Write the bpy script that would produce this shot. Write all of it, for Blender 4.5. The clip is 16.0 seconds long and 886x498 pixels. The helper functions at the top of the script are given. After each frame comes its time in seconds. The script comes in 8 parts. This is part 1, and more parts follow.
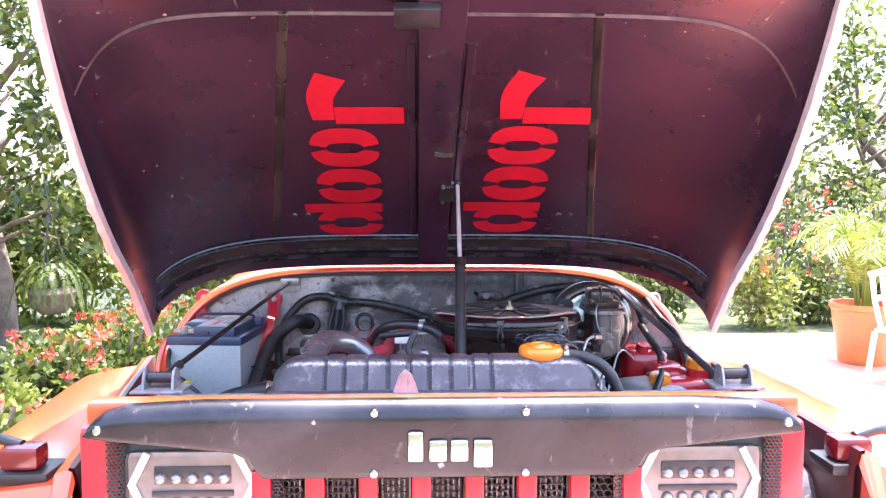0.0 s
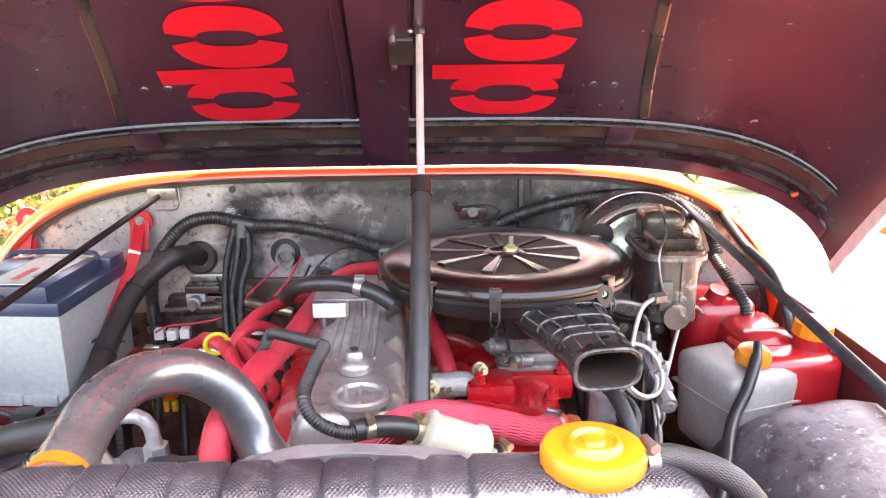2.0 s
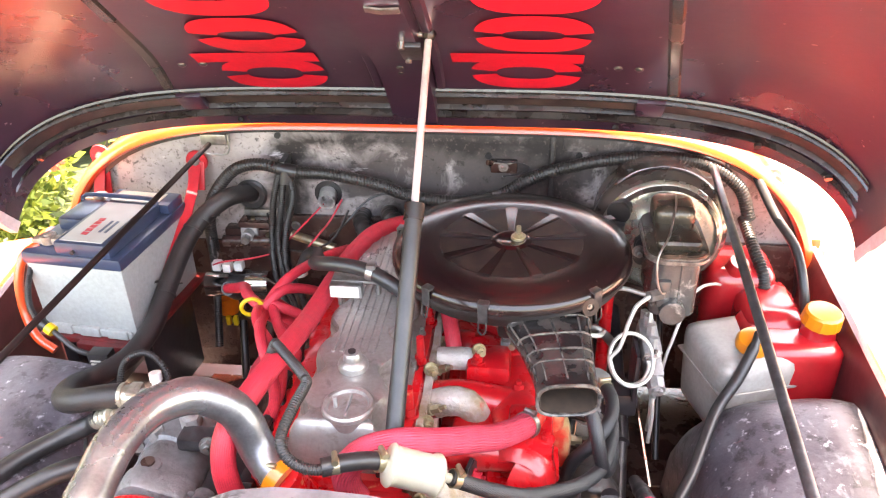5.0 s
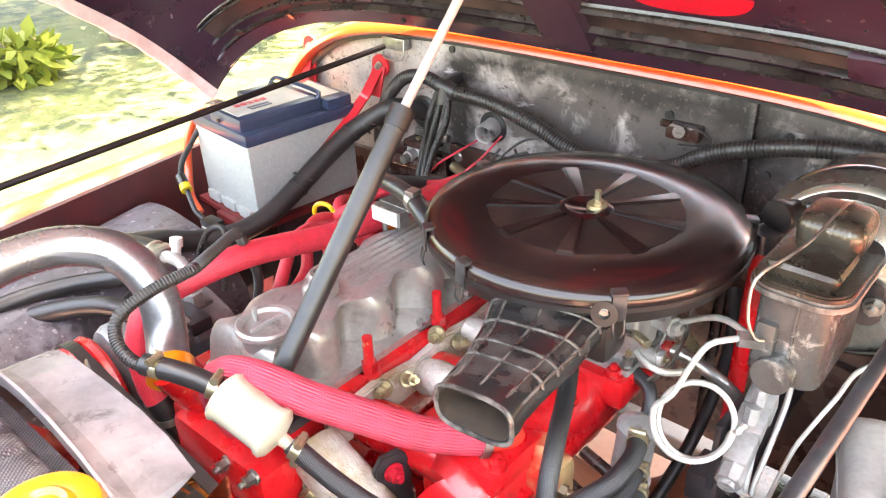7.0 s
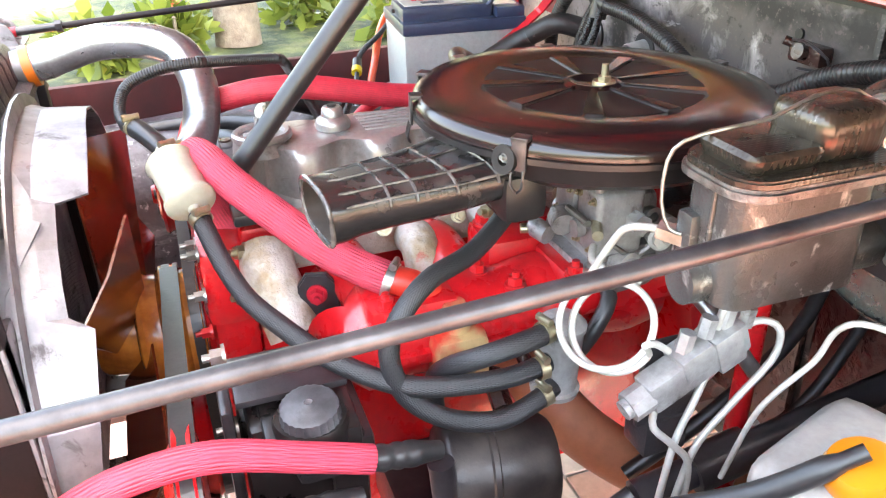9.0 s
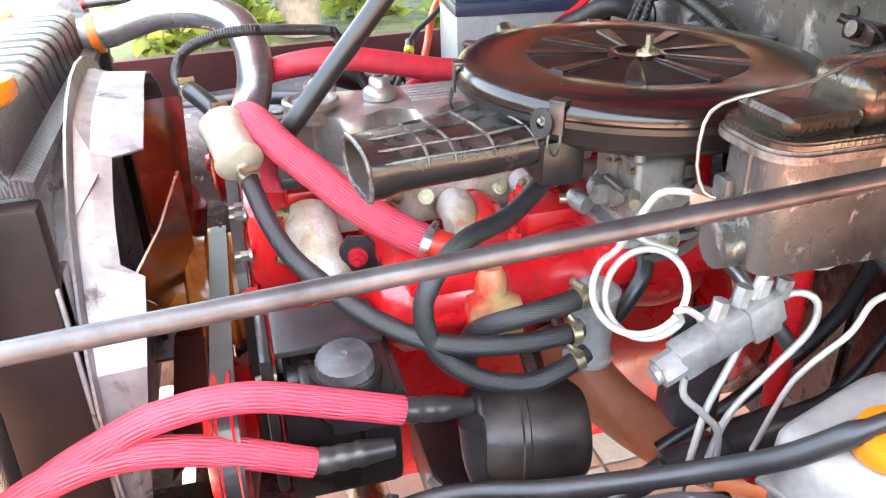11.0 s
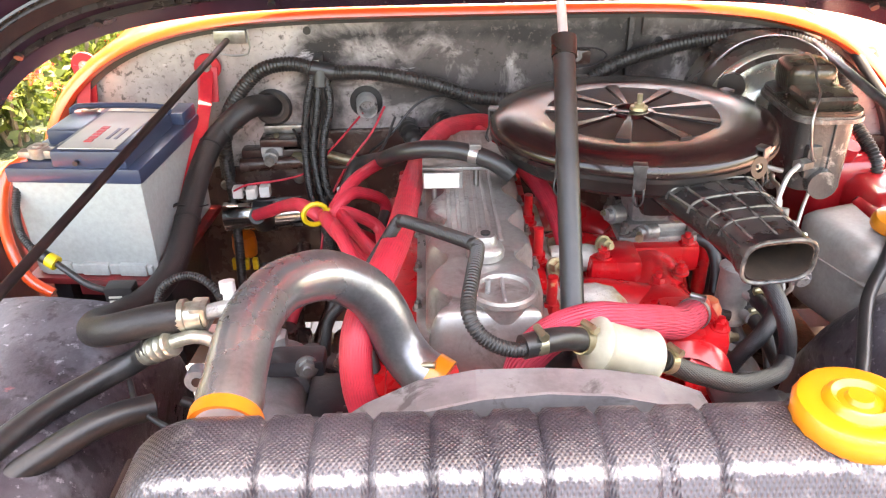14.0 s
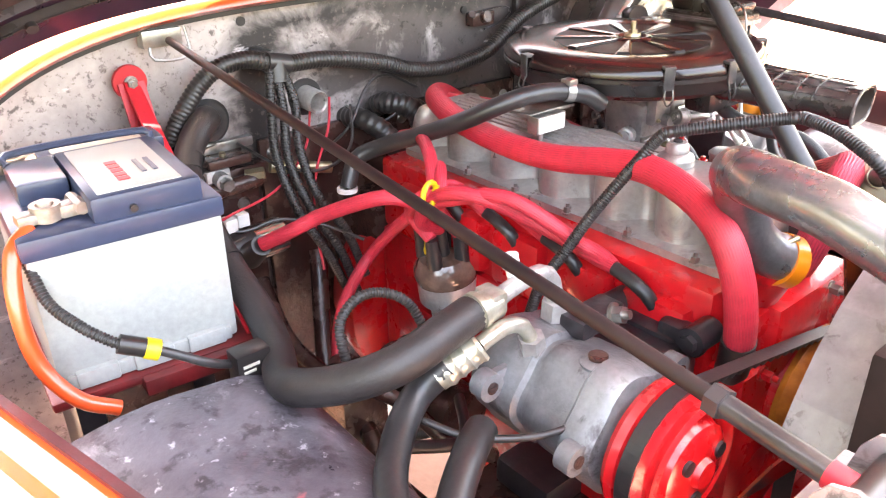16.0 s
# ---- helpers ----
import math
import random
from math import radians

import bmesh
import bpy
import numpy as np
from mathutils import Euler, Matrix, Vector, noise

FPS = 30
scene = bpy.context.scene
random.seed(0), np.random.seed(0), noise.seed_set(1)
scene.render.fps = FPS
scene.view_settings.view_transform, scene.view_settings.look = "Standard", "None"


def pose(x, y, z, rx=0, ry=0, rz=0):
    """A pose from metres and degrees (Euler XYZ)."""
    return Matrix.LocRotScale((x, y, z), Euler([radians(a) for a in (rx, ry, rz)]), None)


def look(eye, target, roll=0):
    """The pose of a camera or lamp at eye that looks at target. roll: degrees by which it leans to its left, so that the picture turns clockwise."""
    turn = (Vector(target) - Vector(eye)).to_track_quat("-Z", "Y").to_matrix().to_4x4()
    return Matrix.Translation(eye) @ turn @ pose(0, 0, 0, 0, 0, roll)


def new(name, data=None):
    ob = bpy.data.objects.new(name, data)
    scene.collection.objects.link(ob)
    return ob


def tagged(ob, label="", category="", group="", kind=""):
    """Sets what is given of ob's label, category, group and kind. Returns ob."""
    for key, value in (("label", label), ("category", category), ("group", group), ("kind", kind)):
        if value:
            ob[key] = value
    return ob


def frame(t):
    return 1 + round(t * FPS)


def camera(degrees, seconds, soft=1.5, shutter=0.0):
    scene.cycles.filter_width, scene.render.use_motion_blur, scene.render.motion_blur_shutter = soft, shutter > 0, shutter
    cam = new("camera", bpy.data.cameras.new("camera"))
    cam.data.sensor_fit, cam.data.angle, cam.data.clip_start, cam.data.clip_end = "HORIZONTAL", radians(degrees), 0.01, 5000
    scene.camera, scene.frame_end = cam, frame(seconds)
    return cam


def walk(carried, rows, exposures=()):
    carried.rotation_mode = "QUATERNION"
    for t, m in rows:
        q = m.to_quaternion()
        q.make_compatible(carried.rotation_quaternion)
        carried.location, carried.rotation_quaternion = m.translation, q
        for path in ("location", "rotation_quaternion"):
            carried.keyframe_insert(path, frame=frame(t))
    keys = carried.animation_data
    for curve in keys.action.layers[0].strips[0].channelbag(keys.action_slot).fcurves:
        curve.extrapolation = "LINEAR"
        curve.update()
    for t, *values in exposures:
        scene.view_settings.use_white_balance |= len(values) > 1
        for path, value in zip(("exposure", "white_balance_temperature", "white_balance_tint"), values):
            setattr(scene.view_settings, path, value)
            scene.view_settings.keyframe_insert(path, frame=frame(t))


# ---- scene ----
cam = camera(59.1, 16.0, soft=1.2)
ROWS = [
    (0.0, 0.0, 0.0, 1.5, 85.998, 0.0, -1.902),
    (0.5, -0.0015, 0.225, 1.507, 85.893, 0.043, -2.049),
    (1.0, 0.0623, 0.5093, 1.4977, 83.641, 0.063, -2.441),
    (1.5, 0.1157, 0.7613, 1.5157, 80.127, 0.168, -2.281),
    (2.0, 0.0929, 0.8876, 1.5222, 74.791, 0.442, -2.403),
    (2.5, 0.1115, 0.9184, 1.66, 68.939, 0.212, -0.372),
    (3.0, 0.148, 0.8918, 1.7737, 63.529, 0.344, 0.656),
    (3.5, 0.1441, 0.8615, 1.827, 60.496, 0.555, 0.636),
    (4.0, 0.1434, 0.8096, 1.8608, 60.338, 0.711, 0.578),
    (6.5, 0.5973, 1.2552, 1.6903, 60.253, 1.86, 30.591),
    (7.0, 0.6847, 1.3262, 1.622, 60.679, 1.896, 41.02),
    (7.5, 0.8318, 1.4772, 1.5469, 61.106, 1.929, 51.021),
    (8.0, 0.9377, 1.5883, 1.535, 61.29, 1.651, 63.859),
    (8.5, 0.9676, 1.6441, 1.4543, 61.879, 1.372, 68.309),
    (11.0, 1.014, 1.6552, 1.4065, 62.151, 1.315, 74.53),
    (11.5, 0.9914, 1.4781, 1.4713, 61.513, 1.74, 63.495),
    (12.0, 0.8465, 1.3687, 1.4909, 61.021, 2.096, 52.172),
    (12.5, 0.6509, 1.2543, 1.522, 60.595, 1.914, 40.784),
    (13.0, 0.3904, 1.0877, 1.5449, 60.605, 1.442, 23.742),
    (13.5, 0.1699, 1.0456, 1.5524, 61.095, 1.156, 10.832),
    (14.0, -0.0472, 1.0283, 1.5584, 61.088, 0.914, -1.29),
    (14.5, -0.3189, 1.0535, 1.5429, 61.473, 0.63, -14.007),
    (15.0, -0.4704, 1.1302, 1.5214, 61.876, 0.619, -25.498),
    (15.5, -0.6264, 1.2335, 1.4891, 62.498, 0.568, -33.956),
    (16.0, -0.7955, 1.3246, 1.4406, 63.668, 0.761, -40.391),
]
walk(cam, [(t, pose(x, y, z, rx, ry, rz)) for t, x, y, z, rx, ry, rz in ROWS],
     exposures=[(0.0, 3.15, 5900, 20), (0.8, 3.45, 6400, 18), (2.0, 4.08, 7900, 16), (2.6, 4.28, 8400, 16), (4.0, 4.24, 8500, 16), (6.5, 4.58, 8800, 12), (7.5, 4.50, 8500, 9), (8.5, 4.44, 8000, 8), (11.0, 4.44, 7700, 8), (11.5, 4.30, 7900, 10), (12.0, 4.41, 8200, 10), (12.5, 4.32, 8300, 10), (13.0, 4.02, 8600, 12), (14.0, 4.15, 8900, 14), (15.0, 4.40, 8700, 14), (16.0, 4.70, 8800, 16)])

# ---- light ----
world = bpy.data.worlds.new("sky")
scene.world = world
world.use_nodes = True
sky = world.node_tree.nodes.new("ShaderNodeTexSky")
sky.sky_type, sky.sun_disc = "NISHITA", False
sky.dust_density, sky.air_density = 4.0, 1.2
SUN_DIRECTION = Vector((0.16, 0.15, 0.97)).normalized()   # towards the sun
sky.sun_elevation = math.asin(SUN_DIRECTION.z)
sky.sun_rotation = math.atan2(SUN_DIRECTION.x, SUN_DIRECTION.y)
world.node_tree.links.new(sky.outputs[0], world.node_tree.nodes["Background"].inputs[0])
world.node_tree.nodes["Background"].inputs[1].default_value = 0.15
sun = new("sun", bpy.data.lights.new("sun", "SUN"))
sun.data.energy, sun.data.angle, sun.data.color = 3.5, radians(0.6), (1.0, 0.95, 0.87)
sun.matrix_world = look((0, 0, 8), Vector((0, 0, 8)) - SUN_DIRECTION)

# ---- kit ----
def part(name, bm, material, parent=None, label="", smooth=True, category="", kind="", group=""):
    """Links a bmesh as one mesh object, under a thing or a part if one is given."""
    mesh = bpy.data.meshes.new(name)
    bmesh.ops.recalc_face_normals(bm, faces=bm.faces[:])
    bm.to_mesh(mesh)
    bm.free()
    if smooth:
        for p in mesh.polygons:
            p.use_smooth = True
        mesh.set_sharp_from_angle(angle=radians(38))
    mesh.materials.append(material)
    ob = new(name, mesh)
    ob.parent = parent
    return tagged(ob, label, category, group, kind)


def thing(name, label, category, at=(0, 0, 0), group="", kind=""):
    """An Empty at a thing's base; parts keep world coordinates."""
    ob = new(name)
    ob.empty_display_size = 0.02
    return tagged(ob, label, category, group, kind)


def spline(points, step):
    """Points along a Catmull-Rom curve, about step apart."""
    p = [Vector(q) for q in points]
    p = [2 * p[0] - p[1]] + p + [2 * p[-1] - p[-2]]
    out = []
    for a, b, c, d in zip(p, p[1:], p[2:], p[3:]):
        n = max(2, int((c - b).length / step))
        for k in range(n):
            t = k / n
            out.append(0.5 * (2 * b + (c - a) * t + (2 * a - 5 * b + 4 * c - d) * t * t + (3 * b - a - 3 * c + d) * t ** 3))
    return out + [p[-2]]


def tube(points, radius, step=0.012, sides=14, rings=0.0, depth=0.12, bm=None, ends=True, curve=True, profile=None):
    """A round tube along a curve. rings: the pitch of corrugations. profile: the radius's factor along the length, 0 to 1."""
    bm = bm or bmesh.new()
    uv = bm.loops.layers.uv.verify()
    path = spline(points, rings / 4 if rings else step) if curve else [Vector(q) for q in points]
    lengths = [0.0]
    for a, b in zip(path, path[1:]):
        lengths.append(lengths[-1] + (b - a).length)
    tangent = (path[1] - path[0]).normalized()
    side = tangent.orthogonal().normalized()
    loops = []
    for n, q in enumerate(path):
        ahead = (path[min(n + 1, len(path) - 1)] - path[max(n - 1, 0)])
        if ahead.length > 1e-9:
            side = (side - ahead.normalized() * side.dot(ahead.normalized()))
            side.normalize()
            tangent = ahead.normalized()
        other = tangent.cross(side)
        r = radius * (profile(lengths[n] / lengths[-1]) if profile else 1.0)
        if rings:
            r *= 1 + (depth if n % 4 in (0, 1) else -depth)
        loops.append([bm.verts.new(q + r * (side * math.cos(2 * math.pi * k / sides) + other * math.sin(2 * math.pi * k / sides))) for k in range(sides)])
    for n, (a, b) in enumerate(zip(loops, loops[1:])):
        for k in range(sides):
            f = bm.faces.new((a[k], a[(k + 1) % sides], b[(k + 1) % sides], b[k]))
            for l, (u, v) in zip(f.loops, ((k, n), (k + 1, n), (k + 1, n + 1), (k, n + 1))):
                l[uv].uv = (u / sides * 2 * math.pi * radius, lengths[v])
    if ends:
        bm.faces.new(loops[0][::-1])
        bm.faces.new(loops[-1])
    return bm


def rod(a, b, r, sides=14, r2=None, bm=None):
    """A straight bar or cone frustum from a to b."""
    bm = bm or bmesh.new()
    a, b = Vector(a), Vector(b)
    m = (b - a).to_track_quat("Z", "Y").to_matrix().to_4x4()
    m.translation = (a + b) / 2
    bmesh.ops.create_cone(bm, cap_ends=True, segments=sides, radius1=r, radius2=r if r2 is None else r2, depth=(b - a).length, matrix=m)
    return bm


def box(lo, hi, bevel=0.004, m=None, bm=None, segments=2, taper=1.0):
    """A bevelled block between two corners. taper: the scale of the lower end."""
    bm = bm or bmesh.new()
    lo, hi = Vector(lo), Vector(hi)
    vs = bmesh.ops.create_cube(bm, size=1)["verts"]
    for v in vs:
        k = taper if v.co.z < 0 else 1.0
        v.co = Vector(((lo.x + hi.x) / 2 + v.co.x * k * (hi.x - lo.x), (lo.y + hi.y) / 2 + v.co.y * k * (hi.y - lo.y), (lo.z + hi.z) / 2 + v.co.z * (hi.z - lo.z)))
    if bevel:
        edges = list({e for v in vs for e in v.link_edges})
        made = bmesh.ops.bevel(bm, geom=edges, offset=bevel, segments=segments, affect="EDGES", profile=0.6)
        vs = list({v for f in made["faces"] for v in f.verts} | {v for v in vs if v.is_valid})
    if m:
        bmesh.ops.transform(bm, matrix=m, verts=[v for v in vs if v.is_valid])
    return bm


def lathe(profile, at, axis=(0, 0, 1), sides=40, bm=None, lobes=None):
    """A turned body: rows of (radius, height) along an axis from at."""
    bm = bm or bmesh.new()
    m = Vector(axis).to_track_quat("Z", "Y").to_matrix().to_4x4()
    m.translation = Vector(at)
    rows = []
    for r, h in profile:
        if r < 1e-6:
            rows.append([bm.verts.new(m @ Vector((0, 0, h)))])
        else:
            rows.append([bm.verts.new(m @ Vector((r * (lobes(k / sides, r) if lobes else 1) * math.cos(2 * math.pi * k / sides), r * (lobes(k / sides, r) if lobes else 1) * math.sin(2 * math.pi * k / sides), h))) for k in range(sides)])
    for a, b in zip(rows, rows[1:]):
        for k in range(sides):
            va, vb = [a[k % len(a)], a[(k + 1) % len(a)]], [b[(k + 1) % len(b)], b[k % len(b)]]
            loop = list(dict.fromkeys(va + vb))
            if len(loop) > 2:
                bm.faces.new(loop)
    return bm


def plate(outline, thick, m, bm=None, bevel=0.0):
    """A flat plate from a 2D outline, thick along its own z, placed by m."""
    bm = bm or bmesh.new()
    low = [bm.verts.new((x, y, 0)) for x, y in outline]
    f = bm.faces.new(low)
    made = bmesh.ops.extrude_face_region(bm, geom=[f])["geom"]
    top = [v for v in made if isinstance(v, bmesh.types.BMVert)]
    bmesh.ops.translate(bm, verts=top, vec=(0, 0, thick))
    if bevel:
        edges = [e for v in top for e in v.link_edges if e.other_vert(v) in top]
        bmesh.ops.bevel(bm, geom=list(set(edges)), offset=bevel, segments=2, affect="EDGES")
    bmesh.ops.transform(bm, matrix=m, verts=bm.verts[:])
    return bm


def bar_along(points, width, thick, up=(0, 0, 1), bm=None):
    """A flat strap through points; width lies along up crossed with the way."""
    bm = bm or bmesh.new()
    p = [Vector(q) for q in points]
    rows = []
    for n, q in enumerate(p):
        ahead = (p[min(n + 1, len(p) - 1)] - p[max(n - 1, 0)]).normalized()
        side = ahead.cross(Vector(up)).normalized() * width / 2
        top = side.cross(ahead).normalized() * thick / 2
        rows.append([bm.verts.new(q + s) for s in (side + top, -side + top, -side - top, side - top)])
    for a, b in zip(rows, rows[1:]):
        for k in range(4):
            bm.faces.new((a[k], a[(k + 1) % 4], b[(k + 1) % 4], b[k]))
    bm.faces.new(rows[0])
    bm.faces.new(rows[-1][::-1])
    return bm


def hex_bolt(at, axis, r, h, bm=None):
    at, axis = Vector(at), Vector(axis).normalized()
    bm = rod(at, at + axis * h * 0.25, r * 1.35, 16, bm=bm)
    rod(at + axis * h * 0.25, at + axis * h, r, 6, bm=bm)
    return rod(at + axis * h, at + axis * h * 1.5, r * 0.5, 10, bm=bm)


def join(*bms):
    """One bmesh from several."""
    out = bms[0]
    for b in bms[1:]:
        mesh = bpy.data.meshes.new("joined")
        b.to_mesh(mesh)
        b.free()
        out.from_mesh(mesh)
        bpy.data.meshes.remove(mesh)
    return out


# ---- materials ----
def surface(name, colour, rough=0.5, metal=0.0, second=None, scale=8.0, contrast=(0.35, 0.65), grain=60.0, bump=0.15, rough2=None, coat=0.0, detail=6.0, specks=None, third=None, distance=0.002, coords="Object", metal2=None):
    """A procedural surface: two tones mixed by a large noise, fine grain in tone, gloss and relief."""
    mat = bpy.data.materials.new(name)
    mat.use_nodes = True
    nodes, links = mat.node_tree.nodes, mat.node_tree.links
    shader = nodes["Principled BSDF"]
    where = nodes.new("ShaderNodeTexCoord").outputs[coords]

    def noise_at(size, lo, hi, det=detail, rgh=0.6):
        tex, ramp = nodes.new("ShaderNodeTexNoise"), nodes.new("ShaderNodeMapRange")
        tex.inputs["Scale"].default_value, tex.inputs["Detail"].default_value, tex.inputs["Roughness"].default_value = size, det, rgh
        links.new(where, tex.inputs["Vector"])
        links.new(tex.outputs[0], ramp.inputs[0])
        ramp.inputs[1].default_value, ramp.inputs[2].default_value = lo, hi
        return ramp.outputs[0]

    def mixed(factor, a, b):
        mix = nodes.new("ShaderNodeMix")
        mix.data_type = "RGBA"
        links.new(factor, mix.inputs[0])
        for socket, v in ((mix.inputs[6], a), (mix.inputs[7], b)):
            if isinstance(v, tuple):
                socket.default_value = (*v, 1)
            else:
                links.new(v, socket)
        return mix.outputs[2]

    large, fine = noise_at(scale, *contrast), noise_at(grain, 0.25, 0.75)
    second = second or tuple(c * 0.82 for c in colour)
    tone = mixed(large, colour, second)
    if third:
        tone = mixed(noise_at(scale * 2.7, 0.5, 0.62), tone, third)
    dark = nodes.new("ShaderNodeMix")
    dark.data_type, dark.blend_type = "RGBA", "MULTIPLY"
    dark.inputs[0].default_value = 0.22
    links.new(tone, dark.inputs[6])
    links.new(fine, dark.inputs[7])
    tone = dark.outputs[2]
    if specks:
        colour_s, size_s, amount = specks
        tone = mixed(noise_at(size_s, 1 - amount, 1 - amount + 0.05, 2.0, 0.5), tone, colour_s)
    links.new(tone, shader.inputs["Base Color"])
    gloss = nodes.new("ShaderNodeMapRange")
    links.new(large, gloss.inputs[0])
    gloss.inputs[3].default_value, gloss.inputs[4].default_value = rough, rough if rough2 is None else rough2
    links.new(gloss.outputs[0], shader.inputs["Roughness"])
    shader.inputs["Metallic"].default_value = metal
    if metal2 is not None:
        mm = nodes.new("ShaderNodeMapRange")
        links.new(large, mm.inputs[0])
        mm.inputs[3].default_value, mm.inputs[4].default_value = metal, metal2
        links.new(mm.outputs[0], shader.inputs["Metallic"])
    shader.inputs["Coat Weight"].default_value = coat
    shader.inputs["Coat Roughness"].default_value = 0.12
    if bump:
        relief = nodes.new("ShaderNodeBump")
        relief.inputs["Strength"].default_value, relief.inputs["Distance"].default_value = bump, distance
        links.new(fine, relief.inputs["Height"])
        links.new(relief.outputs[0], shader.inputs["Normal"])
    return mat


def layer(mat, colour, scale, lo, hi, stretch=(1, 1, 1), distortion=0.4, shift=(0, 0, 0), rough=None, strength=1.0, detail=12.0, roughness=0.65, metal=None, shape=None):
    """Lays a stain over a surface where a noise passes lo to hi. shape: a socket that moves the threshold."""
    nodes, links = mat.node_tree.nodes, mat.node_tree.links
    shader = nodes["Principled BSDF"]
    where, place, tex, ramp, mix = (nodes.new(k) for k in ("ShaderNodeTexCoord", "ShaderNodeMapping", "ShaderNodeTexNoise", "ShaderNodeMapRange", "ShaderNodeMix"))
    place.inputs["Scale"].default_value, place.inputs["Location"].default_value = stretch, shift
    links.new(where.outputs["Object"], place.inputs[0])
    links.new(place.outputs[0], tex.inputs["Vector"])
    tex.inputs["Scale"].default_value, tex.inputs["Detail"].default_value, tex.inputs["Roughness"].default_value, tex.inputs["Distortion"].default_value = scale, detail, roughness, distortion
    height = tex.outputs[0]
    if shape:
        add = nodes.new("ShaderNodeMath")
        links.new(height, add.inputs[0])
        links.new(shape, add.inputs[1])
        height = add.outputs[0]
    links.new(height, ramp.inputs[0])
    ramp.inputs[1].default_value, ramp.inputs[2].default_value, ramp.inputs[4].default_value = lo, hi, strength
    mix.data_type = "RGBA"
    links.new(ramp.outputs[0], mix.inputs[0])
    links.new(shader.inputs["Base Color"].links[0].from_socket, mix.inputs[6])
    mix.inputs[7].default_value = (*colour, 1)
    links.new(mix.outputs[2], shader.inputs["Base Color"])
    for name, value in (("Roughness", rough), ("Metallic", metal)):
        if value is not None:
            blend = nodes.new("ShaderNodeMix")
            links.new(ramp.outputs[0], blend.inputs[0])
            if shader.inputs[name].links:
                links.new(shader.inputs[name].links[0].from_socket, blend.inputs[2])
            else:
                blend.inputs[2].default_value = shader.inputs[name].default_value
            blend.inputs[3].default_value = value
            links.new(blend.outputs[0], shader.inputs[name])
    return mat


def calc(mat, op, a, b=0.0):
    """One arithmetic node; a and b are sockets or numbers."""
    node = mat.node_tree.nodes.new("ShaderNodeMath")
    node.operation = op
    for socket, v in zip(node.inputs, (a, b)):
        if isinstance(v, (int, float)):
            socket.default_value = v
        else:
            mat.node_tree.links.new(v, socket)
    return node.outputs[0]


def braid(name, colour, rough, pitch, strength=0.5, dark=0.55, cross=0.3):
    """Woven sleeve: two crossing waves round the tube."""
    mat = surface(name, colour, rough, bump=0.0, scale=30, grain=200)
    nodes, links = mat.node_tree.nodes, mat.node_tree.links
    shader = nodes["Principled BSDF"]
    uv = nodes.new("ShaderNodeTexCoord").outputs["UV"]
    heights = []
    for turn in (cross, -cross):
        spin, wave = nodes.new("ShaderNodeVectorRotate"), nodes.new("ShaderNodeTexWave")
        spin.rotation_type = "Z_AXIS"
        spin.inputs["Angle"].default_value = turn
        links.new(uv, spin.inputs[0])
        wave.inputs["Scale"].default_value = 1 / pitch / 3.2
        wave.inputs["Distortion"].default_value = 0.6
        links.new(spin.outputs[0], wave.inputs[0])
        heights.append(wave.outputs[1])
    both = nodes.new("ShaderNodeMath")
    both.operation = "MAXIMUM"
    links.new(heights[0], both.inputs[0])
    links.new(heights[1], both.inputs[1])
    relief = nodes.new("ShaderNodeBump")
    relief.inputs["Strength"].default_value, relief.inputs["Distance"].default_value = strength, pitch * 0.5
    links.new(both.outputs[0], relief.inputs["Height"])
    links.new(relief.outputs[0], shader.inputs["Normal"])
    tone = nodes.new("ShaderNodeMix")
    tone.data_type, tone.blend_type = "RGBA", "MULTIPLY"
    before = shader.inputs["Base Color"].links[0].from_socket
    shade = nodes.new("ShaderNodeMapRange")
    shade.inputs[3].default_value = dark
    links.new(both.outputs[0], shade.inputs[0])
    tone.inputs[0].default_value = 1
    links.new(before, tone.inputs[6])
    links.new(shade.outputs[0], tone.inputs[7])
    links.new(tone.outputs[2], shader.inputs["Base Color"])
    return mat


def leafy(name, colour, second):
    """Leaves: a tone per leaf, some light through."""
    mat = bpy.data.materials.new(name)
    mat.use_nodes = True
    nodes, links = mat.node_tree.nodes, mat.node_tree.links
    shader = nodes["Principled BSDF"]
    island, ramp = nodes.new("ShaderNodeNewGeometry"), nodes.new("ShaderNodeMix")
    ramp.data_type = "RGBA"
    links.new(island.outputs["Random Per Island"], ramp.inputs[0])
    ramp.inputs[6].default_value, ramp.inputs[7].default_value = (*colour, 1), (*second, 1)
    links.new(ramp.outputs[2], shader.inputs["Base Color"])
    shader.inputs["Roughness"].default_value = 0.45
    thin, add = nodes.new("ShaderNodeBsdfTranslucent"), nodes.new("ShaderNodeMixShader")
    links.new(ramp.outputs[2], thin.inputs[0])
    add.inputs[0].default_value = 0.4
    links.new(shader.outputs[0], add.inputs[1])
    links.new(thin.outputs[0], add.inputs[2])
    links.new(add.outputs[0], nodes["Material Output"].inputs[0])
    return mat


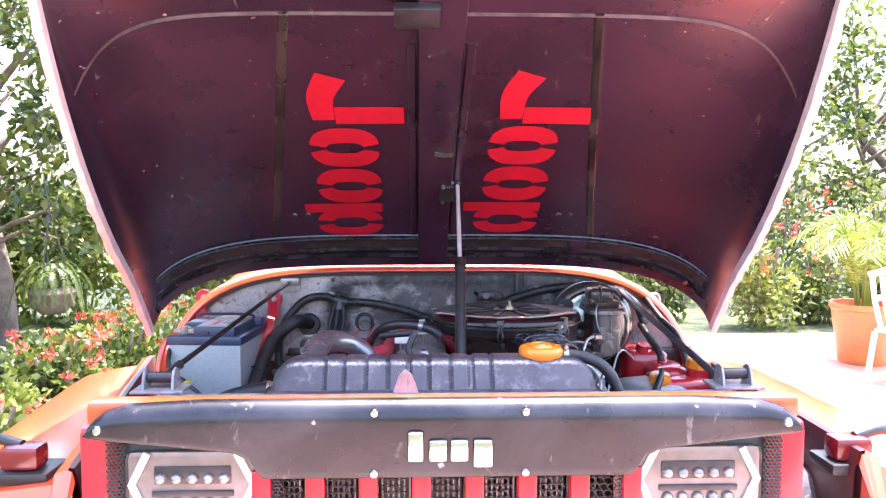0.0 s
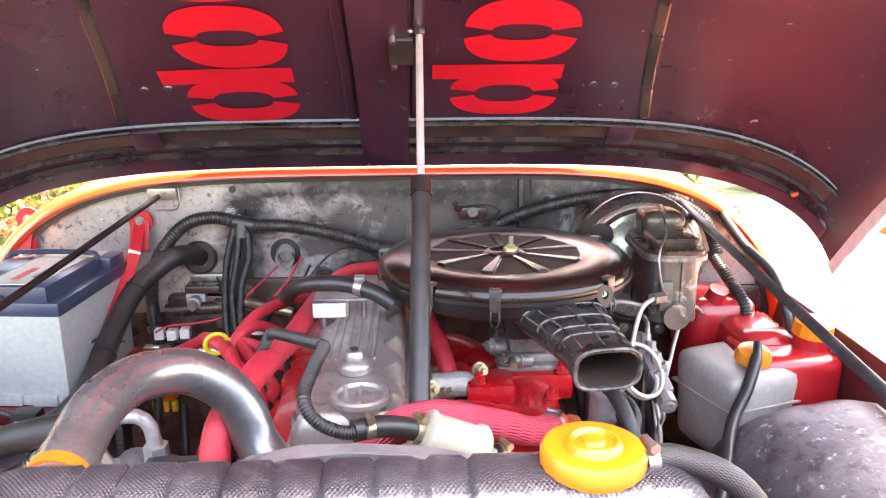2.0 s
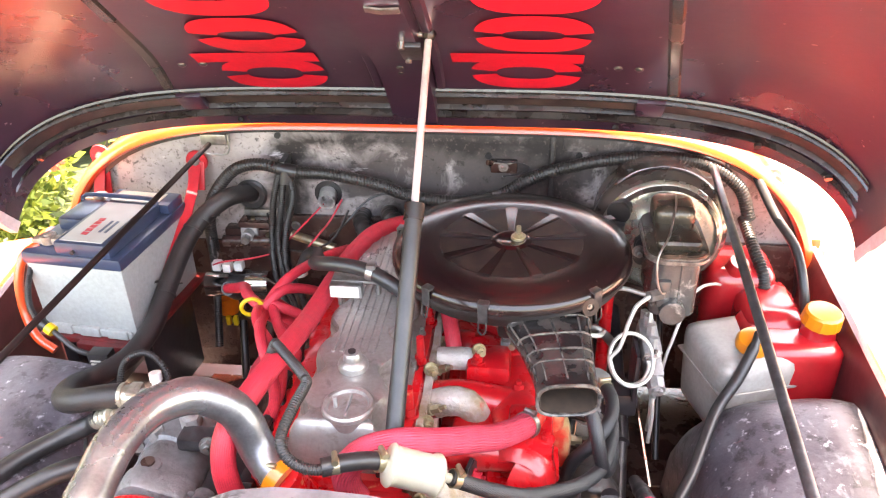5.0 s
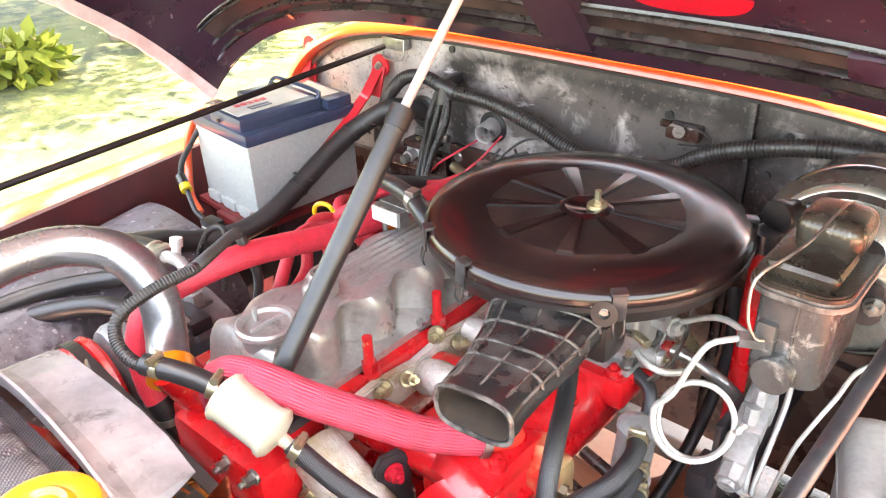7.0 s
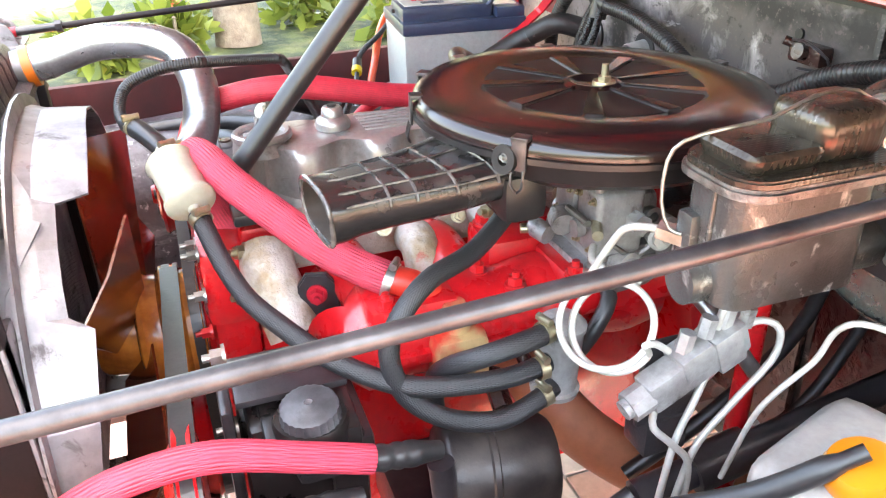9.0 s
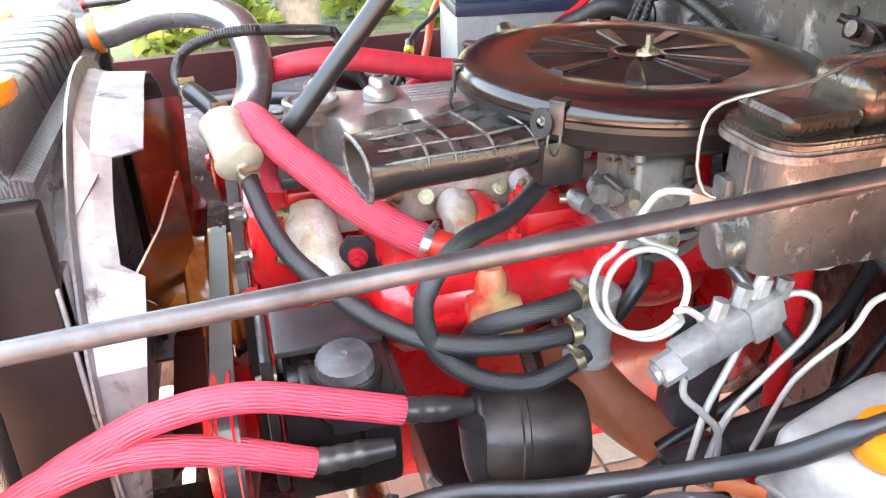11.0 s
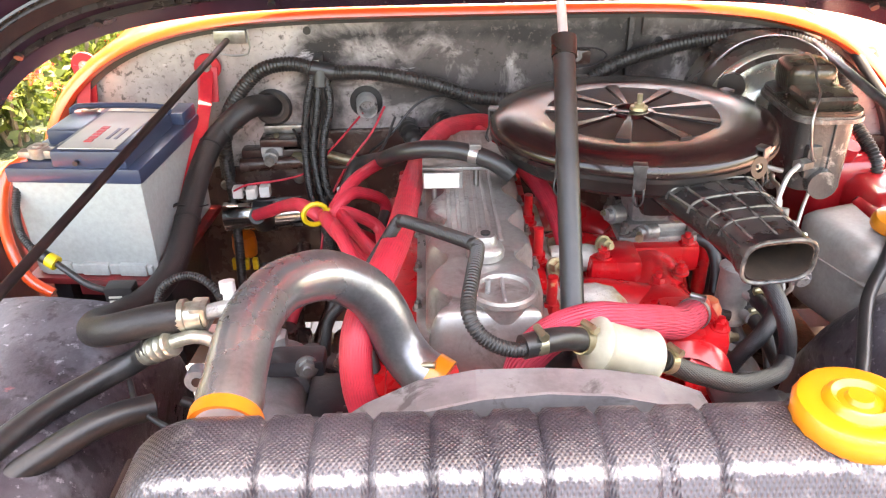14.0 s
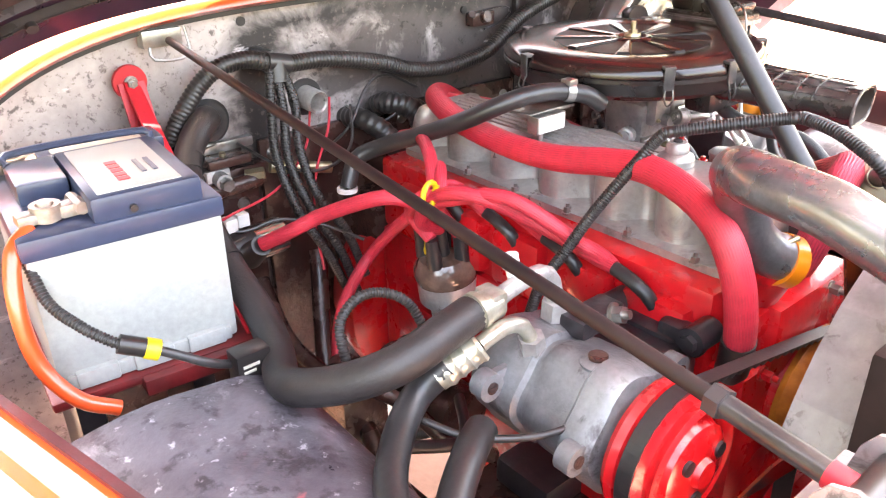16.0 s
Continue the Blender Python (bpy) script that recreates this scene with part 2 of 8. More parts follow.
HOOD_BLACK = surface("hood_black", (0.022, 0.010, 0.020), 0.20, second=(0.046, 0.017, 0.036), scale=2.2, grain=90, bump=0.02, rough2=0.36, coat=0.60, specks=((0.25, 0.2, 0.2), 55, 0.27))
HOOD_BLACK.node_tree.nodes["Principled BSDF"].inputs["Coat Roughness"].default_value = 0.27
layer(HOOD_BLACK, (0.16, 0.10, 0.105), 3.5, 0.60, 0.85, rough=0.6, strength=0.25)
layer(HOOD_BLACK, (0.20, 0.15, 0.15), 30, 0.66, 0.72, stretch=(1, 0.35, 0.35), rough=0.7, strength=0.5)
# grey-brown tone stands in for the reflection on the channel floor
CHANNEL = surface("channel_sheen", (0.060, 0.040, 0.036), 0.30, second=(0.024, 0.014, 0.016), scale=9, contrast=(0.4, 0.6), grain=120, bump=0.08, rough2=0.5)
RIDGE_PALE = surface("ridge_pale", (0.16, 0.10, 0.105), 0.3, second=(0.04, 0.02, 0.024), scale=14, bump=0.05)
# shaded copy of the body paint, for the pillars and grille bars
BODY_RED_SHADED = surface("body_red_shaded", (0.70, 0.014, 0.030), 0.22, second=(0.64, 0.012, 0.026), scale=6, bump=0.015, coat=0.6)
# sunlit copy of the same paint, its overexposed orange put into the colour
BODY_RED_LIT = surface("body_red_lit", (0.76, 0.085, 0.020), 0.28, second=(0.72, 0.070, 0.017), scale=6, bump=0.015, coat=0.8)
BODY_RED_LIT.node_tree.nodes["Principled BSDF"].inputs["Coat Roughness"].default_value = 0.10
CAN_GRIME = surface("can_grime", (0.016, 0.013, 0.013), 0.34, second=(0.055, 0.042, 0.036), scale=18, contrast=(0.42, 0.66), grain=90, bump=0.2, rough2=0.6)
ROD_STEEL = surface("rod_steel", (0.085, 0.083, 0.088), 0.34, metal=0.5, second=(0.03, 0.026, 0.028), scale=14, contrast=(0.4, 0.65), grain=120, bump=0.1, rough2=0.45)
ROD_BLACK = surface("rod_black", (0.010, 0.006, 0.007), 0.5, second=(0.022, 0.012, 0.012), scale=14, grain=90, bump=0.08)
ROD_BLACK.node_tree.nodes["Principled BSDF"].inputs["Specular IOR Level"].default_value = 0.25
MAROON = surface("inner_maroon", (0.085, 0.012, 0.014), 0.34, second=(0.045, 0.010, 0.011), scale=9, grain=90, bump=0.06, rough2=0.5)
PATCH_RED = surface("patch_red", (0.52, 0.006, 0.026), 0.5, second=(0.43, 0.006, 0.022), scale=14, grain=120, bump=0.05)
ENGINE_RED = surface("engine_red", (0.64, 0.011, 0.016), 0.22, second=(0.50, 0.008, 0.013), scale=18, grain=90, bump=0.12, rough2=0.38, coat=0.4)
ENGINE_YELLOWED = surface("engine_yellowed", (0.60, 0.035, 0.022), 0.38, second=(0.56, 0.38, 0.18), scale=9, contrast=(0.47, 0.60), grain=90, bump=0.12)
FIREWALL = surface("firewall_metal", (0.52, 0.465, 0.455), 0.34, metal=0.3, second=(0.32, 0.275, 0.27), scale=5, contrast=(0.40, 0.60), grain=70, bump=0.10, rough2=0.45, detail=12)
fw = FIREWALL.node_tree
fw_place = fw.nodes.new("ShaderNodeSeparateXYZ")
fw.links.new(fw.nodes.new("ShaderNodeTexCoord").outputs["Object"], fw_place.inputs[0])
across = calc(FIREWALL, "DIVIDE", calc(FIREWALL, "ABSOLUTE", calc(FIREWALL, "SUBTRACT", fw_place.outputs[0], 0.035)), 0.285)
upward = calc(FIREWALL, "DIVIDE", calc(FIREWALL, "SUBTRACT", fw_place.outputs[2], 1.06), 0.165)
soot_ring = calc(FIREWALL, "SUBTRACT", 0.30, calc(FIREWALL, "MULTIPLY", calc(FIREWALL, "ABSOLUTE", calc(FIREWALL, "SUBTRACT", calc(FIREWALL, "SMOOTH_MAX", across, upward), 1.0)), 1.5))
# darker mottling, strongest about x = 0.17
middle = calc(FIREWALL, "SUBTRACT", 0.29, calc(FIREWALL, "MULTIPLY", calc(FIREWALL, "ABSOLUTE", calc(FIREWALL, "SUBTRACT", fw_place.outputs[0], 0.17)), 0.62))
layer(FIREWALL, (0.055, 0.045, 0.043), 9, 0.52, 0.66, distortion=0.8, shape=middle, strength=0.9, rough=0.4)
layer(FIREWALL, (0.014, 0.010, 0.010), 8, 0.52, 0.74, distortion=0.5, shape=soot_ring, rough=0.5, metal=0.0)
layer(FIREWALL, (0.03, 0.024, 0.024), 45, 0.58, 0.64, distortion=0.2, strength=0.75)
layer(FIREWALL, (0.12, 0.09, 0.085), 110, 0.58, 0.64, distortion=0.1, strength=0.6, detail=4)
layer(FIREWALL, (0.72, 0.66, 0.66), 30, 0.64, 0.70, stretch=(0.3, 1, 1), distortion=0.2, strength=0.8, shift=(3, 1, 2), rough=0.25)
WELL = surface("well_undercoat", (0.055, 0.046, 0.056), 0.26, second=(0.12, 0.108, 0.125), scale=8, contrast=(0.38, 0.62), grain=110, bump=0.25, rough2=0.40, detail=12)
layer(WELL, (0.28, 0.28, 0.315), 5.5, 0.54, 0.66, distortion=0.3, rough=0.34, strength=0.6, shift=(0.3, 1.2, 0.4))
layer(WELL, (0.022, 0.016, 0.019), 30, 0.53, 0.61, distortion=0.2, rough=0.4, strength=0.8, shift=(5, 1, 3))
layer(WELL, (0.50, 0.48, 0.51), 60, 0.60, 0.66, distortion=0.1, strength=0.6, shift=(1, 4, 2))
layer(WELL, (0.42, 0.09, 0.10), 9, 0.66, 0.72, distortion=0.6, strength=0.6, shift=(7, 2, 1))
layer(WELL, (0.035, 0.024, 0.032), 6, 0.52, 0.70, distortion=0.9, rough=0.38, strength=0.8)
layer(WELL, (0.45, 0.44, 0.47), 16, 0.60, 0.68, stretch=(1, 0.5, 1), distortion=0.5, strength=0.35, shift=(1, 4, 2))
layer(WELL, (0.42, 0.09, 0.10), 9, 0.68, 0.74, distortion=0.6, strength=0.6, shift=(7, 2, 1))
DARK_METAL = surface("dark_metal", (0.018, 0.015, 0.017), 0.28, second=(0.045, 0.039, 0.042), scale=12, grain=80, bump=0.15)
BLACK_PLASTIC = surface("black_plastic", (0.011, 0.009, 0.009), 0.24, second=(0.022, 0.017, 0.016), scale=11, grain=120, bump=0.08, rough2=0.42)
LID_BLACK = surface("lid_black", (0.014, 0.006, 0.006), 0.17, second=(0.034, 0.018, 0.015), scale=9, contrast=(0.45, 0.75), grain=150, bump=0.006, rough2=0.27, specks=((0.5, 0.45, 0.4), 70, 0.22))
LID_BLACK.node_tree.nodes["Principled BSDF"].inputs["Specular IOR Level"].default_value = 0.5
layer(LID_BLACK, (0.10, 0.062, 0.052), 9, 0.56, 0.85, rough=0.3, strength=0.3, distortion=0.8)
layer(LID_BLACK, (0.30, 0.24, 0.21), 120, 0.72, 0.75, rough=0.6, strength=0.5, detail=3)
LID_DUST = surface("lid_dust", (0.012, 0.006, 0.006), 0.50, second=(0.046, 0.033, 0.026), scale=15, contrast=(0.48, 0.62), grain=150, bump=0.012, rough2=0.62)
LID_DUST.node_tree.nodes["Principled BSDF"].inputs["Specular IOR Level"].default_value = 0.22
RUBBER = braid("woven_rubber", (0.024, 0.023, 0.025), 0.42, 0.0022, 0.4, 0.65)
SMOOTH_RUBBER = surface("smooth_rubber", (0.016, 0.015, 0.016), 0.36, second=(0.032, 0.028, 0.028), scale=15, grain=150, bump=0.08)
LOOM = surface("loom_plastic", (0.030, 0.026, 0.025), 0.46, second=(0.016, 0.014, 0.014), scale=20, bump=0.0, rough2=0.36)
FOAM = surface("foam_sleeve", (0.014, 0.011, 0.011), 0.5, second=(0.026, 0.02, 0.02), scale=25, grain=300, bump=0.2)
PINK = braid("pink_sleeve", (0.70, 0.050, 0.095), 0.55, 0.0040, 0.6, 0.68, 0.06)
RED_SLEEVE = braid("red_sleeve", (0.66, 0.030, 0.055), 0.5, 0.0030, 0.35, 0.80, 0.07)
ALLOY = surface("cast_alloy", (0.54, 0.52, 0.50), 0.36, metal=0.5, second=(0.28, 0.255, 0.25), scale=14, grain=140, bump=0.25, rough2=0.5)
layer(ALLOY, (0.07, 0.052, 0.046), 30, 0.58, 0.68, strength=0.8, rough=0.6)
COVER_ALLOY = surface("cover_alloy", (0.48, 0.455, 0.43), 0.27, metal=0.62, second=(0.33, 0.30, 0.28), scale=9, grain=160, bump=0.06, rough2=0.42)
layer(COVER_ALLOY, (0.08, 0.06, 0.052), 18, 0.57, 0.70, distortion=0.7, strength=0.75, rough=0.5, metal=0.2)
SILVER_HOSE = surface("silver_hose", (0.37, 0.365, 0.375), 0.22, metal=0.8, second=(0.20, 0.19, 0.20), scale=7, contrast=(0.4, 0.65), grain=240, bump=0.04, rough2=0.35)
layer(SILVER_HOSE, (0.40, 0.39, 0.40), 24, 0.58, 0.68, stretch=(1, 0.3, 0.6), strength=0.6)
PISTON = surface("piston_chrome", (0.66, 0.62, 0.62), 0.34, metal=0.35, second=(0.54, 0.46, 0.46), scale=20, bump=0.02)
CHROME = surface("chrome", (0.75, 0.74, 0.74), 0.14, metal=1.0, scale=20, bump=0.02)
ZINC = surface("zinc", (0.40, 0.39, 0.375), 0.32, metal=0.85, second=(0.24, 0.225, 0.205), scale=40, bump=0.1)
BRASS = surface("brass", (0.55, 0.49, 0.35), 0.34, metal=0.85, second=(0.34, 0.28, 0.17), scale=60, bump=0.08)
SHEET = surface("bare_sheet", (0.35, 0.335, 0.35), 0.36, metal=0.45, second=(0.21, 0.195, 0.21), scale=12, contrast=(0.42, 0.62), grain=60, bump=0.12, rough2=0.46, detail=12)
layer(SHEET, (0.06, 0.048, 0.05), 20, 0.58, 0.66, distortion=0.8, strength=0.9, rough=0.6, metal=0.0)
layer(SHEET, (0.16, 0.13, 0.135), 55, 0.60, 0.66, strength=0.6)
TANK = surface("radiator_tank", (0.30, 0.28, 0.29), 0.36, metal=0.5, second=(0.10, 0.08, 0.085), scale=7, contrast=(0.4, 0.65), grain=120, bump=0.12, rough2=0.45)
AMBER = surface("amber_plastic", (0.72, 0.23, 0.012), 0.28, second=(0.66, 0.18, 0.012), scale=30, bump=0.03, coat=0.3)
ORANGE = surface("orange_band", (0.75, 0.16, 0.01), 0.4, scale=40, bump=0.05)
FAN_AMBER = surface("fan_amber", (0.22, 0.034, 0.010), 0.20, second=(0.10, 0.016, 0.008), scale=14, bump=0.06, coat=0.5)
FAN_AMBER.node_tree.nodes["Principled BSDF"].inputs["Transmission Weight"].default_value = 0.25
FAN_PULLEY = surface("fan_pulley", (0.52, 0.17, 0.03), 0.18, second=(0.26, 0.06, 0.015), scale=20, bump=0.1)
BATTERY_GREY = surface("battery_grey", (0.34, 0.345, 0.325), 0.42, second=(0.33, 0.34, 0.33), scale=8, grain=120, bump=0.06)
BATTERY_BLUE = surface("battery_blue", (0.030, 0.042, 0.085), 0.30, second=(0.045, 0.056, 0.095), scale=9, bump=0.04)
LABEL_GREY = surface("label_grey", (0.50, 0.47, 0.42), 0.4, second=(0.42, 0.38, 0.33), scale=30, bump=0.0)
PRINT_RED = surface("print_red", (0.6, 0.03, 0.04), 0.4, bump=0.0)
LEAD = surface("lead", (0.55, 0.47, 0.42), 0.4, metal=0.6, second=(0.35, 0.25, 0.2), scale=60, bump=0.3)
WHITE_PLASTIC = surface("white_plastic", (0.75, 0.72, 0.68), 0.45, scale=20, bump=0.02)
MILKY = surface("milky_plastic", (0.46, 0.43, 0.34), 0.3, second=(0.38, 0.34, 0.25), scale=22, bump=0.02)
MILKY.node_tree.nodes["Principled BSDF"].inputs["Subsurface Weight"].default_value = 0.3
MILKY.node_tree.nodes["Principled BSDF"].inputs["Subsurface Radius"].default_value = (0.01, 0.009, 0.006)
TANK_GREY = surface("bottle_grey", (0.40, 0.38, 0.35), 0.42, second=(0.30, 0.27, 0.25), scale=12, grain=120, bump=0.06)
YELLOW = surface("yellow_plastic", (0.75, 0.52, 0.02), 0.4, bump=0.03)
TERRACOTTA = surface("terracotta", (0.52, 0.20, 0.11), 0.45, second=(0.42, 0.15, 0.08), scale=5, grain=60, bump=0.1)
GASKET = surface("heat_wrap", (0.60, 0.55, 0.50), 0.5, second=(0.40, 0.30, 0.19), scale=18, contrast=(0.42, 0.62), grain=60, bump=0.7, metal=0.3, distance=0.004)
layer(GASKET, (0.45, 0.03, 0.025), 16, 0.62, 0.68, strength=0.8)
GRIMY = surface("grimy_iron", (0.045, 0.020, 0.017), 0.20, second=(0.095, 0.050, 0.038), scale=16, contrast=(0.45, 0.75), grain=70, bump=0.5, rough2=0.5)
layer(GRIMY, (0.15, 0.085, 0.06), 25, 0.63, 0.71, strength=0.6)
BRAKE_WHITE = surface("brake_line", (0.62, 0.60, 0.56), 0.35, metal=0.3, second=(0.5, 0.47, 0.42), scale=40, bump=0.03)
GLASS_DARK = surface("lamp_lens", (0.17, 0.125, 0.11), 0.12, second=(0.26, 0.20, 0.18), scale=9, bump=0.02, coat=0.6)
TRIM_PALE = surface("trim_pale", (0.74, 0.60, 0.60), 0.6, second=(0.60, 0.46, 0.46), scale=20, bump=0.2)
COVER_BLACK = surface("cover_black", (0.006, 0.005, 0.008), 0.24, second=(0.012, 0.010, 0.015), scale=7, contrast=(0.4, 0.75), grain=90, bump=0.05, rough2=0.38, specks=((0.3, 0.28, 0.28), 40, 0.26))
# pale patches paint the glare haze into the cover's colour
layer(COVER_BLACK, (0.20, 0.185, 0.20), 5, 0.48, 0.75, stretch=(0.6, 1, 1), rough=0.45, strength=0.18)
layer(COVER_BLACK, (0.34, 0.31, 0.32), 40, 0.62, 0.72, stretch=(1, 1, 0.4), rough=0.6, strength=0.35)
LED_GLASS = surface("led_glass", (0.42, 0.38, 0.37), 0.10, metal=0.6, second=(0.22, 0.17, 0.16), scale=60, bump=0.05)
LAMP_RED = surface("lamp_red", (0.16, 0.006, 0.012), 0.2, scale=12, bump=0.02, coat=0.5)


def knurled(name, pitch, *args, press=0.6, **kwargs):
    """A surface pressed with a fine diamond pattern."""
    mat = surface(name, *args, **kwargs)
    nodes, links = mat.node_tree.nodes, mat.node_tree.links
    shader = nodes["Principled BSDF"]
    where = nodes.new("ShaderNodeTexCoord").outputs["Object"]
    heights = []
    for turn in (0.75, -0.75):
        spin, wave = nodes.new("ShaderNodeVectorRotate"), nodes.new("ShaderNodeTexWave")
        spin.rotation_type = "Z_AXIS"
        spin.inputs["Angle"].default_value = turn
        links.new(where, spin.inputs[0])
        wave.inputs["Scale"].default_value = 1 / pitch / 3.2
        wave.inputs["Distortion"].default_value = 0.8
        links.new(spin.outputs[0], wave.inputs[0])
        heights.append(wave.outputs[1])
    both = nodes.new("ShaderNodeMath")
    both.operation = "MULTIPLY"
    links.new(heights[0], both.inputs[0])
    links.new(heights[1], both.inputs[1])
    relief = nodes.new("ShaderNodeBump")
    relief.inputs["Strength"].default_value, relief.inputs["Distance"].default_value = press, pitch * 0.35
    links.new(both.outputs[0], relief.inputs["Height"])
    links.new(relief.outputs[0], shader.inputs["Normal"])
    return mat


TANK_KNURLED = knurled("radiator_tank_knurled", 0.0028, (0.026, 0.023, 0.031), 0.32, metal=0.2, second=(0.056, 0.051, 0.063), scale=7, contrast=(0.4, 0.65), grain=120, bump=0.1, rough2=0.36, press=0.60)
layer(TANK_KNURLED, (0.15, 0.14, 0.145), 40, 0.54, 0.66, distortion=0.3, strength=0.5, rough=0.4)
layer(TANK_KNURLED, (0.26, 0.245, 0.25), 14, 0.62, 0.74, stretch=(0.5, 1, 1), strength=0.45)
tank_nodes = TANK_KNURLED.node_tree
tank_place = tank_nodes.nodes.new("ShaderNodeSeparateXYZ")
tank_nodes.links.new(tank_nodes.nodes.new("ShaderNodeTexCoord").outputs["Object"], tank_place.inputs[0])


def edge_glint(y, z, reach):
    """Sun glint and wear as a pale mask, strongest along the tank's long edge at (y, z)."""
    off = [calc(TANK_KNURLED, "ABSOLUTE", calc(TANK_KNURLED, "SUBTRACT", tank_place.outputs[k], at)) for k, at in ((1, y), (2, z))]
    return calc(TANK_KNURLED, "SUBTRACT", 0.27, calc(TANK_KNURLED, "DIVIDE", calc(TANK_KNURLED, "ADD", off[0], off[1]), reach))


# sun glint painted pale into the tank's front, lower and rear edges
layer(TANK_KNURLED, (0.46, 0.45, 0.47), 170, 0.50, 0.95, distortion=0.2, shape=edge_glint(1.386, 1.198, 0.027), strength=0.85, rough=0.34, metal=0.5)
layer(TANK_KNURLED, (0.50, 0.49, 0.51), 150, 0.50, 0.95, distortion=0.2, shape=edge_glint(1.340, 1.150, 0.040), strength=0.9, rough=0.36, metal=0.5)
layer(TANK_KNURLED, (0.48, 0.47, 0.49), 150, 0.56, 0.95, distortion=0.2, shape=edge_glint(1.446, 1.204, 0.024), strength=0.7, rough=0.36, metal=0.4)
KNURLED_IRON = surface("knurled_iron", (0.13, 0.125, 0.12), 0.2, metal=0.5, second=(0.035, 0.030, 0.028), scale=8, contrast=(0.4, 0.65), grain=420, bump=0.2, rough2=0.36)
# pale speckle paints silver highlights into the casting's colour
layer(KNURLED_IRON, (0.55, 0.53, 0.50), 24, 0.57, 0.66, strength=0.7)
LID_BRONZE = knurled("lid_bronze", 0.0042, (0.085, 0.070, 0.054), 0.20, metal=0.5, second=(0.035, 0.024, 0.019), scale=14, contrast=(0.4, 0.65), grain=330, bump=0.2, rough2=0.34, press=0.16)
layer(LID_BRONZE, (0.50, 0.48, 0.46), 12, 0.62, 0.67, strength=0.85, shift=(2, 5, 1))
GLOSS_BLACK = surface("gloss_black", (0.014, 0.009, 0.009), 0.17, second=(0.05, 0.04, 0.036), scale=9, grain=90, bump=0.02, rough2=0.34, coat=0.3)
layer(ENGINE_RED, (0.10, 0.02, 0.016), 26, 0.60, 0.72, strength=0.7, rough=0.5)
layer(ENGINE_RED, (0.62, 0.46, 0.22), 20, 0.68, 0.73, strength=0.6, shift=(4, 2, 6))
layer(BLACK_PLASTIC, (0.075, 0.066, 0.064), 18, 0.60, 0.80, strength=0.35, rough=0.55)
layer(DARK_METAL, (0.12, 0.09, 0.085), 24, 0.60, 0.74, strength=0.35, rough=0.6)
layer(SMOOTH_RUBBER, (0.10, 0.09, 0.088), 20, 0.58, 0.78, strength=0.3, rough=0.6)
layer(BATTERY_GREY, (0.36, 0.33, 0.31), 8, 0.58, 0.75, stretch=(1, 1, 0.4), strength=0.5)
layer(TANK_GREY, (0.16, 0.13, 0.115), 12, 0.58, 0.72, strength=0.6)
COMP_GREY = surface("compressor_grey", (0.31, 0.31, 0.32), 0.32, metal=0.45, second=(0.16, 0.155, 0.16), scale=14, grain=140, bump=0.25, rough2=0.5)
layer(COMP_GREY, (0.04, 0.03, 0.03), 26, 0.58, 0.68, strength=0.8, rough=0.6)
PUMP_GREY = surface("pump_grey", (0.115, 0.112, 0.120), 0.36, second=(0.035, 0.032, 0.034), scale=20, grain=120, bump=0.15, rough2=0.5)
CRIMP = surface("crimp_metal", (0.56, 0.54, 0.46), 0.3, metal=0.7, second=(0.36, 0.33, 0.25), scale=50, bump=0.1)
CLIP = surface("clip_steel", (0.12, 0.115, 0.115), 0.3, metal=0.6, second=(0.05, 0.045, 0.045), scale=40, bump=0.12)
SPOUT_BLACK = surface("spout_black", (0.016, 0.014, 0.014), 0.24, second=(0.075, 0.062, 0.055), scale=24, contrast=(0.50, 0.72), grain=200, bump=0.08, rough2=0.45, coat=0.15)
SPOUT_EDGE = surface("spout_edge", (0.13, 0.115, 0.105), 0.24, second=(0.03, 0.026, 0.025), scale=45, contrast=(0.42, 0.58), grain=200, bump=0.05, coat=0.3)
DUST = surface("duct_dust", (0.060, 0.038, 0.026), 0.6, second=(0.02, 0.014, 0.011), scale=22, bump=0.15)
SERVO_ZINC = surface("servo_zinc", (0.50, 0.50, 0.455), 0.24, metal=0.8, second=(0.33, 0.32, 0.28), scale=7, contrast=(0.4, 0.62), grain=160, bump=0.08, rough2=0.36)
layer(SERVO_ZINC, (0.10, 0.075, 0.06), 40, 0.60, 0.68, strength=0.6, rough=0.5)
RIM_METAL = surface("rim_metal", (0.26, 0.235, 0.22), 0.28, metal=0.7, second=(0.12, 0.10, 0.09), scale=60, contrast=(0.4, 0.6), grain=330, bump=0.5)
CAP_BROWN = surface("cap_brown", (0.10, 0.055, 0.04), 0.08, second=(0.20, 0.13, 0.10), scale=30, bump=0.03, coat=0.6)
COVER_BLACK.node_tree.nodes["Principled BSDF"].inputs["Specular IOR Level"].default_value = 0.5
TRAY_RED = surface("tray_red", (0.20, 0.012, 0.014), 0.4, second=(0.09, 0.012, 0.012), scale=18, grain=90, bump=0.15)
TANK_RED = surface("tank_red", (0.46, 0.014, 0.020), 0.24, second=(0.36, 0.012, 0.016), scale=10, bump=0.03, coat=0.4)
STRAP_RED = surface("strap_red", (0.55, 0.012, 0.025), 0.45, second=(0.42, 0.010, 0.018), scale=20, grain=150, bump=0.15)

# ---- the car's body ----
C = 0.05                                     # the car's centre line
car = thing("car", "red off-road car with its bonnet raised, standing on terracotta tiles", "car")

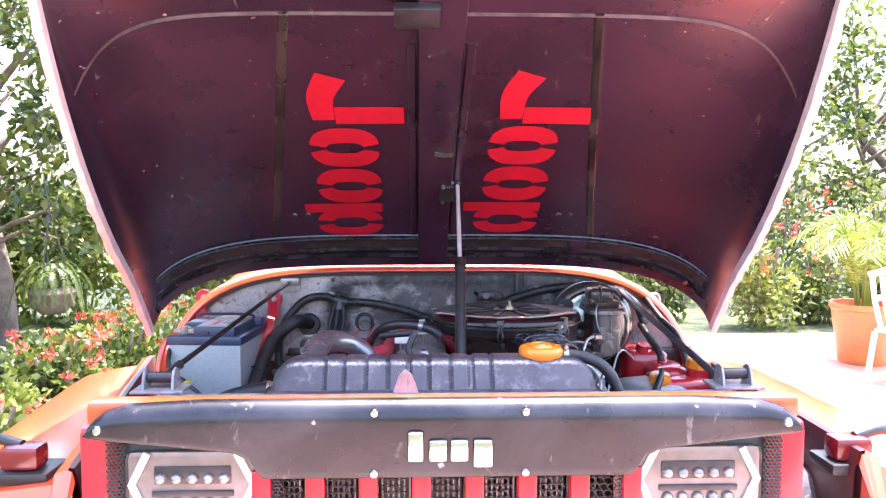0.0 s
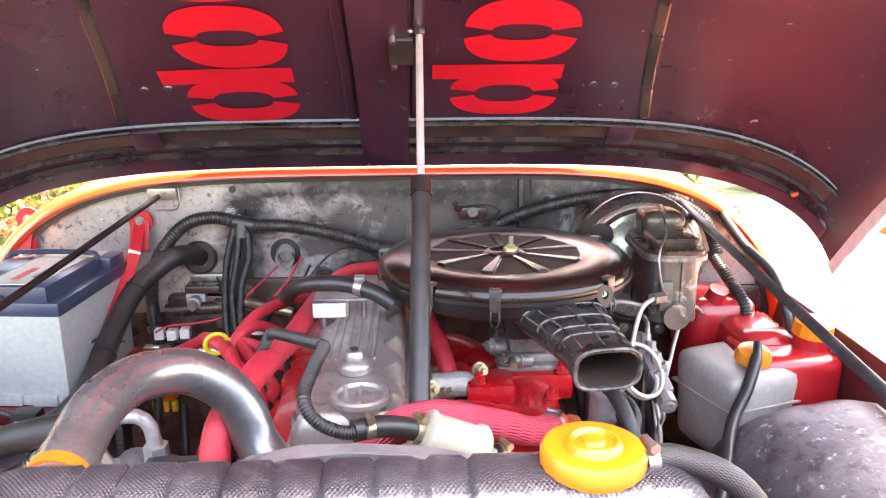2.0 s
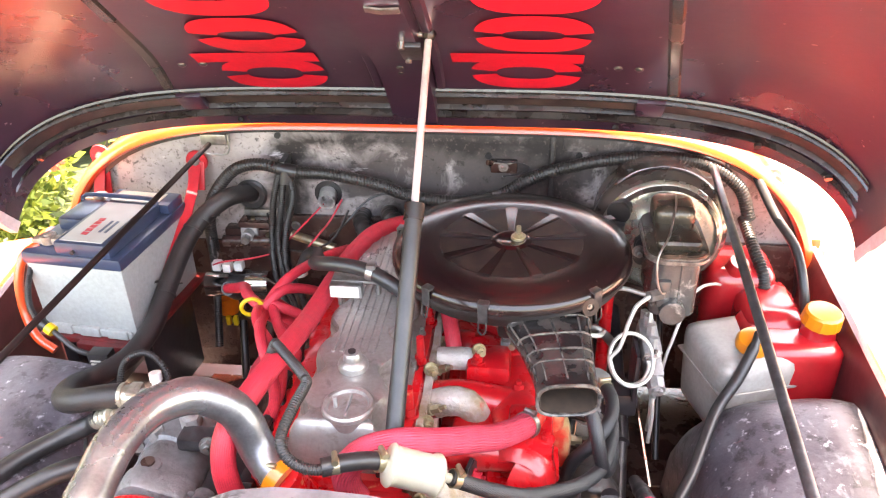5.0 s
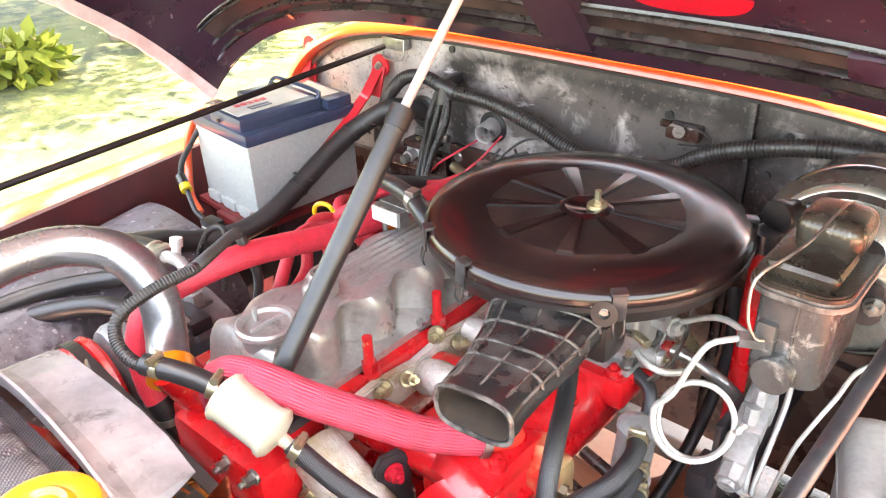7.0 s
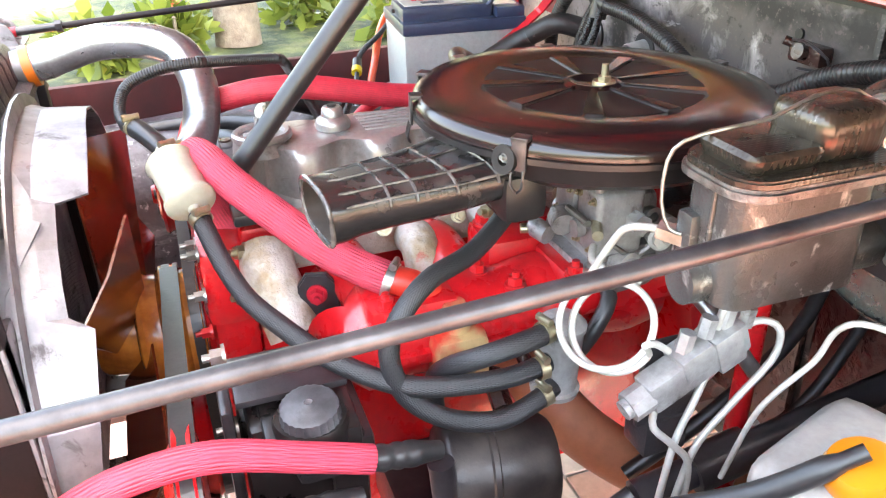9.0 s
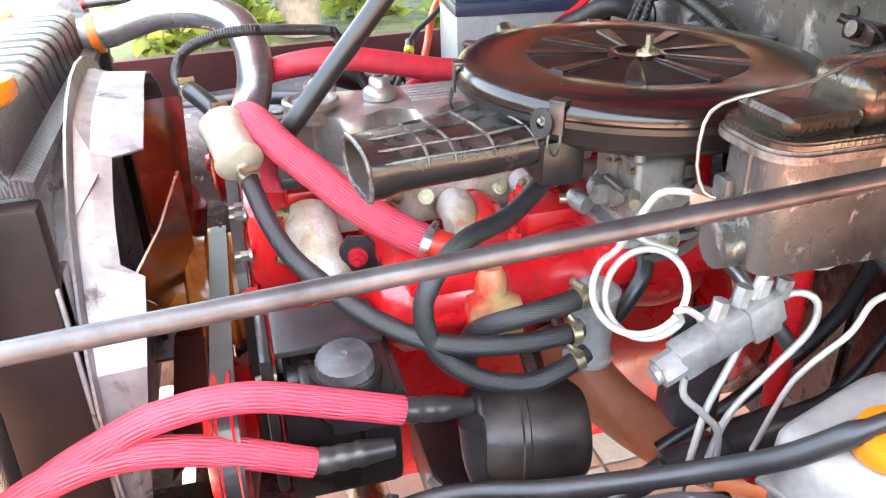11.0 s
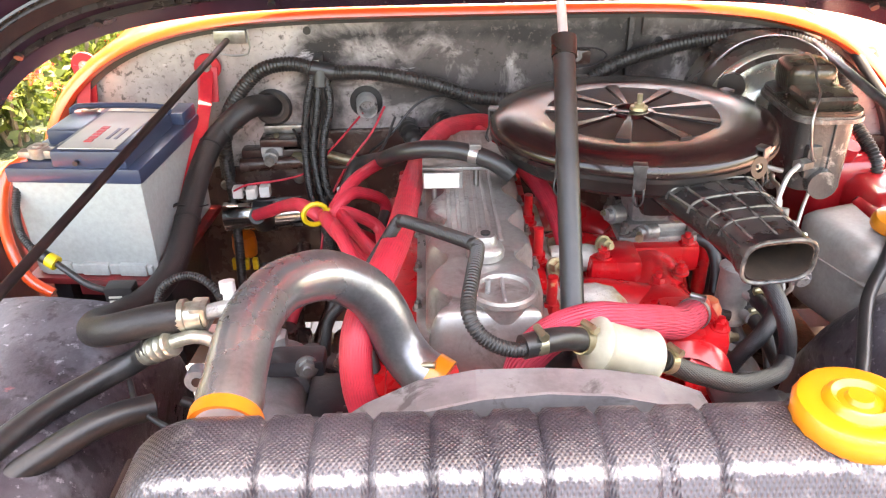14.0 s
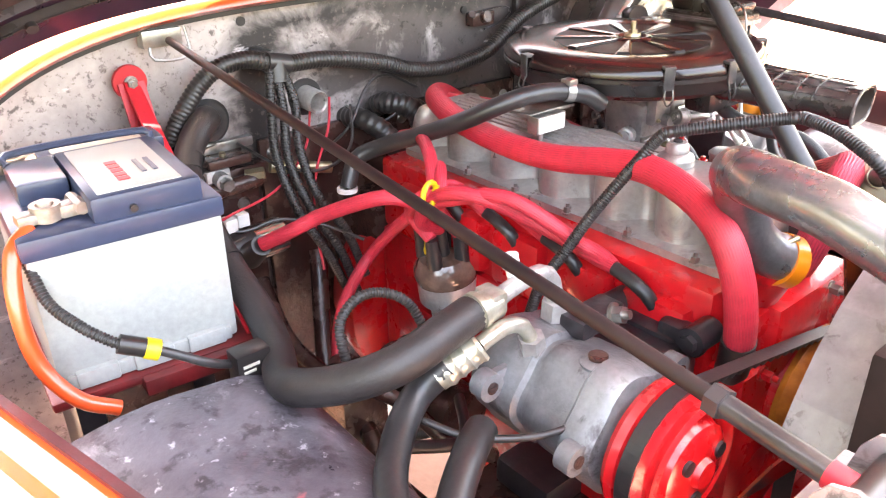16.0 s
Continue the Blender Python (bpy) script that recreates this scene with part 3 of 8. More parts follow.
# bonnet: rows of (y, z) of its underside along the centre, from the hinge to the front lip
HOOD_LINE = [(2.37, 1.290), (2.29, 1.385), (2.20, 1.468), (2.08, 1.545), (1.95, 1.626), (1.826, 1.702), (1.65, 1.803), (1.50, 1.885), (1.43, 1.918)]
HOOD_DOWN = Vector((0, -0.666, -0.746))     # the way the rolled sides hang
HOOD_PATH = spline([(0, y, z) for y, z in HOOD_LINE], 0.03)
HOOD_LENGTHS = [0.0]
for q1, q2 in zip(HOOD_PATH, HOOD_PATH[1:]):
    HOOD_LENGTHS.append(HOOD_LENGTHS[-1] + (q2 - q1).length)
HOOD_LONG = HOOD_LENGTHS[-1]


def hood_frame(s):
    """The centre point, the way forward and the inward normal at length s."""
    n = min(max(int(np.searchsorted(HOOD_LENGTHS, s)) - 1, 0), len(HOOD_PATH) - 2)
    a, b = HOOD_PATH[n], HOOD_PATH[n + 1]
    f = (s - HOOD_LENGTHS[n]) / (HOOD_LENGTHS[n + 1] - HOOD_LENGTHS[n])
    n0, n1 = max(n - 1, 0), min(n + 2, len(HOOD_PATH) - 1)
    along = (HOOD_PATH[n1] - HOOD_PATH[n0]).normalized()
    return a.lerp(b, f), along, Vector((0, -along.z, along.y))


def hood_s(y):
    """The length along the bonnet at which its centre has this y."""
    ys = [q.y for q in HOOD_PATH]
    return float(np.interp(-y, [-v for v in ys], HOOD_LENGTHS))


def hood_wide(s):
    f = s / HOOD_LONG
    return 0.798 - 0.024 * f - 0.054 * f * f


def hood_drop(x, s):
    """How far the underside curves inward at x from the centre line."""
    u = min(abs(x) / hood_wide(s), 1.0)
    f = s / HOOD_LONG
    deep = 0.250 + 0.11 * f - 0.32 * f * f
    return deep * (1 - (1 - u ** 4.2) ** (1 / 2.4))


def hood_at(x, s, off=0.0):
    at, along, inward = hood_frame(s)
    return at + Vector((C + x, 0, 0)) + HOOD_DOWN * hood_drop(x, s) + inward * off


def hood_sheet():
    """The bonnet's skin with thickness and a folded rim."""
    bm = bmesh.new()
    us = [math.sin(math.pi / 2 * k / 26) for k in range(-26, 27)]
    ss = [HOOD_LONG * k / 30 for k in range(31)]
    low = [[bm.verts.new(hood_at(u * hood_wide(s), s)) for u in us] for s in ss]
    high = [[bm.verts.new(hood_at(u * hood_wide(s), s, -0.012) + Vector((0.008 * u, 0, 0))) for u in us] for s in ss]
    for n in range(30):
        for k in range(52):
            bm.faces.new((low[n][k], low[n][k + 1], low[n + 1][k + 1], low[n + 1][k]))
            bm.faces.new((high[n][k], high[n + 1][k], high[n + 1][k + 1], high[n][k + 1]))
    for k in range(52):
        bm.faces.new((low[0][k], high[0][k], high[0][k + 1], low[0][k + 1]))
        bm.faces.new((low[30][k], low[30][k + 1], high[30][k + 1], high[30][k]))
    for n in range(30):
        bm.faces.new((low[n][0], low[n + 1][0], high[n + 1][0], high[n][0]))
        bm.faces.new((low[n][52], high[n][52], high[n + 1][52], low[n + 1][52]))
    return bm


def hood_beam(xs, s0, s1, off, wall=True, steps=20):
    """A pressed beam on the bonnet's underside: a raised band between two lines of x along s."""
    bm = bmesh.new()
    rows = []
    for k in range(steps + 1):
        s = s0 + (s1 - s0) * k / steps
        a, b = xs(k / steps)
        rows.append([bm.verts.new(hood_at(a, s, 0.0)), bm.verts.new(hood_at(a + 0.004, s, off)), bm.verts.new(hood_at(b - 0.004, s, off)), bm.verts.new(hood_at(b, s, 0.0))])
    for p, q in zip(rows, rows[1:]):
        for k in range(3):
            bm.faces.new((p[k], p[k + 1], q[k + 1], q[k]))
    bm.faces.new(rows[0])
    bm.faces.new(rows[-1])
    return bm


def hood_cross(s_of, wide, off, u1=0.985, steps=60, lift=0.0):
    """A flange across the bonnet, whose middle line lies at s_of(u) along it."""
    bm = bmesh.new()
    rows = []
    for k in range(steps + 1):
        u = math.sin(math.pi / 2 * (2 * k / steps - 1)) * u1
        s = s_of(u)
        x = u * hood_wide(s)
        rows.append([bm.verts.new(hood_at(x, s - wide / 2, lift)), bm.verts.new(hood_at(x, s - wide / 2 + 0.004, off)), bm.verts.new(hood_at(x, s + wide / 2 - 0.004, off)), bm.verts.new(hood_at(x, s + wide / 2, lift))])
    for p, q in zip(rows, rows[1:]):
        for k in range(3):
            bm.faces.new((p[k], p[k + 1], q[k + 1], q[k]))
    return bm


hood = part("hood", hood_sheet(), HOOD_BLACK, car, "raised bonnet with a dark glossy underside, dusty and scratched")
skin = bmesh.new()
rows = [[skin.verts.new(hood_at(math.sin(math.pi / 2 * k / 26) * hood_wide(HOOD_LONG * n / 30), HOOD_LONG * n / 30, off) + Vector((0.008 * math.sin(math.pi / 2 * k / 26), 0, 0))) for k in range(-26, 27)] for off in (-0.014, -0.017) for n in range(31)]
for base in (0, 31):
    for n in range(30):
        for k in range(52):
            skin.faces.new((rows[base + n][k], rows[base + n][k + 1], rows[base + n + 1][k + 1], rows[base + n + 1][k]))
part("outer_skin", skin, BODY_RED_LIT, hood, "glossy red outer face of the bonnet")
part("centre_beam", hood_beam(lambda f: (-0.049, 0.041 + 0.011 * f), 0.03, HOOD_LONG - 0.02, 0.02), HOOD_BLACK, hood)
part("beam_flange", hood_beam(lambda f: (-0.070 - 0.004 * f, -0.050), 0.13, 0.91, 0.006), HOOD_BLACK, hood)
part("beam_flange", hood_beam(lambda f: (0.043 + 0.010 * f, 0.060 + 0.016 * f), 0.13, 0.91, 0.006), HOOD_BLACK, hood)
for sx in (-1, 1):
    part("stiffener", hood_beam(lambda f, sx=sx: (sx * (0.458 - 0.148 * f) - 0.011, sx * (0.458 - 0.148 * f) + 0.011), 0.13, 1.0, 0.004), GLOSS_BLACK, hood)
part("rear_flange", hood_cross(lambda u: 0.022, 0.040, 0.012), HOOD_BLACK, hood)
part("channel", hood_cross(lambda u: 0.092, 0.040, 0.006, 0.97), CHANNEL, hood, "pressed channel across the bonnet's rear, its reflection painted grey-brown")
for at_s, wide, off in ((0.044, 0.006, 0.016), (0.070, 0.008, 0.014), (0.1135, 0.007, 0.014), (0.121, 0.005, 0.008)):
    part("pressed_ridge", hood_cross(lambda u, at_s=at_s: at_s, wide, off, 0.975, lift=0.002), GLOSS_BLACK, hood)
part("front_flange", hood_cross(lambda u: 0.995 - 0.17 * abs(u) ** 9, 0.007, 0.006, 0.985), RIDGE_PALE, hood, "pale pressed bead")
part("front_lip", hood_cross(lambda u: HOOD_LONG - 0.015, 0.03, 0.02), HOOD_BLACK, hood)
for sx in (-1, 1):
    rim = bmesh.new()
    rows = []
    for k in range(41):
        s = HOOD_LONG * k / 40
        edge = hood_at(sx * hood_wide(s) * 0.9999, s)
        rag = 0.0015 * math.sin(k * 2.3) + 0.001 * math.sin(k * 5.1)
        rows.append([rim.verts.new(edge + Vector((sx * dx, 0, 0)) + (hood_frame(s)[2]) * dz) for dx, dz in ((-0.004, -0.012), (0.013 + rag, -0.012), (0.013 + rag, 0.012 + rag), (-0.004, 0.012 + rag))])
    for p, q in zip(rows, rows[1:]):
        for k in range(4):
            rim.faces.new((p[k], p[(k + 1) % 4], q[(k + 1) % 4], q[k]))
    part("edge_trim", rim, TRIM_PALE, hood, "pale padded strip along the bonnet's edge")

# latch striker at the bonnet's front, punched holes, brackets
striker = box((-0.045, -0.03, 0), (0.045, 0.03, 0.02), 0.006)
at, along, inward = hood_frame(HOOD_LONG - 0.05)
turn = Matrix((Vector((1, 0, 0)), along, inward)).transposed().to_4x4()
turn.translation = hood_at(-0.048, 1.020, 0.018)
bmesh.ops.transform(striker, matrix=turn, verts=striker.verts[:])
part("striker_plate", striker, DARK_METAL, hood, "worn metal latch plate")
for x, s, r in ((0.001, 0.794, 0.010), (0.002, 0.693, 0.007), (0.003, 0.907, 0.006), (0.010, 0.505, 0.005), (-0.004, 0.245, 0.006), (-0.006, 0.221, 0.005), (-0.35, 0.030, 0.006), (0.37, 0.030, 0.006), (-0.62, 0.045, 0.007), (0.62, 0.045, 0.007), (0.735, 0.055, 0.007), (-0.735, 0.055, 0.007)):
    p0 = hood_at(x, s, 0.016)
    p1 = hood_at(x, s, 0.0225)
    part("punched_hole", rod(p0, p1, r, 14), SMOOTH_RUBBER, hood)
for x, s in ((-0.425, 0.092), (0.423, 0.092)):
    b = box((-0.026, -0.024, 0), (0.026, 0.024, 0.016), 0.006)
    at, along, inward = hood_frame(s)
    turn = Matrix((Vector((1, 0, 0)), along, inward)).transposed().to_4x4()
    turn.translation = hood_at(x, s)
    bmesh.ops.transform(b, matrix=turn, verts=b.verts[:])
    part("hinge_bracket", b, HOOD_BLACK, hood)
for x in (-0.396, -0.358, 0.354, 0.388):
    part("rivet", lathe([(0, 0.004), (0.006, 0.003), (0.008, 0.0)], hood_at(x, 0.212), hood_frame(0.212)[2], 12), CLIP, hood)
flash = bar_along([hood_at(-0.006, 0.527, 0.022), hood_at(0.015, 0.527, 0.025), hood_at(0.040, 0.527, 0.024)], 0.014, 0.003, up=(0, 0.6, 0.8))
part("catch", flash, ZINC, hood, "small bare metal catch")
strut_plate = box((-0.018, -0.035, 0), (0.018, 0.035, 0.008), 0.002)
at, along, inward = hood_frame(hood_s(2.08))
turn = Matrix((Vector((1, 0, 0)), along, inward)).transposed().to_4x4()
turn.translation = hood_at(0.030, 0.345, 0.02)
bmesh.ops.transform(strut_plate, matrix=turn, verts=strut_plate.verts[:])
part("strut_plate", strut_plate, DARK_METAL, hood)
for s in (0.379, 0.304):
    part("plate_screw", rod(hood_at(0.019, s, 0.02), hood_at(0.019, s, 0.031), 0.005, 10), ZINC, hood)


# painted marks on the underside: plain red shapes on (x, s) maps
def mark_arc(cx, cs, rx, rs, hx, hs, a0, a1):
    bm = bmesh.new()
    rows = []
    for k in range(25):
        a = a0 + (a1 - a0) * k / 24
        e = 2 / 2.6
        ca, sa = math.cos(a), math.sin(a)
        ex, es = math.copysign(abs(ca) ** e, ca), math.copysign(abs(sa) ** e, sa)
        rows.append([bm.verts.new(hood_at(cx - C + hx * ex * (1 - f) + rx * ex * f, cs + (hs * es) * (1 - f) + rs * es * f, 0.003)) for f in (0, 0.5, 1)])
    for k in range(24):
        for j in (0, 1):
            bm.faces.new((rows[k][j], rows[k][j + 1], rows[k + 1][j + 1], rows[k + 1][j]))
    return bm


def mark_band(points, wide, wide2=None):
    """A painted band through (x, s) points."""
    bm = bmesh.new()
    pts = spline([(x - C, s, 0) for x, s in points], 0.008)
    rows = []
    for n, q in enumerate(pts):
        ahead = (pts[min(n + 1, len(pts) - 1)] - pts[max(n - 1, 0)]).normalized()
        w = wide + ((wide2 or wide) - wide) * n / (len(pts) - 1)
        side = Vector((-ahead.y, ahead.x, 0)) * w / 2
        rows.append([bm.verts.new(hood_at((q + side * f).x, (q + side * f).y, 0.0026)) for f in (-1, 0, 1)])
    for p, q in zip(rows, rows[1:]):
        for k in (0, 1):
            bm.faces.new((p[k], p[k + 1], q[k + 1], q[k]))
    return bm


for x0, ds in ((-0.179, 0.0), (0.263, 0.011)):
    part("painted_mark", mark_band([(x0 + 0.149, 0.658 + ds * 0.3), (x0 - 0.012, 0.657 + ds * 0.3)], 0.064), PATCH_RED, hood, "red painted bar")
    part("painted_mark", mark_band([(x0 - 0.040, 0.640 + ds * 0.5), (x0 - 0.040, 0.725 + ds), (x0 - 0.010, 0.800 + ds)], 0.052, 0.070), PATCH_RED, hood, "red painted bar")
    part("painted_mark", mark_band([(x0 + 0.082, 0.244 + ds * 0.4), (x0 - 0.133, 0.243 + ds * 0.4)], 0.040), PATCH_RED, hood, "red painted bar")
    for y, rx, rs, hx, hs, off in ((0.526, 0.0865, 0.082, 0.046, 0.022, 0.0), (0.351, 0.0875, 0.084, 0.046, 0.022, 0.0), (0.178, 0.093, 0.056, 0.050, 0.022, -0.010)):
        for turn in (0.0, 1.0):
            part("painted_mark", mark_arc(x0 + off, y + ds, rx, rs, hx, hs, math.pi * (turn + 0.04), math.pi * (turn + 0.96)), PATCH_RED, hood, "red painted half-oval")


# bulkhead with its arched lip
def arch(x, top=1.277, deep=0.40, wide=0.815, power=4.6, low=2.2):
    u = min(abs(x - 0.04) / wide, 1.0)
    return top - deep * (1 - (1 - u ** power) ** (1 / low))


ARCH_X = [0.04 + 0.815 * math.sin(math.pi / 2 * k / 40) for k in range(-40, 41)]
wall = bmesh.new()
front = [[wall.verts.new((x, 2.42, arch(x) - 0.012 - (arch(x) - 0.012 - 0.62) * f)) for f in (0, 0.15, 0.35, 0.6, 1)] for x in ARCH_X]
for p, q in zip(front, front[1:]):
    for k in range(4):
        wall.faces.new((p[k], p[k + 1], q[k + 1], q[k]))
made = bmesh.ops.extrude_face_region(wall, geom=wall.faces[:])["geom"]
bmesh.ops.translate(wall, verts=[v for v in made if isinstance(v, bmesh.types.BMVert)], vec=(0, 0.02, 0))
firewall = part("bulkhead", wall, FIREWALL, car, "bare grey bulkhead, patchy with soot, overspray and darker mottling", smooth=False)


def arch_strip(section, top_shift=0.0):
    """A band that follows the arch; section: rows of (drop below the arch, y)."""
    bm = bmesh.new()
    rows = []
    for n, x in enumerate(ARCH_X):
        a, b = max(n - 1, 0), min(n + 1, 80)
        way = Vector((ARCH_X[b] - ARCH_X[a], 0, arch(ARCH_X[b]) - arch(ARCH_X[a]))).normalized()
        nrm = Vector((-way.z, 0, way.x))
        rows.append([bm.verts.new(Vector((x, y, arch(x))) + nrm * d) for d, y in section])
    for p, q in zip(rows, rows[1:]):
        for k in range(len(section)):
            bm.faces.new((p[k], p[(k + 1) % len(section)], q[(k + 1) % len(section)], q[k]))
    return bm


part("cowl_lip", arch_strip([(-0.014, 2.415), (-0.016, 2.384), (-0.010, 2.374), (0.000, 2.377), (0.007, 2.386), (0.011, 2.402), (0.012, 2.47), (-0.004, 2.47), (-0.004, 2.415)]), BODY_RED_LIT, car, "glossy red rounded lip of the cowl")
part("cowl_seal", arch_strip([(-0.016, 2.418), (-0.0165, 2.400), (-0.026, 2.400), (-0.026, 2.418)]), SMOOTH_RUBBER, car)
cowl = bmesh.new()
rows = [[cowl.verts.new((0.04 + (x - 0.04) * (1 + 0.02 * f), 2.47 + 0.35 * f, arch(x) + 0.01 + 0.015 * f)) for f in (0, 0.5, 1)] for x in ARCH_X]
for p, q in zip(rows, rows[1:]):
    for k in (0, 1):
        cowl.faces.new((p[k], p[k + 1], q[k + 1], q[k]))
part("cowl_top", cowl, BODY_RED_LIT, car)
pressing = join(box((0.305, 2.408, 0.80), (0.315, 2.421, 1.255), 0.003), box((0.33, 2.412, 1.215), (0.62, 2.4205, 1.250), 0.003))
part("bulkhead_seam", pressing, FIREWALL, firewall)
for x, z in ((0.363, 1.205), (0.34, 1.14), (-0.26, 1.235), (0.66, 1.21), (-0.30, 0.98), (0.18, 1.20)):
    part("bulkhead_hole", rod((x, 2.421, z), (x, 2.4165, z), 0.007, 14), SMOOTH_RUBBER, firewall)

# wings: inner panel, top lip, outer skin
for sx in (-1, 1):
    edge = [Vector((C + sx * (0.80 - 0.075 * f if sx > 0 else 0.868 - 0.235 * f), 2.41 - 1.10 * f, (1.012 if sx > 0 else 0.997) + 0.035 * f)) for f in (0, 0.2, 0.4, 0.6, 0.8, 1)]
    bm = bmesh.new()
    rows = []
    for n, q in enumerate(edge):
        f = n / 5
        rows.append([bm.verts.new(q + Vector(d)) for d in ((sx * -0.004, 0, -0.45), (sx * -0.004, 0, -0.02), (0, 0, 0), (sx * 0.012, 0, 0.004), (sx * 0.03, 0, -0.004), (sx * 0.035, 0, -0.022), (sx * (0.10 + 0.02 * f), 0, -0.032), (sx * (0.20 + 0.05 * f), 0, -0.055), (sx * (0.25 + 0.08 * f), 0, -0.085), (sx * (0.262 + 0.09 * f), 0, -0.14), (sx * (0.262 + 0.09 * f), 0, -0.32))])
    last = rows[-1]
    nose = [bm.verts.new(v.co + Vector((0, -0.07, -0.05 - 0.03 * min(k, 6)))) for k, v in enumerate(last)]
    rows.append(nose)
    inner = bmesh.new()
    for p, q in zip(rows, rows[1:]):
        for k in range(1, len(p) - 1):
            bm.faces.new((p[k], p[k + 1], q[k + 1], q[k]))
    wing_skin = part("wing", bm, BODY_RED_LIT, car, "glossy red front wing")
    rows = [[inner.verts.new(q + Vector(d)) for d in ((sx * -0.030, 0, -0.55), (sx * -0.012, 0, -0.03), (sx * -0.004, 0, 0.006), (sx * 0.006, 0, 0.008), (sx * 0.002, 0, -0.03), (sx * -0.020, 0, -0.55))] for q in edge]
    for p, q in zip(rows, rows[1:]):
        for k in range(5):
            inner.faces.new((p[k], p[k + 1], q[k + 1], q[k]))
    part("inner_wing", inner, MAROON, car, "dark maroon inner wing panel")
    well = bmesh.new()
    rows = []
    for k in range(25):
        v = k / 24
        y = (2.045 - 0.66 * v) if sx < 0 else (2.115 - 0.73 * v)
        lift = 1 - abs(2 * min(max(v, 0.0), 1.0) - 1) ** 5
        row = []
        for j in range(15):
            u = j / 14
            a = math.pi / 2 * min(u / 0.62, 1.0)
            r, low = (0.115, 0.85) if sx < 0 else (0.165, 0.805)
            x_in = 0.488 if sx < 0 else 0.500
            out = (0.796 if sx > 0 else 0.82) - (0.075 if sx > 0 else 0.185) * (2.41 - y) / 1.10
            if u <= 0.62:
                x = x_in + r * (1 - math.cos(a))
                z = low + r * math.sin(a)
            else:
                g = (u - 0.62) / 0.38
                x = x_in + r + (out - x_in - r) * g
                z = low + r + 0.008 * math.sin(math.pi * g)
            rear = 0.10 if sx < 0 else 0.24
            top = min(1.0, v / rear) if v < rear else min(1.0, (1 - v) / 0.16)
            ease = math.sqrt(max(0.0, 1 - (1 - top) ** 2))
            z = 0.52 + (z - 0.52 - 0.02 * v - (0.0 if sx < 0 else -0.004)) * (0.25 + 0.75 * ease)
            row.append(well.verts.new((C + sx * x, y, z)))
        base = [well.verts.new((C + sx * ((0.488 if sx < 0 else 0.500) + 0.015), y, 0.45))]
        rows.append(base + row)
    for p, q in zip(rows, rows[1:]):
        for k in range(len(p) - 1):
            well.faces.new((p[k], p[k + 1], q[k + 1], q[k]))
    part("wheel_arch", well, WELL, car, "domed wheel arch in mottled grey-black undercoat")

# front panel with its grille
GY = 1.25
grille = part("grille", box((C - 0.585, GY + 0.006, 1.125), (C + 0.585, GY + 0.050, 1.166), 0.010), BODY_RED_LIT, car, "red front panel with slotted grille")
for sx in (-1, 1):
    part("pillar", box((C + sx * 0.5675 - 0.0325, GY + 0.008, 0.55), (C + sx * 0.5675 + 0.0325, GY + 0.07, 1.1245), 0.015), BODY_RED_SHADED, grille)


def grille_cover():
    """A moulded strip with a rolled top edge, deeper between the headlights."""
    bm = bmesh.new()
    rows = []
    upper = ((0.0, 0.125), (0.40, 0.125), (0.51, 0.119), (0.552, 0.108), (0.572, 0.092), (0.58, 0.074))
    lower = ((0.0, 0.0), (0.297, 0.0), (0.308, 0.012), (0.318, 0.030), (0.345, 0.043), (0.572, 0.068), (0.58, 0.072))
    for k in range(161):
        x = -0.58 + 1.16 * k / 160
        hi = float(np.interp(abs(x), [p[0] for p in upper], [p[1] for p in upper]))
        lo = float(np.interp(abs(x), [p[0] for p in lower], [p[1] for p in lower]))
        tall = hi - lo
        sect = [(0.0, hi - 0.004)] + [(-0.028 * math.sin(radians(d)), hi - min(0.034, tall * 0.5) * (1 - math.cos(radians(d)))) for d in range(0, 91, 10)] + [(-0.028, lo + tall * f) for f in (0.4, 0.3, 0.2, 0.1)] + [(-0.0275, lo + 0.003), (-0.025, lo), (0.0, lo)]
        rows.append([bm.verts.new((C + x, GY + 0.006 + y, 1.045 + z)) for y, z in sect])
    for p, q in zip(rows, rows[1:]):
        for n in range(len(p) - 1):
            bm.faces.new((p[n], p[n + 1], q[n + 1], q[n]))
    for end in (rows[0], rows[-1]):
        bm.faces.new(end)
    return bm


part("grille_cover", grille_cover(), COVER_BLACK, grille, "scuffed black cover over the grille's top, pale haze painted in")
for x, z in ((-0.119, 0.107), (0.124, 0.107), (-0.556, 0.082), (0.552, 0.085), (-0.12, 0.008), (0.124, 0.008)):
    part("cover_screw", lathe([(0, 0.006), (0.0055, 0.005), (0.008, 0.001), (0.008, 0)], (C + x, GY - 0.0215, 1.045 + z), (0, -1, 0), 16), CHROME, grille)


def hex_mesh(x0, x1, z0, z1, y, pitch=0.0138):
    """A panel of small hexagonal rings."""
    bm = bmesh.new()
    for r in range(int((z1 - z0) / (pitch * 0.8))):
        for c in range(int((x1 - x0) / pitch)):
            cx, cz = x0 + pitch * (c + 0.5 + 0.5 * (r % 2)), z1 - pitch * 0.8 * (r + 0.5)
            ring = [Vector((cx + pitch * 0.54 * math.cos(a), y, cz + pitch * 0.4 * math.sin(a))) for a in [math.pi / 3 * i for i in range(6)]]
            tube(ring + [ring[0]], 0.0012, sides=4, bm=bm, ends=False, curve=False)
    return bm


for k in range(8):
    x = C - 0.305 + 0.0872 * k
    part("grille_bar", box((x - 0.016, GY - 0.002, 0.62), (x + 0.016, GY + 0.03, 1.052), 0.005), BODY_RED_SHADED, grille)
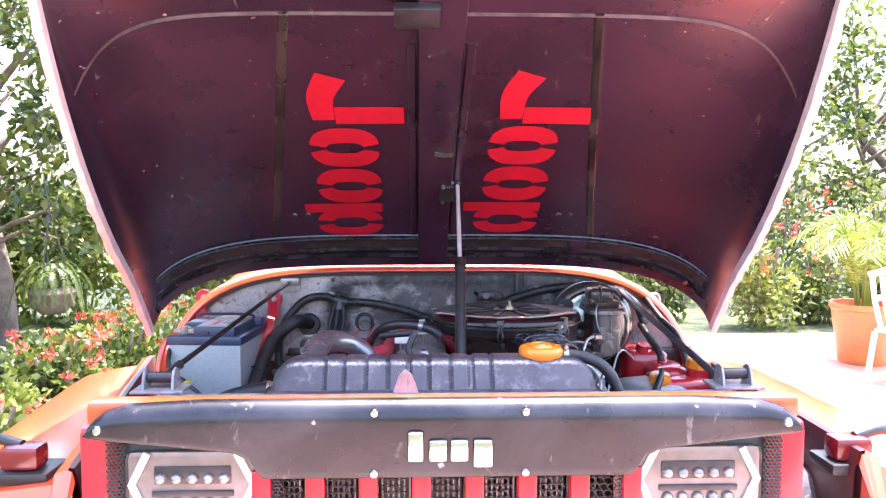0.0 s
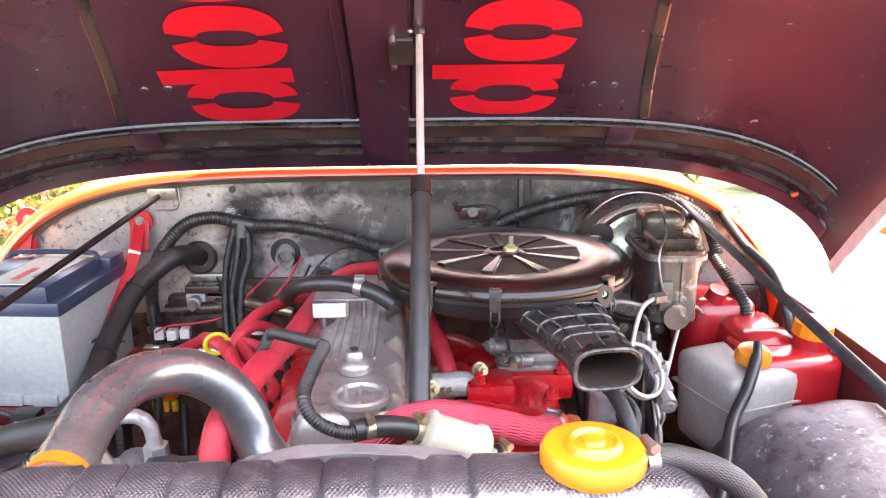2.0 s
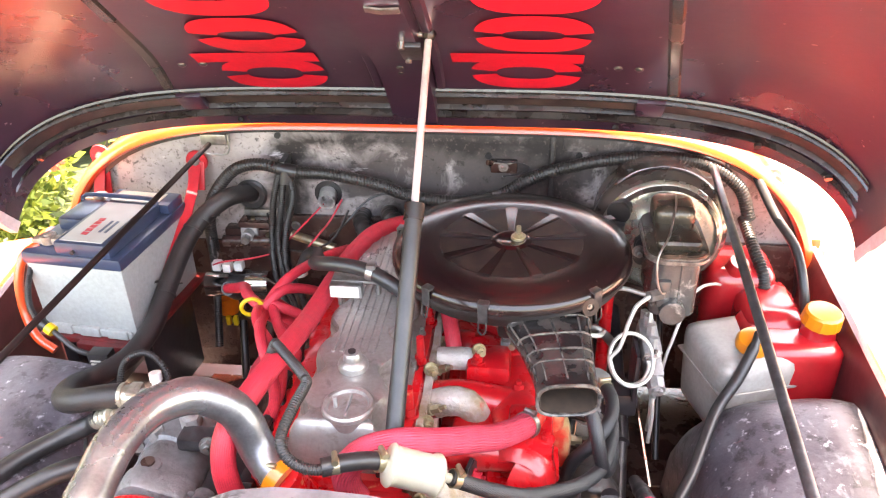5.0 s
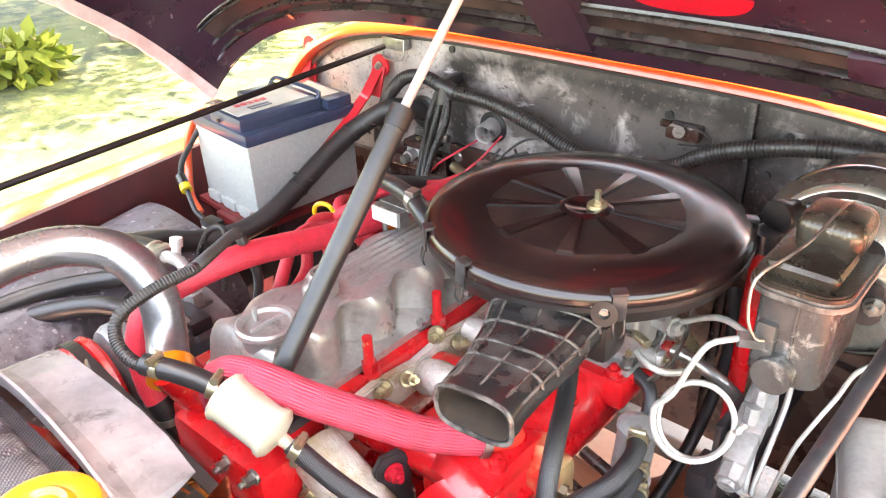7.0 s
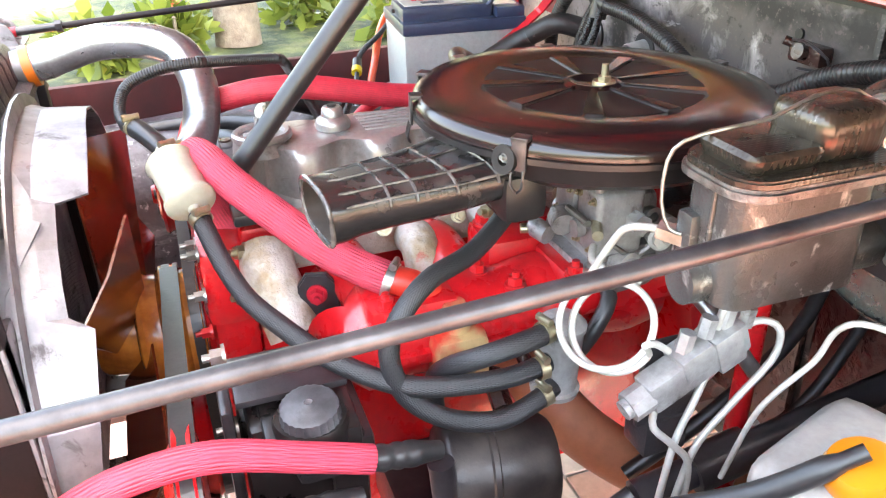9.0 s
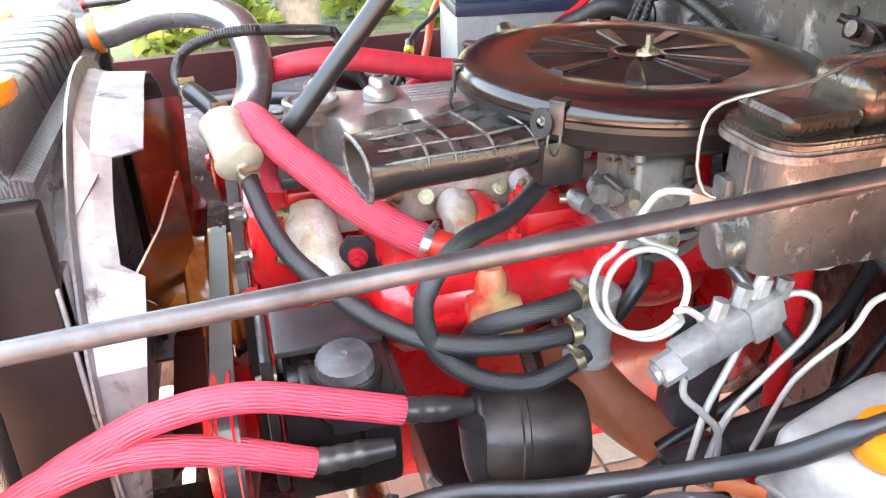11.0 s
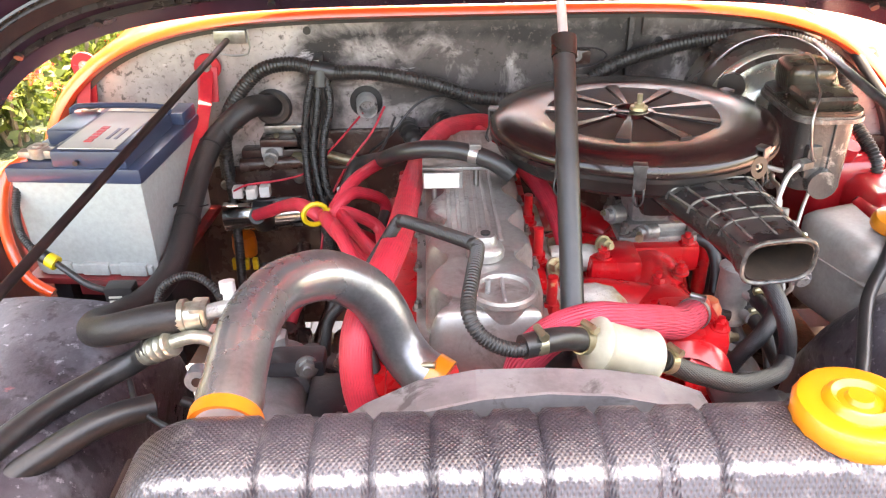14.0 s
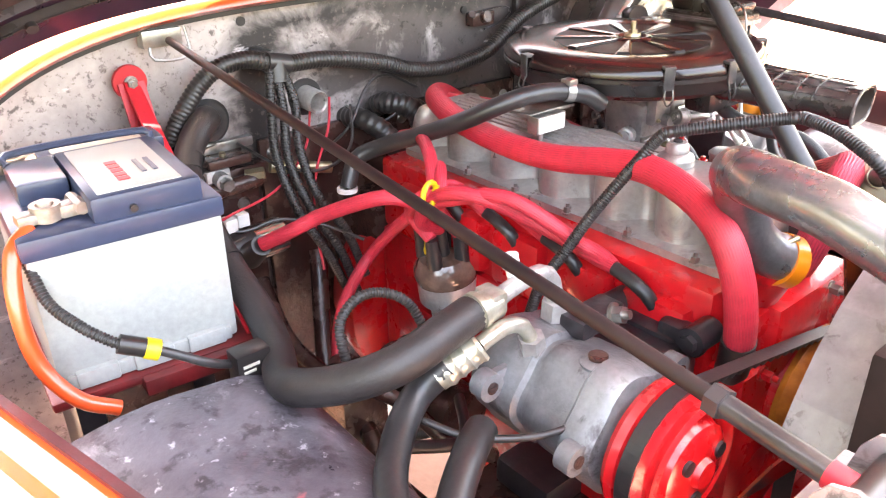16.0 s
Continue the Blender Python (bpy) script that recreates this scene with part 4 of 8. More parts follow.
    if k < 7:
        part("mesh_insert", hex_mesh(x + 0.016, x + 0.071, 0.88, 1.05, GY + 0.02), BLACK_PLASTIC, grille)
# chrome badge: plain raised shapes
for x, w, h, dz in ((-0.058, 0.026, 0.050, 0.0), (-0.022, 0.030, 0.036, -0.007), (0.012, 0.030, 0.036, -0.007), (0.050, 0.032, 0.046, -0.012)):
    part("badge", box((C + 0.005 + x - w / 2, GY - 0.030, 1.098 + dz - h / 2), (C + 0.005 + x + w / 2, GY - 0.0215, 1.098 + dz + h / 2), 0.006), CHROME, grille, "raised chrome shape")
for sx in (-1, 1):
    cx = C + sx * 0.415
    lamp = part("headlight", box((cx - 0.125, GY + 0.012, 0.88), (cx + 0.125, GY + 0.05, 1.10), 0.02), SMOOTH_RUBBER, grille, "rectangular headlight with a smoked lens")
    part("lens", box((cx - 0.108, GY + 0.004, 0.895), (cx + 0.108, GY + 0.02, 1.085), 0.015), GLASS_DARK, lamp)
    part("reflector", box((cx - 0.062, GY + 0.0015, 1.030), (cx + 0.062, GY + 0.006, 1.060), 0.002), DARK_METAL, lamp)
    for s2 in (-1, 1):
        part("light_strip", bar_along([(cx + s2 * 0.072, GY + 0.001, 1.082), (cx + s2 * 0.098, GY + 0.001, 1.030), (cx + s2 * 0.072, GY + 0.001, 0.975)], 0.012, 0.004, up=(0, 1, 0)), WHITE_PLASTIC, lamp)
        part("side_mesh", hex_mesh(cx + s2 * 0.126 - 0.014, cx + s2 * 0.126 + 0.014, 0.90, 1.10, GY + 0.006, 0.007), DARK_METAL, grille)
    for r in range(2):
        for k in range(5):
            part("led_lens", lathe([(0, 0.010), (0.005, 0.009), (0.009, 0.005), (0.010, 0.0), (0, 0.0)], (cx - 0.051 + 0.0255 * k, GY + 0.002, 1.040 - 0.042 * r), (0, -1, 0.25 if r == 0 else 0), 16), LED_GLASS, lamp)
    part("lens_bar", box((cx - 0.066, GY - 0.001, 1.010), (cx + 0.066, GY + 0.004, 1.020), 0.002), DARK_METAL, lamp)
    sig = thing("wing_marker", "dark red and black marker lamp bolted on the wing", "marker lamp", group="marker lamps")
    px = C + sx * 0.735
    part("lamp_base", box((px - 0.05, 1.33, 1.000), (px + 0.05, 1.42, 1.022), 0.008), SMOOTH_RUBBER, sig)
    part("lamp_body", box((px - 0.038, 1.34, 1.022), (px + 0.03, 1.39, 1.065), 0.012), LAMP_RED, sig)
    part("lamp_arm", tube([(px + sx * 0.01, 1.37, 1.06), (px + sx * 0.06, 1.38, 1.07), (px + sx * 0.12, 1.40, 1.06)], 0.01), SMOOTH_RUBBER, sig)

# top rail over the radiator, brackets and stay rods
part("top_rail", join(box((C - 0.50, GY + 0.068, 1.124), (C - 0.32, GY + 0.135, 1.147), 0.006), box((C + 0.32, GY + 0.068, 1.124), (C + 0.52, GY + 0.135, 1.147), 0.006), box((C - 0.5, GY + 0.052, 1.10), (C + 0.5, GY + 0.084, 1.158), 0.006)), SHEET, car)
part("latch_tongue", plate([(-0.022, 0), (0.022, 0), (0.012, 0.03), (0, 0.042), (-0.012, 0.03)], 0.004, Matrix(((1, 0, 0, C - 0.07), (0, 0, 1, 1.32), (0, 1, 0, 1.16), (0, 0, 0, 1)))), SHEET, car, "upright bare metal tongue")
for sx, back, fore in ((-1, (-0.390, 2.37, 1.232), (-0.462, 1.433, 1.169)), (1, (0.616, 2.37, 1.208), (0.583, 1.43, 1.142))):
    stay = thing("stay_rod", "black steel stay rod between cowl and front panel", "stay rod", group="stay rods")
    a, b = Vector(back), Vector(fore)
    part("rod", rod(a, b.lerp(a, 0.06), 0.0054 if b.x < 0 else 0.0075, 14), ROD_BLACK if b.x < 0 else ROD_STEEL, stay)
    part("nut", rod(b.lerp(a, 0.060), b.lerp(a, 0.070), 0.0098, 6), DARK_METAL, stay)
    part("threaded_end", rod(b + (b - a).normalized() * 0.02, b.lerp(a, 0.061), 0.0070, 12), DARK_METAL, stay)
    part("end_cap", rod(b + (b - a).normalized() * 0.024, b + (b - a).normalized() * 0.004, 0.0080, 14), PATCH_RED if b.x < 0 else ZINC, stay, "painted rod end")
    foot = part("bracket", box((b.x - 0.046, b.y - 0.060, 1.1475), (b.x + 0.046, b.y + 0.006, 1.1525), 0.002), SHEET, stay, "bare galvanised bracket")
    for side in (-1, 1):
        ear = [(-0.024, 0.0), (0.024, 0.0), (0.019, 0.022), (0.012, 0.033), (0.0, 0.037), (-0.012, 0.033), (-0.019, 0.022)]
        part("ear", plate(ear, 0.004, Matrix(((0, 0, 1, b.x + side * 0.026 - 0.002), (1, 0, 0, b.y - 0.026), (0, 1, 0, 1.152), (0, 0, 0, 1))), bevel=0.001), SHEET, foot)
    part("bush", rod((b.x - 0.023, b.y - 0.026, 1.171), (b.x + 0.023, b.y - 0.026, 1.171), 0.010, 20), SMOOTH_RUBBER, foot)
    clip = join(box((a.x - 0.028, 2.392, a.z - 0.012), (a.x + 0.028, 2.415, a.z + 0.012), 0.003), tube([(a.x - 0.02, 2.392, a.z - 0.01), (a.x - 0.018, 2.385, a.z - 0.026), (a.x + 0.03, 2.385, a.z - 0.026), (a.x + 0.032, 2.392, a.z + 0.012)], 0.002, sides=6))
    part("clip", clip, ZINC, stay)
# bonnet strut
strut = thing("gas_strut", "gas strut with a chrome piston holding up the bonnet", "gas strut")
top, low = Vector((0.108, 2.095, 1.53)), Vector((0.097, 1.71, 1.10))
mid = Vector((0.105, 1.905, 1.33))
part("cylinder", rod(low, mid, 0.0125, 20), SMOOTH_RUBBER, strut)
part("collar", rod(mid.lerp(low, 0.04), mid + (mid - low).normalized() * 0.012, 0.0145, 20), BLACK_PLASTIC, strut)
part("piston", rod(mid, top, 0.0055, 14), PISTON, strut, "bright piston rod")
part("ball_end", lathe([(0, -0.012), (0.009, -0.008), (0.012, 0), (0.009, 0.008), (0, 0.012)], top, (1, 0, 0), 16), BLACK_PLASTIC, strut)
part("ball_stud", rod(top + Vector((-0.03, 0, 0)), top, 0.005, 10), ZINC, strut)
part("foot", join(rod(low + Vector((0, 0, -0.05)), low, 0.008, 12), box((0.07, 1.69, 1.03), (0.12, 1.73, 1.045), 0.004)), DARK_METAL, strut)

# ---- the engine and what hangs on it ----
def clamp(at, axis, r, parent, mat=None, spin=(0, 0, 1)):
    """A worm-drive hose clamp: band, housing and screw, as one part."""
    at, axis = Vector(at), Vector(axis).normalized()
    bm = lathe([(r, -0.005), (r + 0.0015, -0.005), (r + 0.0015, 0.005), (r, 0.005), (r, -0.005)], at, axis, 24)
    up = (Vector(spin) - axis * Vector(spin).dot(axis)).normalized()
    side = axis.cross(up)
    head = at + up * (r + 0.0035)
    rod(head - side * 0.008, head + side * 0.006, 0.0038, 10, bm=bm)
    rod(head + side * 0.006, head + side * 0.011, 0.0046, 6, bm=bm)
    return part("clamp", bm, mat or BRASS, parent)


def hose(name, label, points, r, mat, rings=0.0, category="hose", depth=0.10, sides=16, profile=None, group=""):
    """A flexible hose along a curve: a thing with one sleeve."""
    ob = thing(name, label, category, group=group)
    part("sleeve", tube(points, r, step=0.010, sides=sides, rings=rings, depth=depth, profile=profile), mat, ob)
    return ob


engine = thing("engine", "red-painted four-cylinder engine with a bare alloy valve cover", "engine")
part("block", box((-0.115, 1.70, 0.52), (0.115, 2.30, 0.905), 0.02), ENGINE_RED, engine)
part("bell_housing", lathe([(0.10, 0.0), (0.165, 0.0), (0.185, 0.008), (0.190, 0.020), (0.186, 0.050), (0.170, 0.092), (0.10, 0.095)], (0.012, 2.302, 0.735), (0, 1, 0), 48), ENGINE_RED, engine)
part("side_cover", box((-0.13, 1.74, 0.56), (-0.11, 2.24, 0.80), 0.008), ENGINE_RED, engine)
part("side_cover", box((0.11, 1.78, 0.56), (0.14, 2.26, 0.80), 0.01), ENGINE_RED, engine)
part("cylinder_head", box((-0.105, 1.695, 0.900), (0.105, 2.30, 1.020), 0.010), ENGINE_RED, engine)
for y in (1.76, 1.87, 1.98, 2.09, 2.2):
    part("plug_boss", box((-0.125, y - 0.045, 0.91), (-0.09, y + 0.045, 0.995), 0.014), ENGINE_RED, engine)
part("timing_cover", join(box((-0.10, 1.645, 0.60), (0.12, 1.705, 0.93), 0.02), box((-0.055, 1.64, 0.90), (0.125, 1.70, 1.005), 0.018), lathe([(0, -0.01), (0.07, -0.01), (0.075, 0.0), (0.06, 0.03), (0.05, 0.05), (0, 0.05)], (0.03, 1.645, 0.87), (0, -1, 0), 32)), ENGINE_RED, engine)


def valve_cover():
    """A cast cover: flat top, sides scalloped between the bolts, rounded edges."""
    bm = bmesh.new()
    rows = []
    n = 120
    for k in range(n + 1):
        f = k / n
        y = 1.708 + 0.575 * f
        end = min(f, 1 - f)
        close = math.sqrt(max(0.0, 1 - (1 - min(end / 0.035, 1)) ** 2))
        wave = 0.5 + 0.5 * math.cos(2 * math.pi * (y - 1.745) / 0.096)
        wl = 0.038 * wave ** 1.7 * (1 if end > 0.06 else end / 0.06)
        left, right = -0.060 + 0.004 * (1 - close), 0.080 - 0.004 * (1 - close)
        hi = 1.045 + 0.055 * close
        sect = [(left - 0.010, 1.020), (left - 0.010, 1.030), (left + 0.002 + wl, 1.034), (left + 0.002 + wl, 1.055 if hi > 1.06 else 1.04), (left + 0.003 + wl * 0.97, hi - 0.022), (left + 0.006 + wl * 0.80, hi - 0.010), (left + 0.012 + wl * 0.45, hi - 0.003), (left + 0.024 + wl * 0.2, hi), (0.015, hi + 0.001), (right - 0.024 - wl * 0.2, hi), (right - 0.012 - wl * 0.45, hi - 0.003), (right - 0.006 - wl * 0.80, hi - 0.010), (right - 0.003 - wl * 0.97, hi - 0.022), (right - 0.002 - wl, 1.055 if hi > 1.06 else 1.04), (right - 0.002 - wl, 1.034), (right + 0.010, 1.030), (right + 0.010, 1.020)]
        rows.append([bm.verts.new((x, y, z)) for x, z in sect])
    for p, q in zip(rows, rows[1:]):
        for k in range(len(p) - 1):
            bm.faces.new((p[k], p[k + 1], q[k + 1], q[k]))
    bm.faces.new(rows[0])
    bm.faces.new(rows[-1])
    return bm


cover = part("valve_cover", valve_cover(), COVER_ALLOY, engine, "cast alloy valve cover with scalloped sides")
for k in range(6):
    x = -0.026 + 0.0125 * k
    part("cover_rib", box((x - 0.0030, 1.875, 1.098), (x + 0.0030, 2.24, 1.1028), 0.0016, segments=2), COVER_ALLOY, cover)
filler = part("oil_filler_cap", lathe([(0, 0.003), (0.027, 0.003), (0.029, 0.0075), (0.034, 0.0085), (0.037, 0.006), (0.0375, 0.001), (0.036, -0.001), (0.031, -0.002), (0.031, -0.02), (0, -0.02)], (0.027, 1.745, 1.106), sides=40), COVER_ALLOY, cover)
part("cap_grip", join(box((0.025, 1.722, 1.107), (0.029, 1.768, 1.1135), 0.002), rod((0.010, 1.742, 1.108), (0.010, 1.742, 1.126), 0.003, 10)), ALLOY, filler)
breather = part("breather_boss", lathe([(0, 0.022), (0.011, 0.022), (0.0135, 0.019), (0.0145, 0.010), (0.021, 0.006), (0.023, 0.001), (0.0225, -0.006), (0, -0.01)], (0.014, 1.838, 1.108), sides=28), COVER_ALLOY, cover)
part("breather_hole", lathe([(0, 0.0), (0.006, 0.0), (0.006, 0.002), (0, 0.002)], (0.014, 1.838, 1.1305), sides=14), SMOOTH_RUBBER, breather)
for y in (1.745, 1.84, 1.937, 2.033, 2.13, 2.226):
    for x in (-0.068, 0.088):
        part("cover_bolt", hex_bolt((x, y, 1.026), (0, 0, 1), 0.0055, 0.010), ZINC, cover)
part("bracket", join(box((-0.060, 2.003, 1.114), (-0.005, 2.023, 1.138), 0.002), box((-0.060, 2.018, 1.134), (0.03, 2.058, 1.139), 0.002), rod((-0.045, 2.012, 1.095), (-0.045, 2.012, 1.118), 0.004), rod((0.015, 2.04, 1.095), (0.015, 2.04, 1.136), 0.004)), ZINC, cover, "folded bright metal bracket")
part("white_label", box((-0.058, 2.0005, 1.116), (-0.010, 2.004, 1.137), 0.001), WHITE_PLASTIC, cover)
for y, h in ((1.835, 0.045), (1.962, 0.045), (1.745, 0.02), (2.08, 0.04)):
    part("head_stud", join(rod((0.096, y, 0.99), (0.096, y, 1.020), 0.014, 14), rod((0.096, y, 1.02), (0.096, y, 1.034), 0.0105, 6), rod((0.096, y, 1.03), (0.096, y, 1.026 + h), 0.0070, 12, 0.0065)), ENGINE_RED, engine)
for y in (1.76, 1.87, 1.98, 2.09):
    part("plug_boot", tube([(-0.108, y + 0.012, 0.955), (-0.118, y, 0.985), (-0.125, y + 0.022, 1.006), (-0.122, y + 0.055, 1.012)], 0.0085, sides=12), SMOOTH_RUBBER, engine)
# outlet under the silver hose, water neck, front details
part("water_neck", join(tube([(-0.050, 1.655, 1.065), (-0.046, 1.672, 1.03), (-0.035, 1.69, 0.99), (-0.01, 1.70, 0.96)], 0.026, sides=20), box((-0.075, 1.655, 0.965), (0.03, 1.70, 1.0), 0.01)), ENGINE_RED, engine)
for x, z in ((0.11, 1.0), (0.13, 0.955), (0.06, 0.99), (0.125, 0.90), (-0.07, 0.93)):
    part("front_bolt", hex_bolt((x, 1.645, z), (0, -1, 0), 0.007, 0.014), ZINC if z > 0.94 else ENGINE_RED, engine)

# intake side
manifold = part("manifold", join(tube([(0.258, 1.785, 0.938), (0.262, 1.80, 0.938), (0.265, 1.95, 0.940), (0.268, 2.12, 0.945), (0.268, 2.155, 0.945)], 0.056, sides=24, profile=lambda f: 0.80 if f < 0.02 else 1.0 + 0.06 * math.sin(f * 23)), box((0.155, 1.80, 0.925), (0.27, 2.14, 0.972), 0.018, segments=3), box((0.300, 1.80, 0.930), (0.326, 2.14, 0.945), 0.006)), ENGINE_RED, engine, "red cast intake manifold")
part("carburettor_pad", box((0.235, 2.02, 0.96), (0.345, 2.165, 1.005), 0.010), ENGINE_RED, manifold)
part("front_pad", box((0.245, 1.80, 0.965), (0.315, 1.90, 1.000), 0.012), ENGINE_RED, manifold)
part("rear_pad", box((0.17, 1.96, 0.97), (0.245, 2.03, 1.016), 0.012), ENGINE_RED, manifold)
for y0, dy in ((1.81, 0.01), (1.93, 0.0), (2.07, -0.01), (2.2, -0.05)):
    part("runner", tube([(0.10, y0, 0.965), (0.16, y0, 0.975), (0.215, y0 + dy, 0.968), (0.26, y0 + dy * 1.6, 0.96)], 0.031, sides=18), ENGINE_RED, manifold)
for x, y, z in ((0.305, 1.82, 0.998), (0.26, 1.94, 0.992), (0.30, 1.97, 0.990), (0.325, 2.03, 1.004), (0.19, 1.975, 1.016)):
    part("manifold_bolt", hex_bolt((x, y, z), (0, 0, 1), 0.009, 0.012), ENGINE_RED, manifold)
part("water_outlet", join(tube([(0.285, 1.885, 0.975), (0.288, 1.865, 1.003), (0.283, 1.845, 1.013), (0.275, 1.83, 1.015)], 0.016, sides=16), box((0.280, 1.862, 0.895), (0.345, 1.925, 0.965), 0.016), lathe([(0, 0.02), (0.012, 0.02), (0.018, 0.008), (0.018, -0.02), (0, -0.02)], (0.315, 1.892, 0.975))), ENGINE_YELLOWED, engine, "red and yellowed water outlet casting")
part("brass_fitting", join(rod((0.325, 1.885, 0.94), (0.352, 1.89, 0.935), 0.009, 6), rod((0.352, 1.89, 0.935), (0.362, 1.892, 0.933), 0.006, 10)), BRASS, engine)
part("sender", join(rod((0.325, 1.93, 0.90), (0.375, 1.925, 0.885), 0.012, 6), rod((0.33, 1.96, 0.935), (0.375, 1.955, 0.925), 0.008, 12)), GRIMY, engine)
for pts, r in (([(0.118, 1.722, 0.990), (0.142, 1.720, 0.978), (0.168, 1.728, 0.950), (0.190, 1.738, 0.915)], 0.033), ([(0.128, 1.905, 0.982), (0.150, 1.902, 0.992), (0.178, 1.900, 0.990), (0.195, 1.900, 0.965)], 0.024), ([(0.12, 2.0, 1.00), (0.17, 2.0, 1.002), (0.205, 2.0, 0.99)], 0.020)):
    part("exhaust_runner", tube(pts, r, sides=18), GASKET, engine, "pale heat-stained exhaust runner")
part("gasket", plate([(-0.21, -0.030), (0.205, -0.030), (0.205, 0.020), (0.12, 0.024), (0.07, 0.016), (0.0, 0.024), (-0.06, 0.015), (-0.13, 0.024), (-0.21, 0.016)], 0.012, Matrix(((0, 0, 1, 0.107), (1, 0, 0, 1.955), (0, 1, 0, 0.992), (0, 0, 0, 1))), bevel=0.002), GASKET, engine, "cream heat-stained gasket plate")
for y in (1.80, 1.87, 1.97, 2.05):
    part("brass_nut", hex_bolt((0.121, y, 0.998), (1, -0.2, 0.5), 0.0075, 0.020), BRASS, engine)
part("exhaust_flange", plate([(-0.040, -0.018), (0.0, -0.036), (0.040, -0.018), (0.046, 0.0), (0.040, 0.018), (0.0, 0.036), (-0.040, 0.018), (-0.046, 0.0)], 0.008, Matrix.Translation((0.112, 1.708, 0.970)) @ pose(0, 0, 0, 68, 0, 48), bevel=0.002), BRASS, engine, "gold-stained exhaust flange")
for x, y, z in ((0.135, 1.694, 0.945), (0.125, 1.70, 1.0), (0.12, 1.835, 1.005), (0.115, 1.94, 1.025), (0.19, 1.99, 1.03)):
    part("brass_nut", hex_bolt((x, y, z), (0.4, -1, 0.3), 0.009, 0.016), BRASS, engine)
part("lift_bracket", join(plate([(-0.034, -0.12), (0.030, -0.12), (0.026, -0.05), (0.024, 0.005), (0.012, 0.020), (-0.012, 0.020), (-0.022, 0.005), (-0.024, -0.05)], 0.007, Matrix(((0.25, 0, 0.97, 0.190), (0.97, 0, -0.25, 1.768), (0, 1, 0, 0.972), (0, 0, 0, 1))), bevel=0.002), box((0.17, 1.745, 0.86), (0.20, 1.80, 0.92), 0.006)), DARK_METAL, engine, "black lifting bracket")
part("bracket_bolt", hex_bolt((0.198, 1.766, 0.968), (0.97, -0.25, 0), 0.009, 0.012), PATCH_RED, engine)
part("steel_pipe", tube([(0.325, 2.145, 0.985), (0.36, 2.16, 0.975), (0.41, 2.17, 0.95), (0.44, 2.20, 0.90)], 0.009), ZINC, engine)
part("spring", tube([(0.335, 2.16, 1.03), (0.345, 2.175, 1.0), (0.36, 2.19, 0.97)], 0.007, rings=0.004, depth=0.25, sides=10), BRASS, engine)
part("down_pipe", tube([(0.20, 2.02, 0.83), (0.245, 2.045, 0.775), (0.295, 2.10, 0.715), (0.34, 2.20, 0.655), (0.36, 2.36, 0.60)], 0.037, sides=20), TERRACOTTA, engine, "orange-brown exhaust pipe")

# carburettor
carb = thing("carburettor", "small grey cast carburettor under the air cleaner", "carburettor")
part("base_plate", box((0.225, 2.035, 1.004), (0.342, 2.150, 1.014), 0.004), ALLOY, carb)
part("spacer", box((0.24, 2.05, 1.013), (0.330, 2.14, 1.028), 0.006), ALLOY, carb)
part("body", join(box((0.245, 2.055, 1.026), (0.318, 2.135, 1.085), 0.012), rod((0.285, 2.09, 1.08), (0.285, 2.09, 1.12), 0.035, 24), box((0.31, 2.06, 1.045), (0.345, 2.10, 1.08), 0.008), rod((0.315, 2.12, 1.055), (0.352, 2.125, 1.055), 0.014, 16), rod((0.28, 2.06, 1.06), (0.28, 2.025, 1.058), 0.010, 14)), ALLOY, carb)
for x, y in ((0.235, 2.045), (0.335, 2.045), (0.335, 2.14), (0.235, 2.14)):
    part("stud", hex_bolt((x, y, 1.014), (0, 0, 1), 0.007, 0.014), ZINC, carb)
part("float_bowl", join(box((0.300, 2.040, 1.030), (0.346, 2.098, 1.105), 0.008, segments=3), box((0.255, 2.038, 1.05), (0.296, 2.06, 1.10), 0.005), rod((0.322, 2.036, 1.06), (0.322, 2.026, 1.06), 0.010, 16), rod((0.335, 2.048, 1.10), (0.335, 2.048, 1.125), 0.006, 12), rod((0.345, 2.085, 1.07), (0.362, 2.085, 1.07), 0.012, 6)), ALLOY, carb)
for x, z in ((0.308, 1.04), (0.338, 1.04), (0.308, 1.095), (0.338, 1.095), (0.262, 1.06), (0.29, 1.09)):
    part("screw", hex_bolt((x, 2.040, z), (0, -1, 0), 0.0035, 0.005), BRASS, carb)
part("linkage", join(tube([(0.32, 2.07, 1.05), (0.350, 2.06, 1.045), (0.352, 2.09, 1.03), (0.355, 2.12, 1.06)], 0.003, sides=8), lathe([(0.006, 0), (0.011, 0), (0.011, 0.004), (0.006, 0.004), (0.006, 0)], (0.348, 2.105, 1.072), (1, 0, 0), 16), rod((0.30, 2.03, 1.075), (0.345, 2.03, 1.075), 0.004, 8)), ZINC, carb)
for a, b in (((0.335, 2.045, 1.07), (0.365, 2.03, 1.07)), ((0.255, 2.03, 1.03), (0.245, 2.0, 1.03))):
    part("nipple", rod(a, b, 0.006, 10), BRASS, carb)

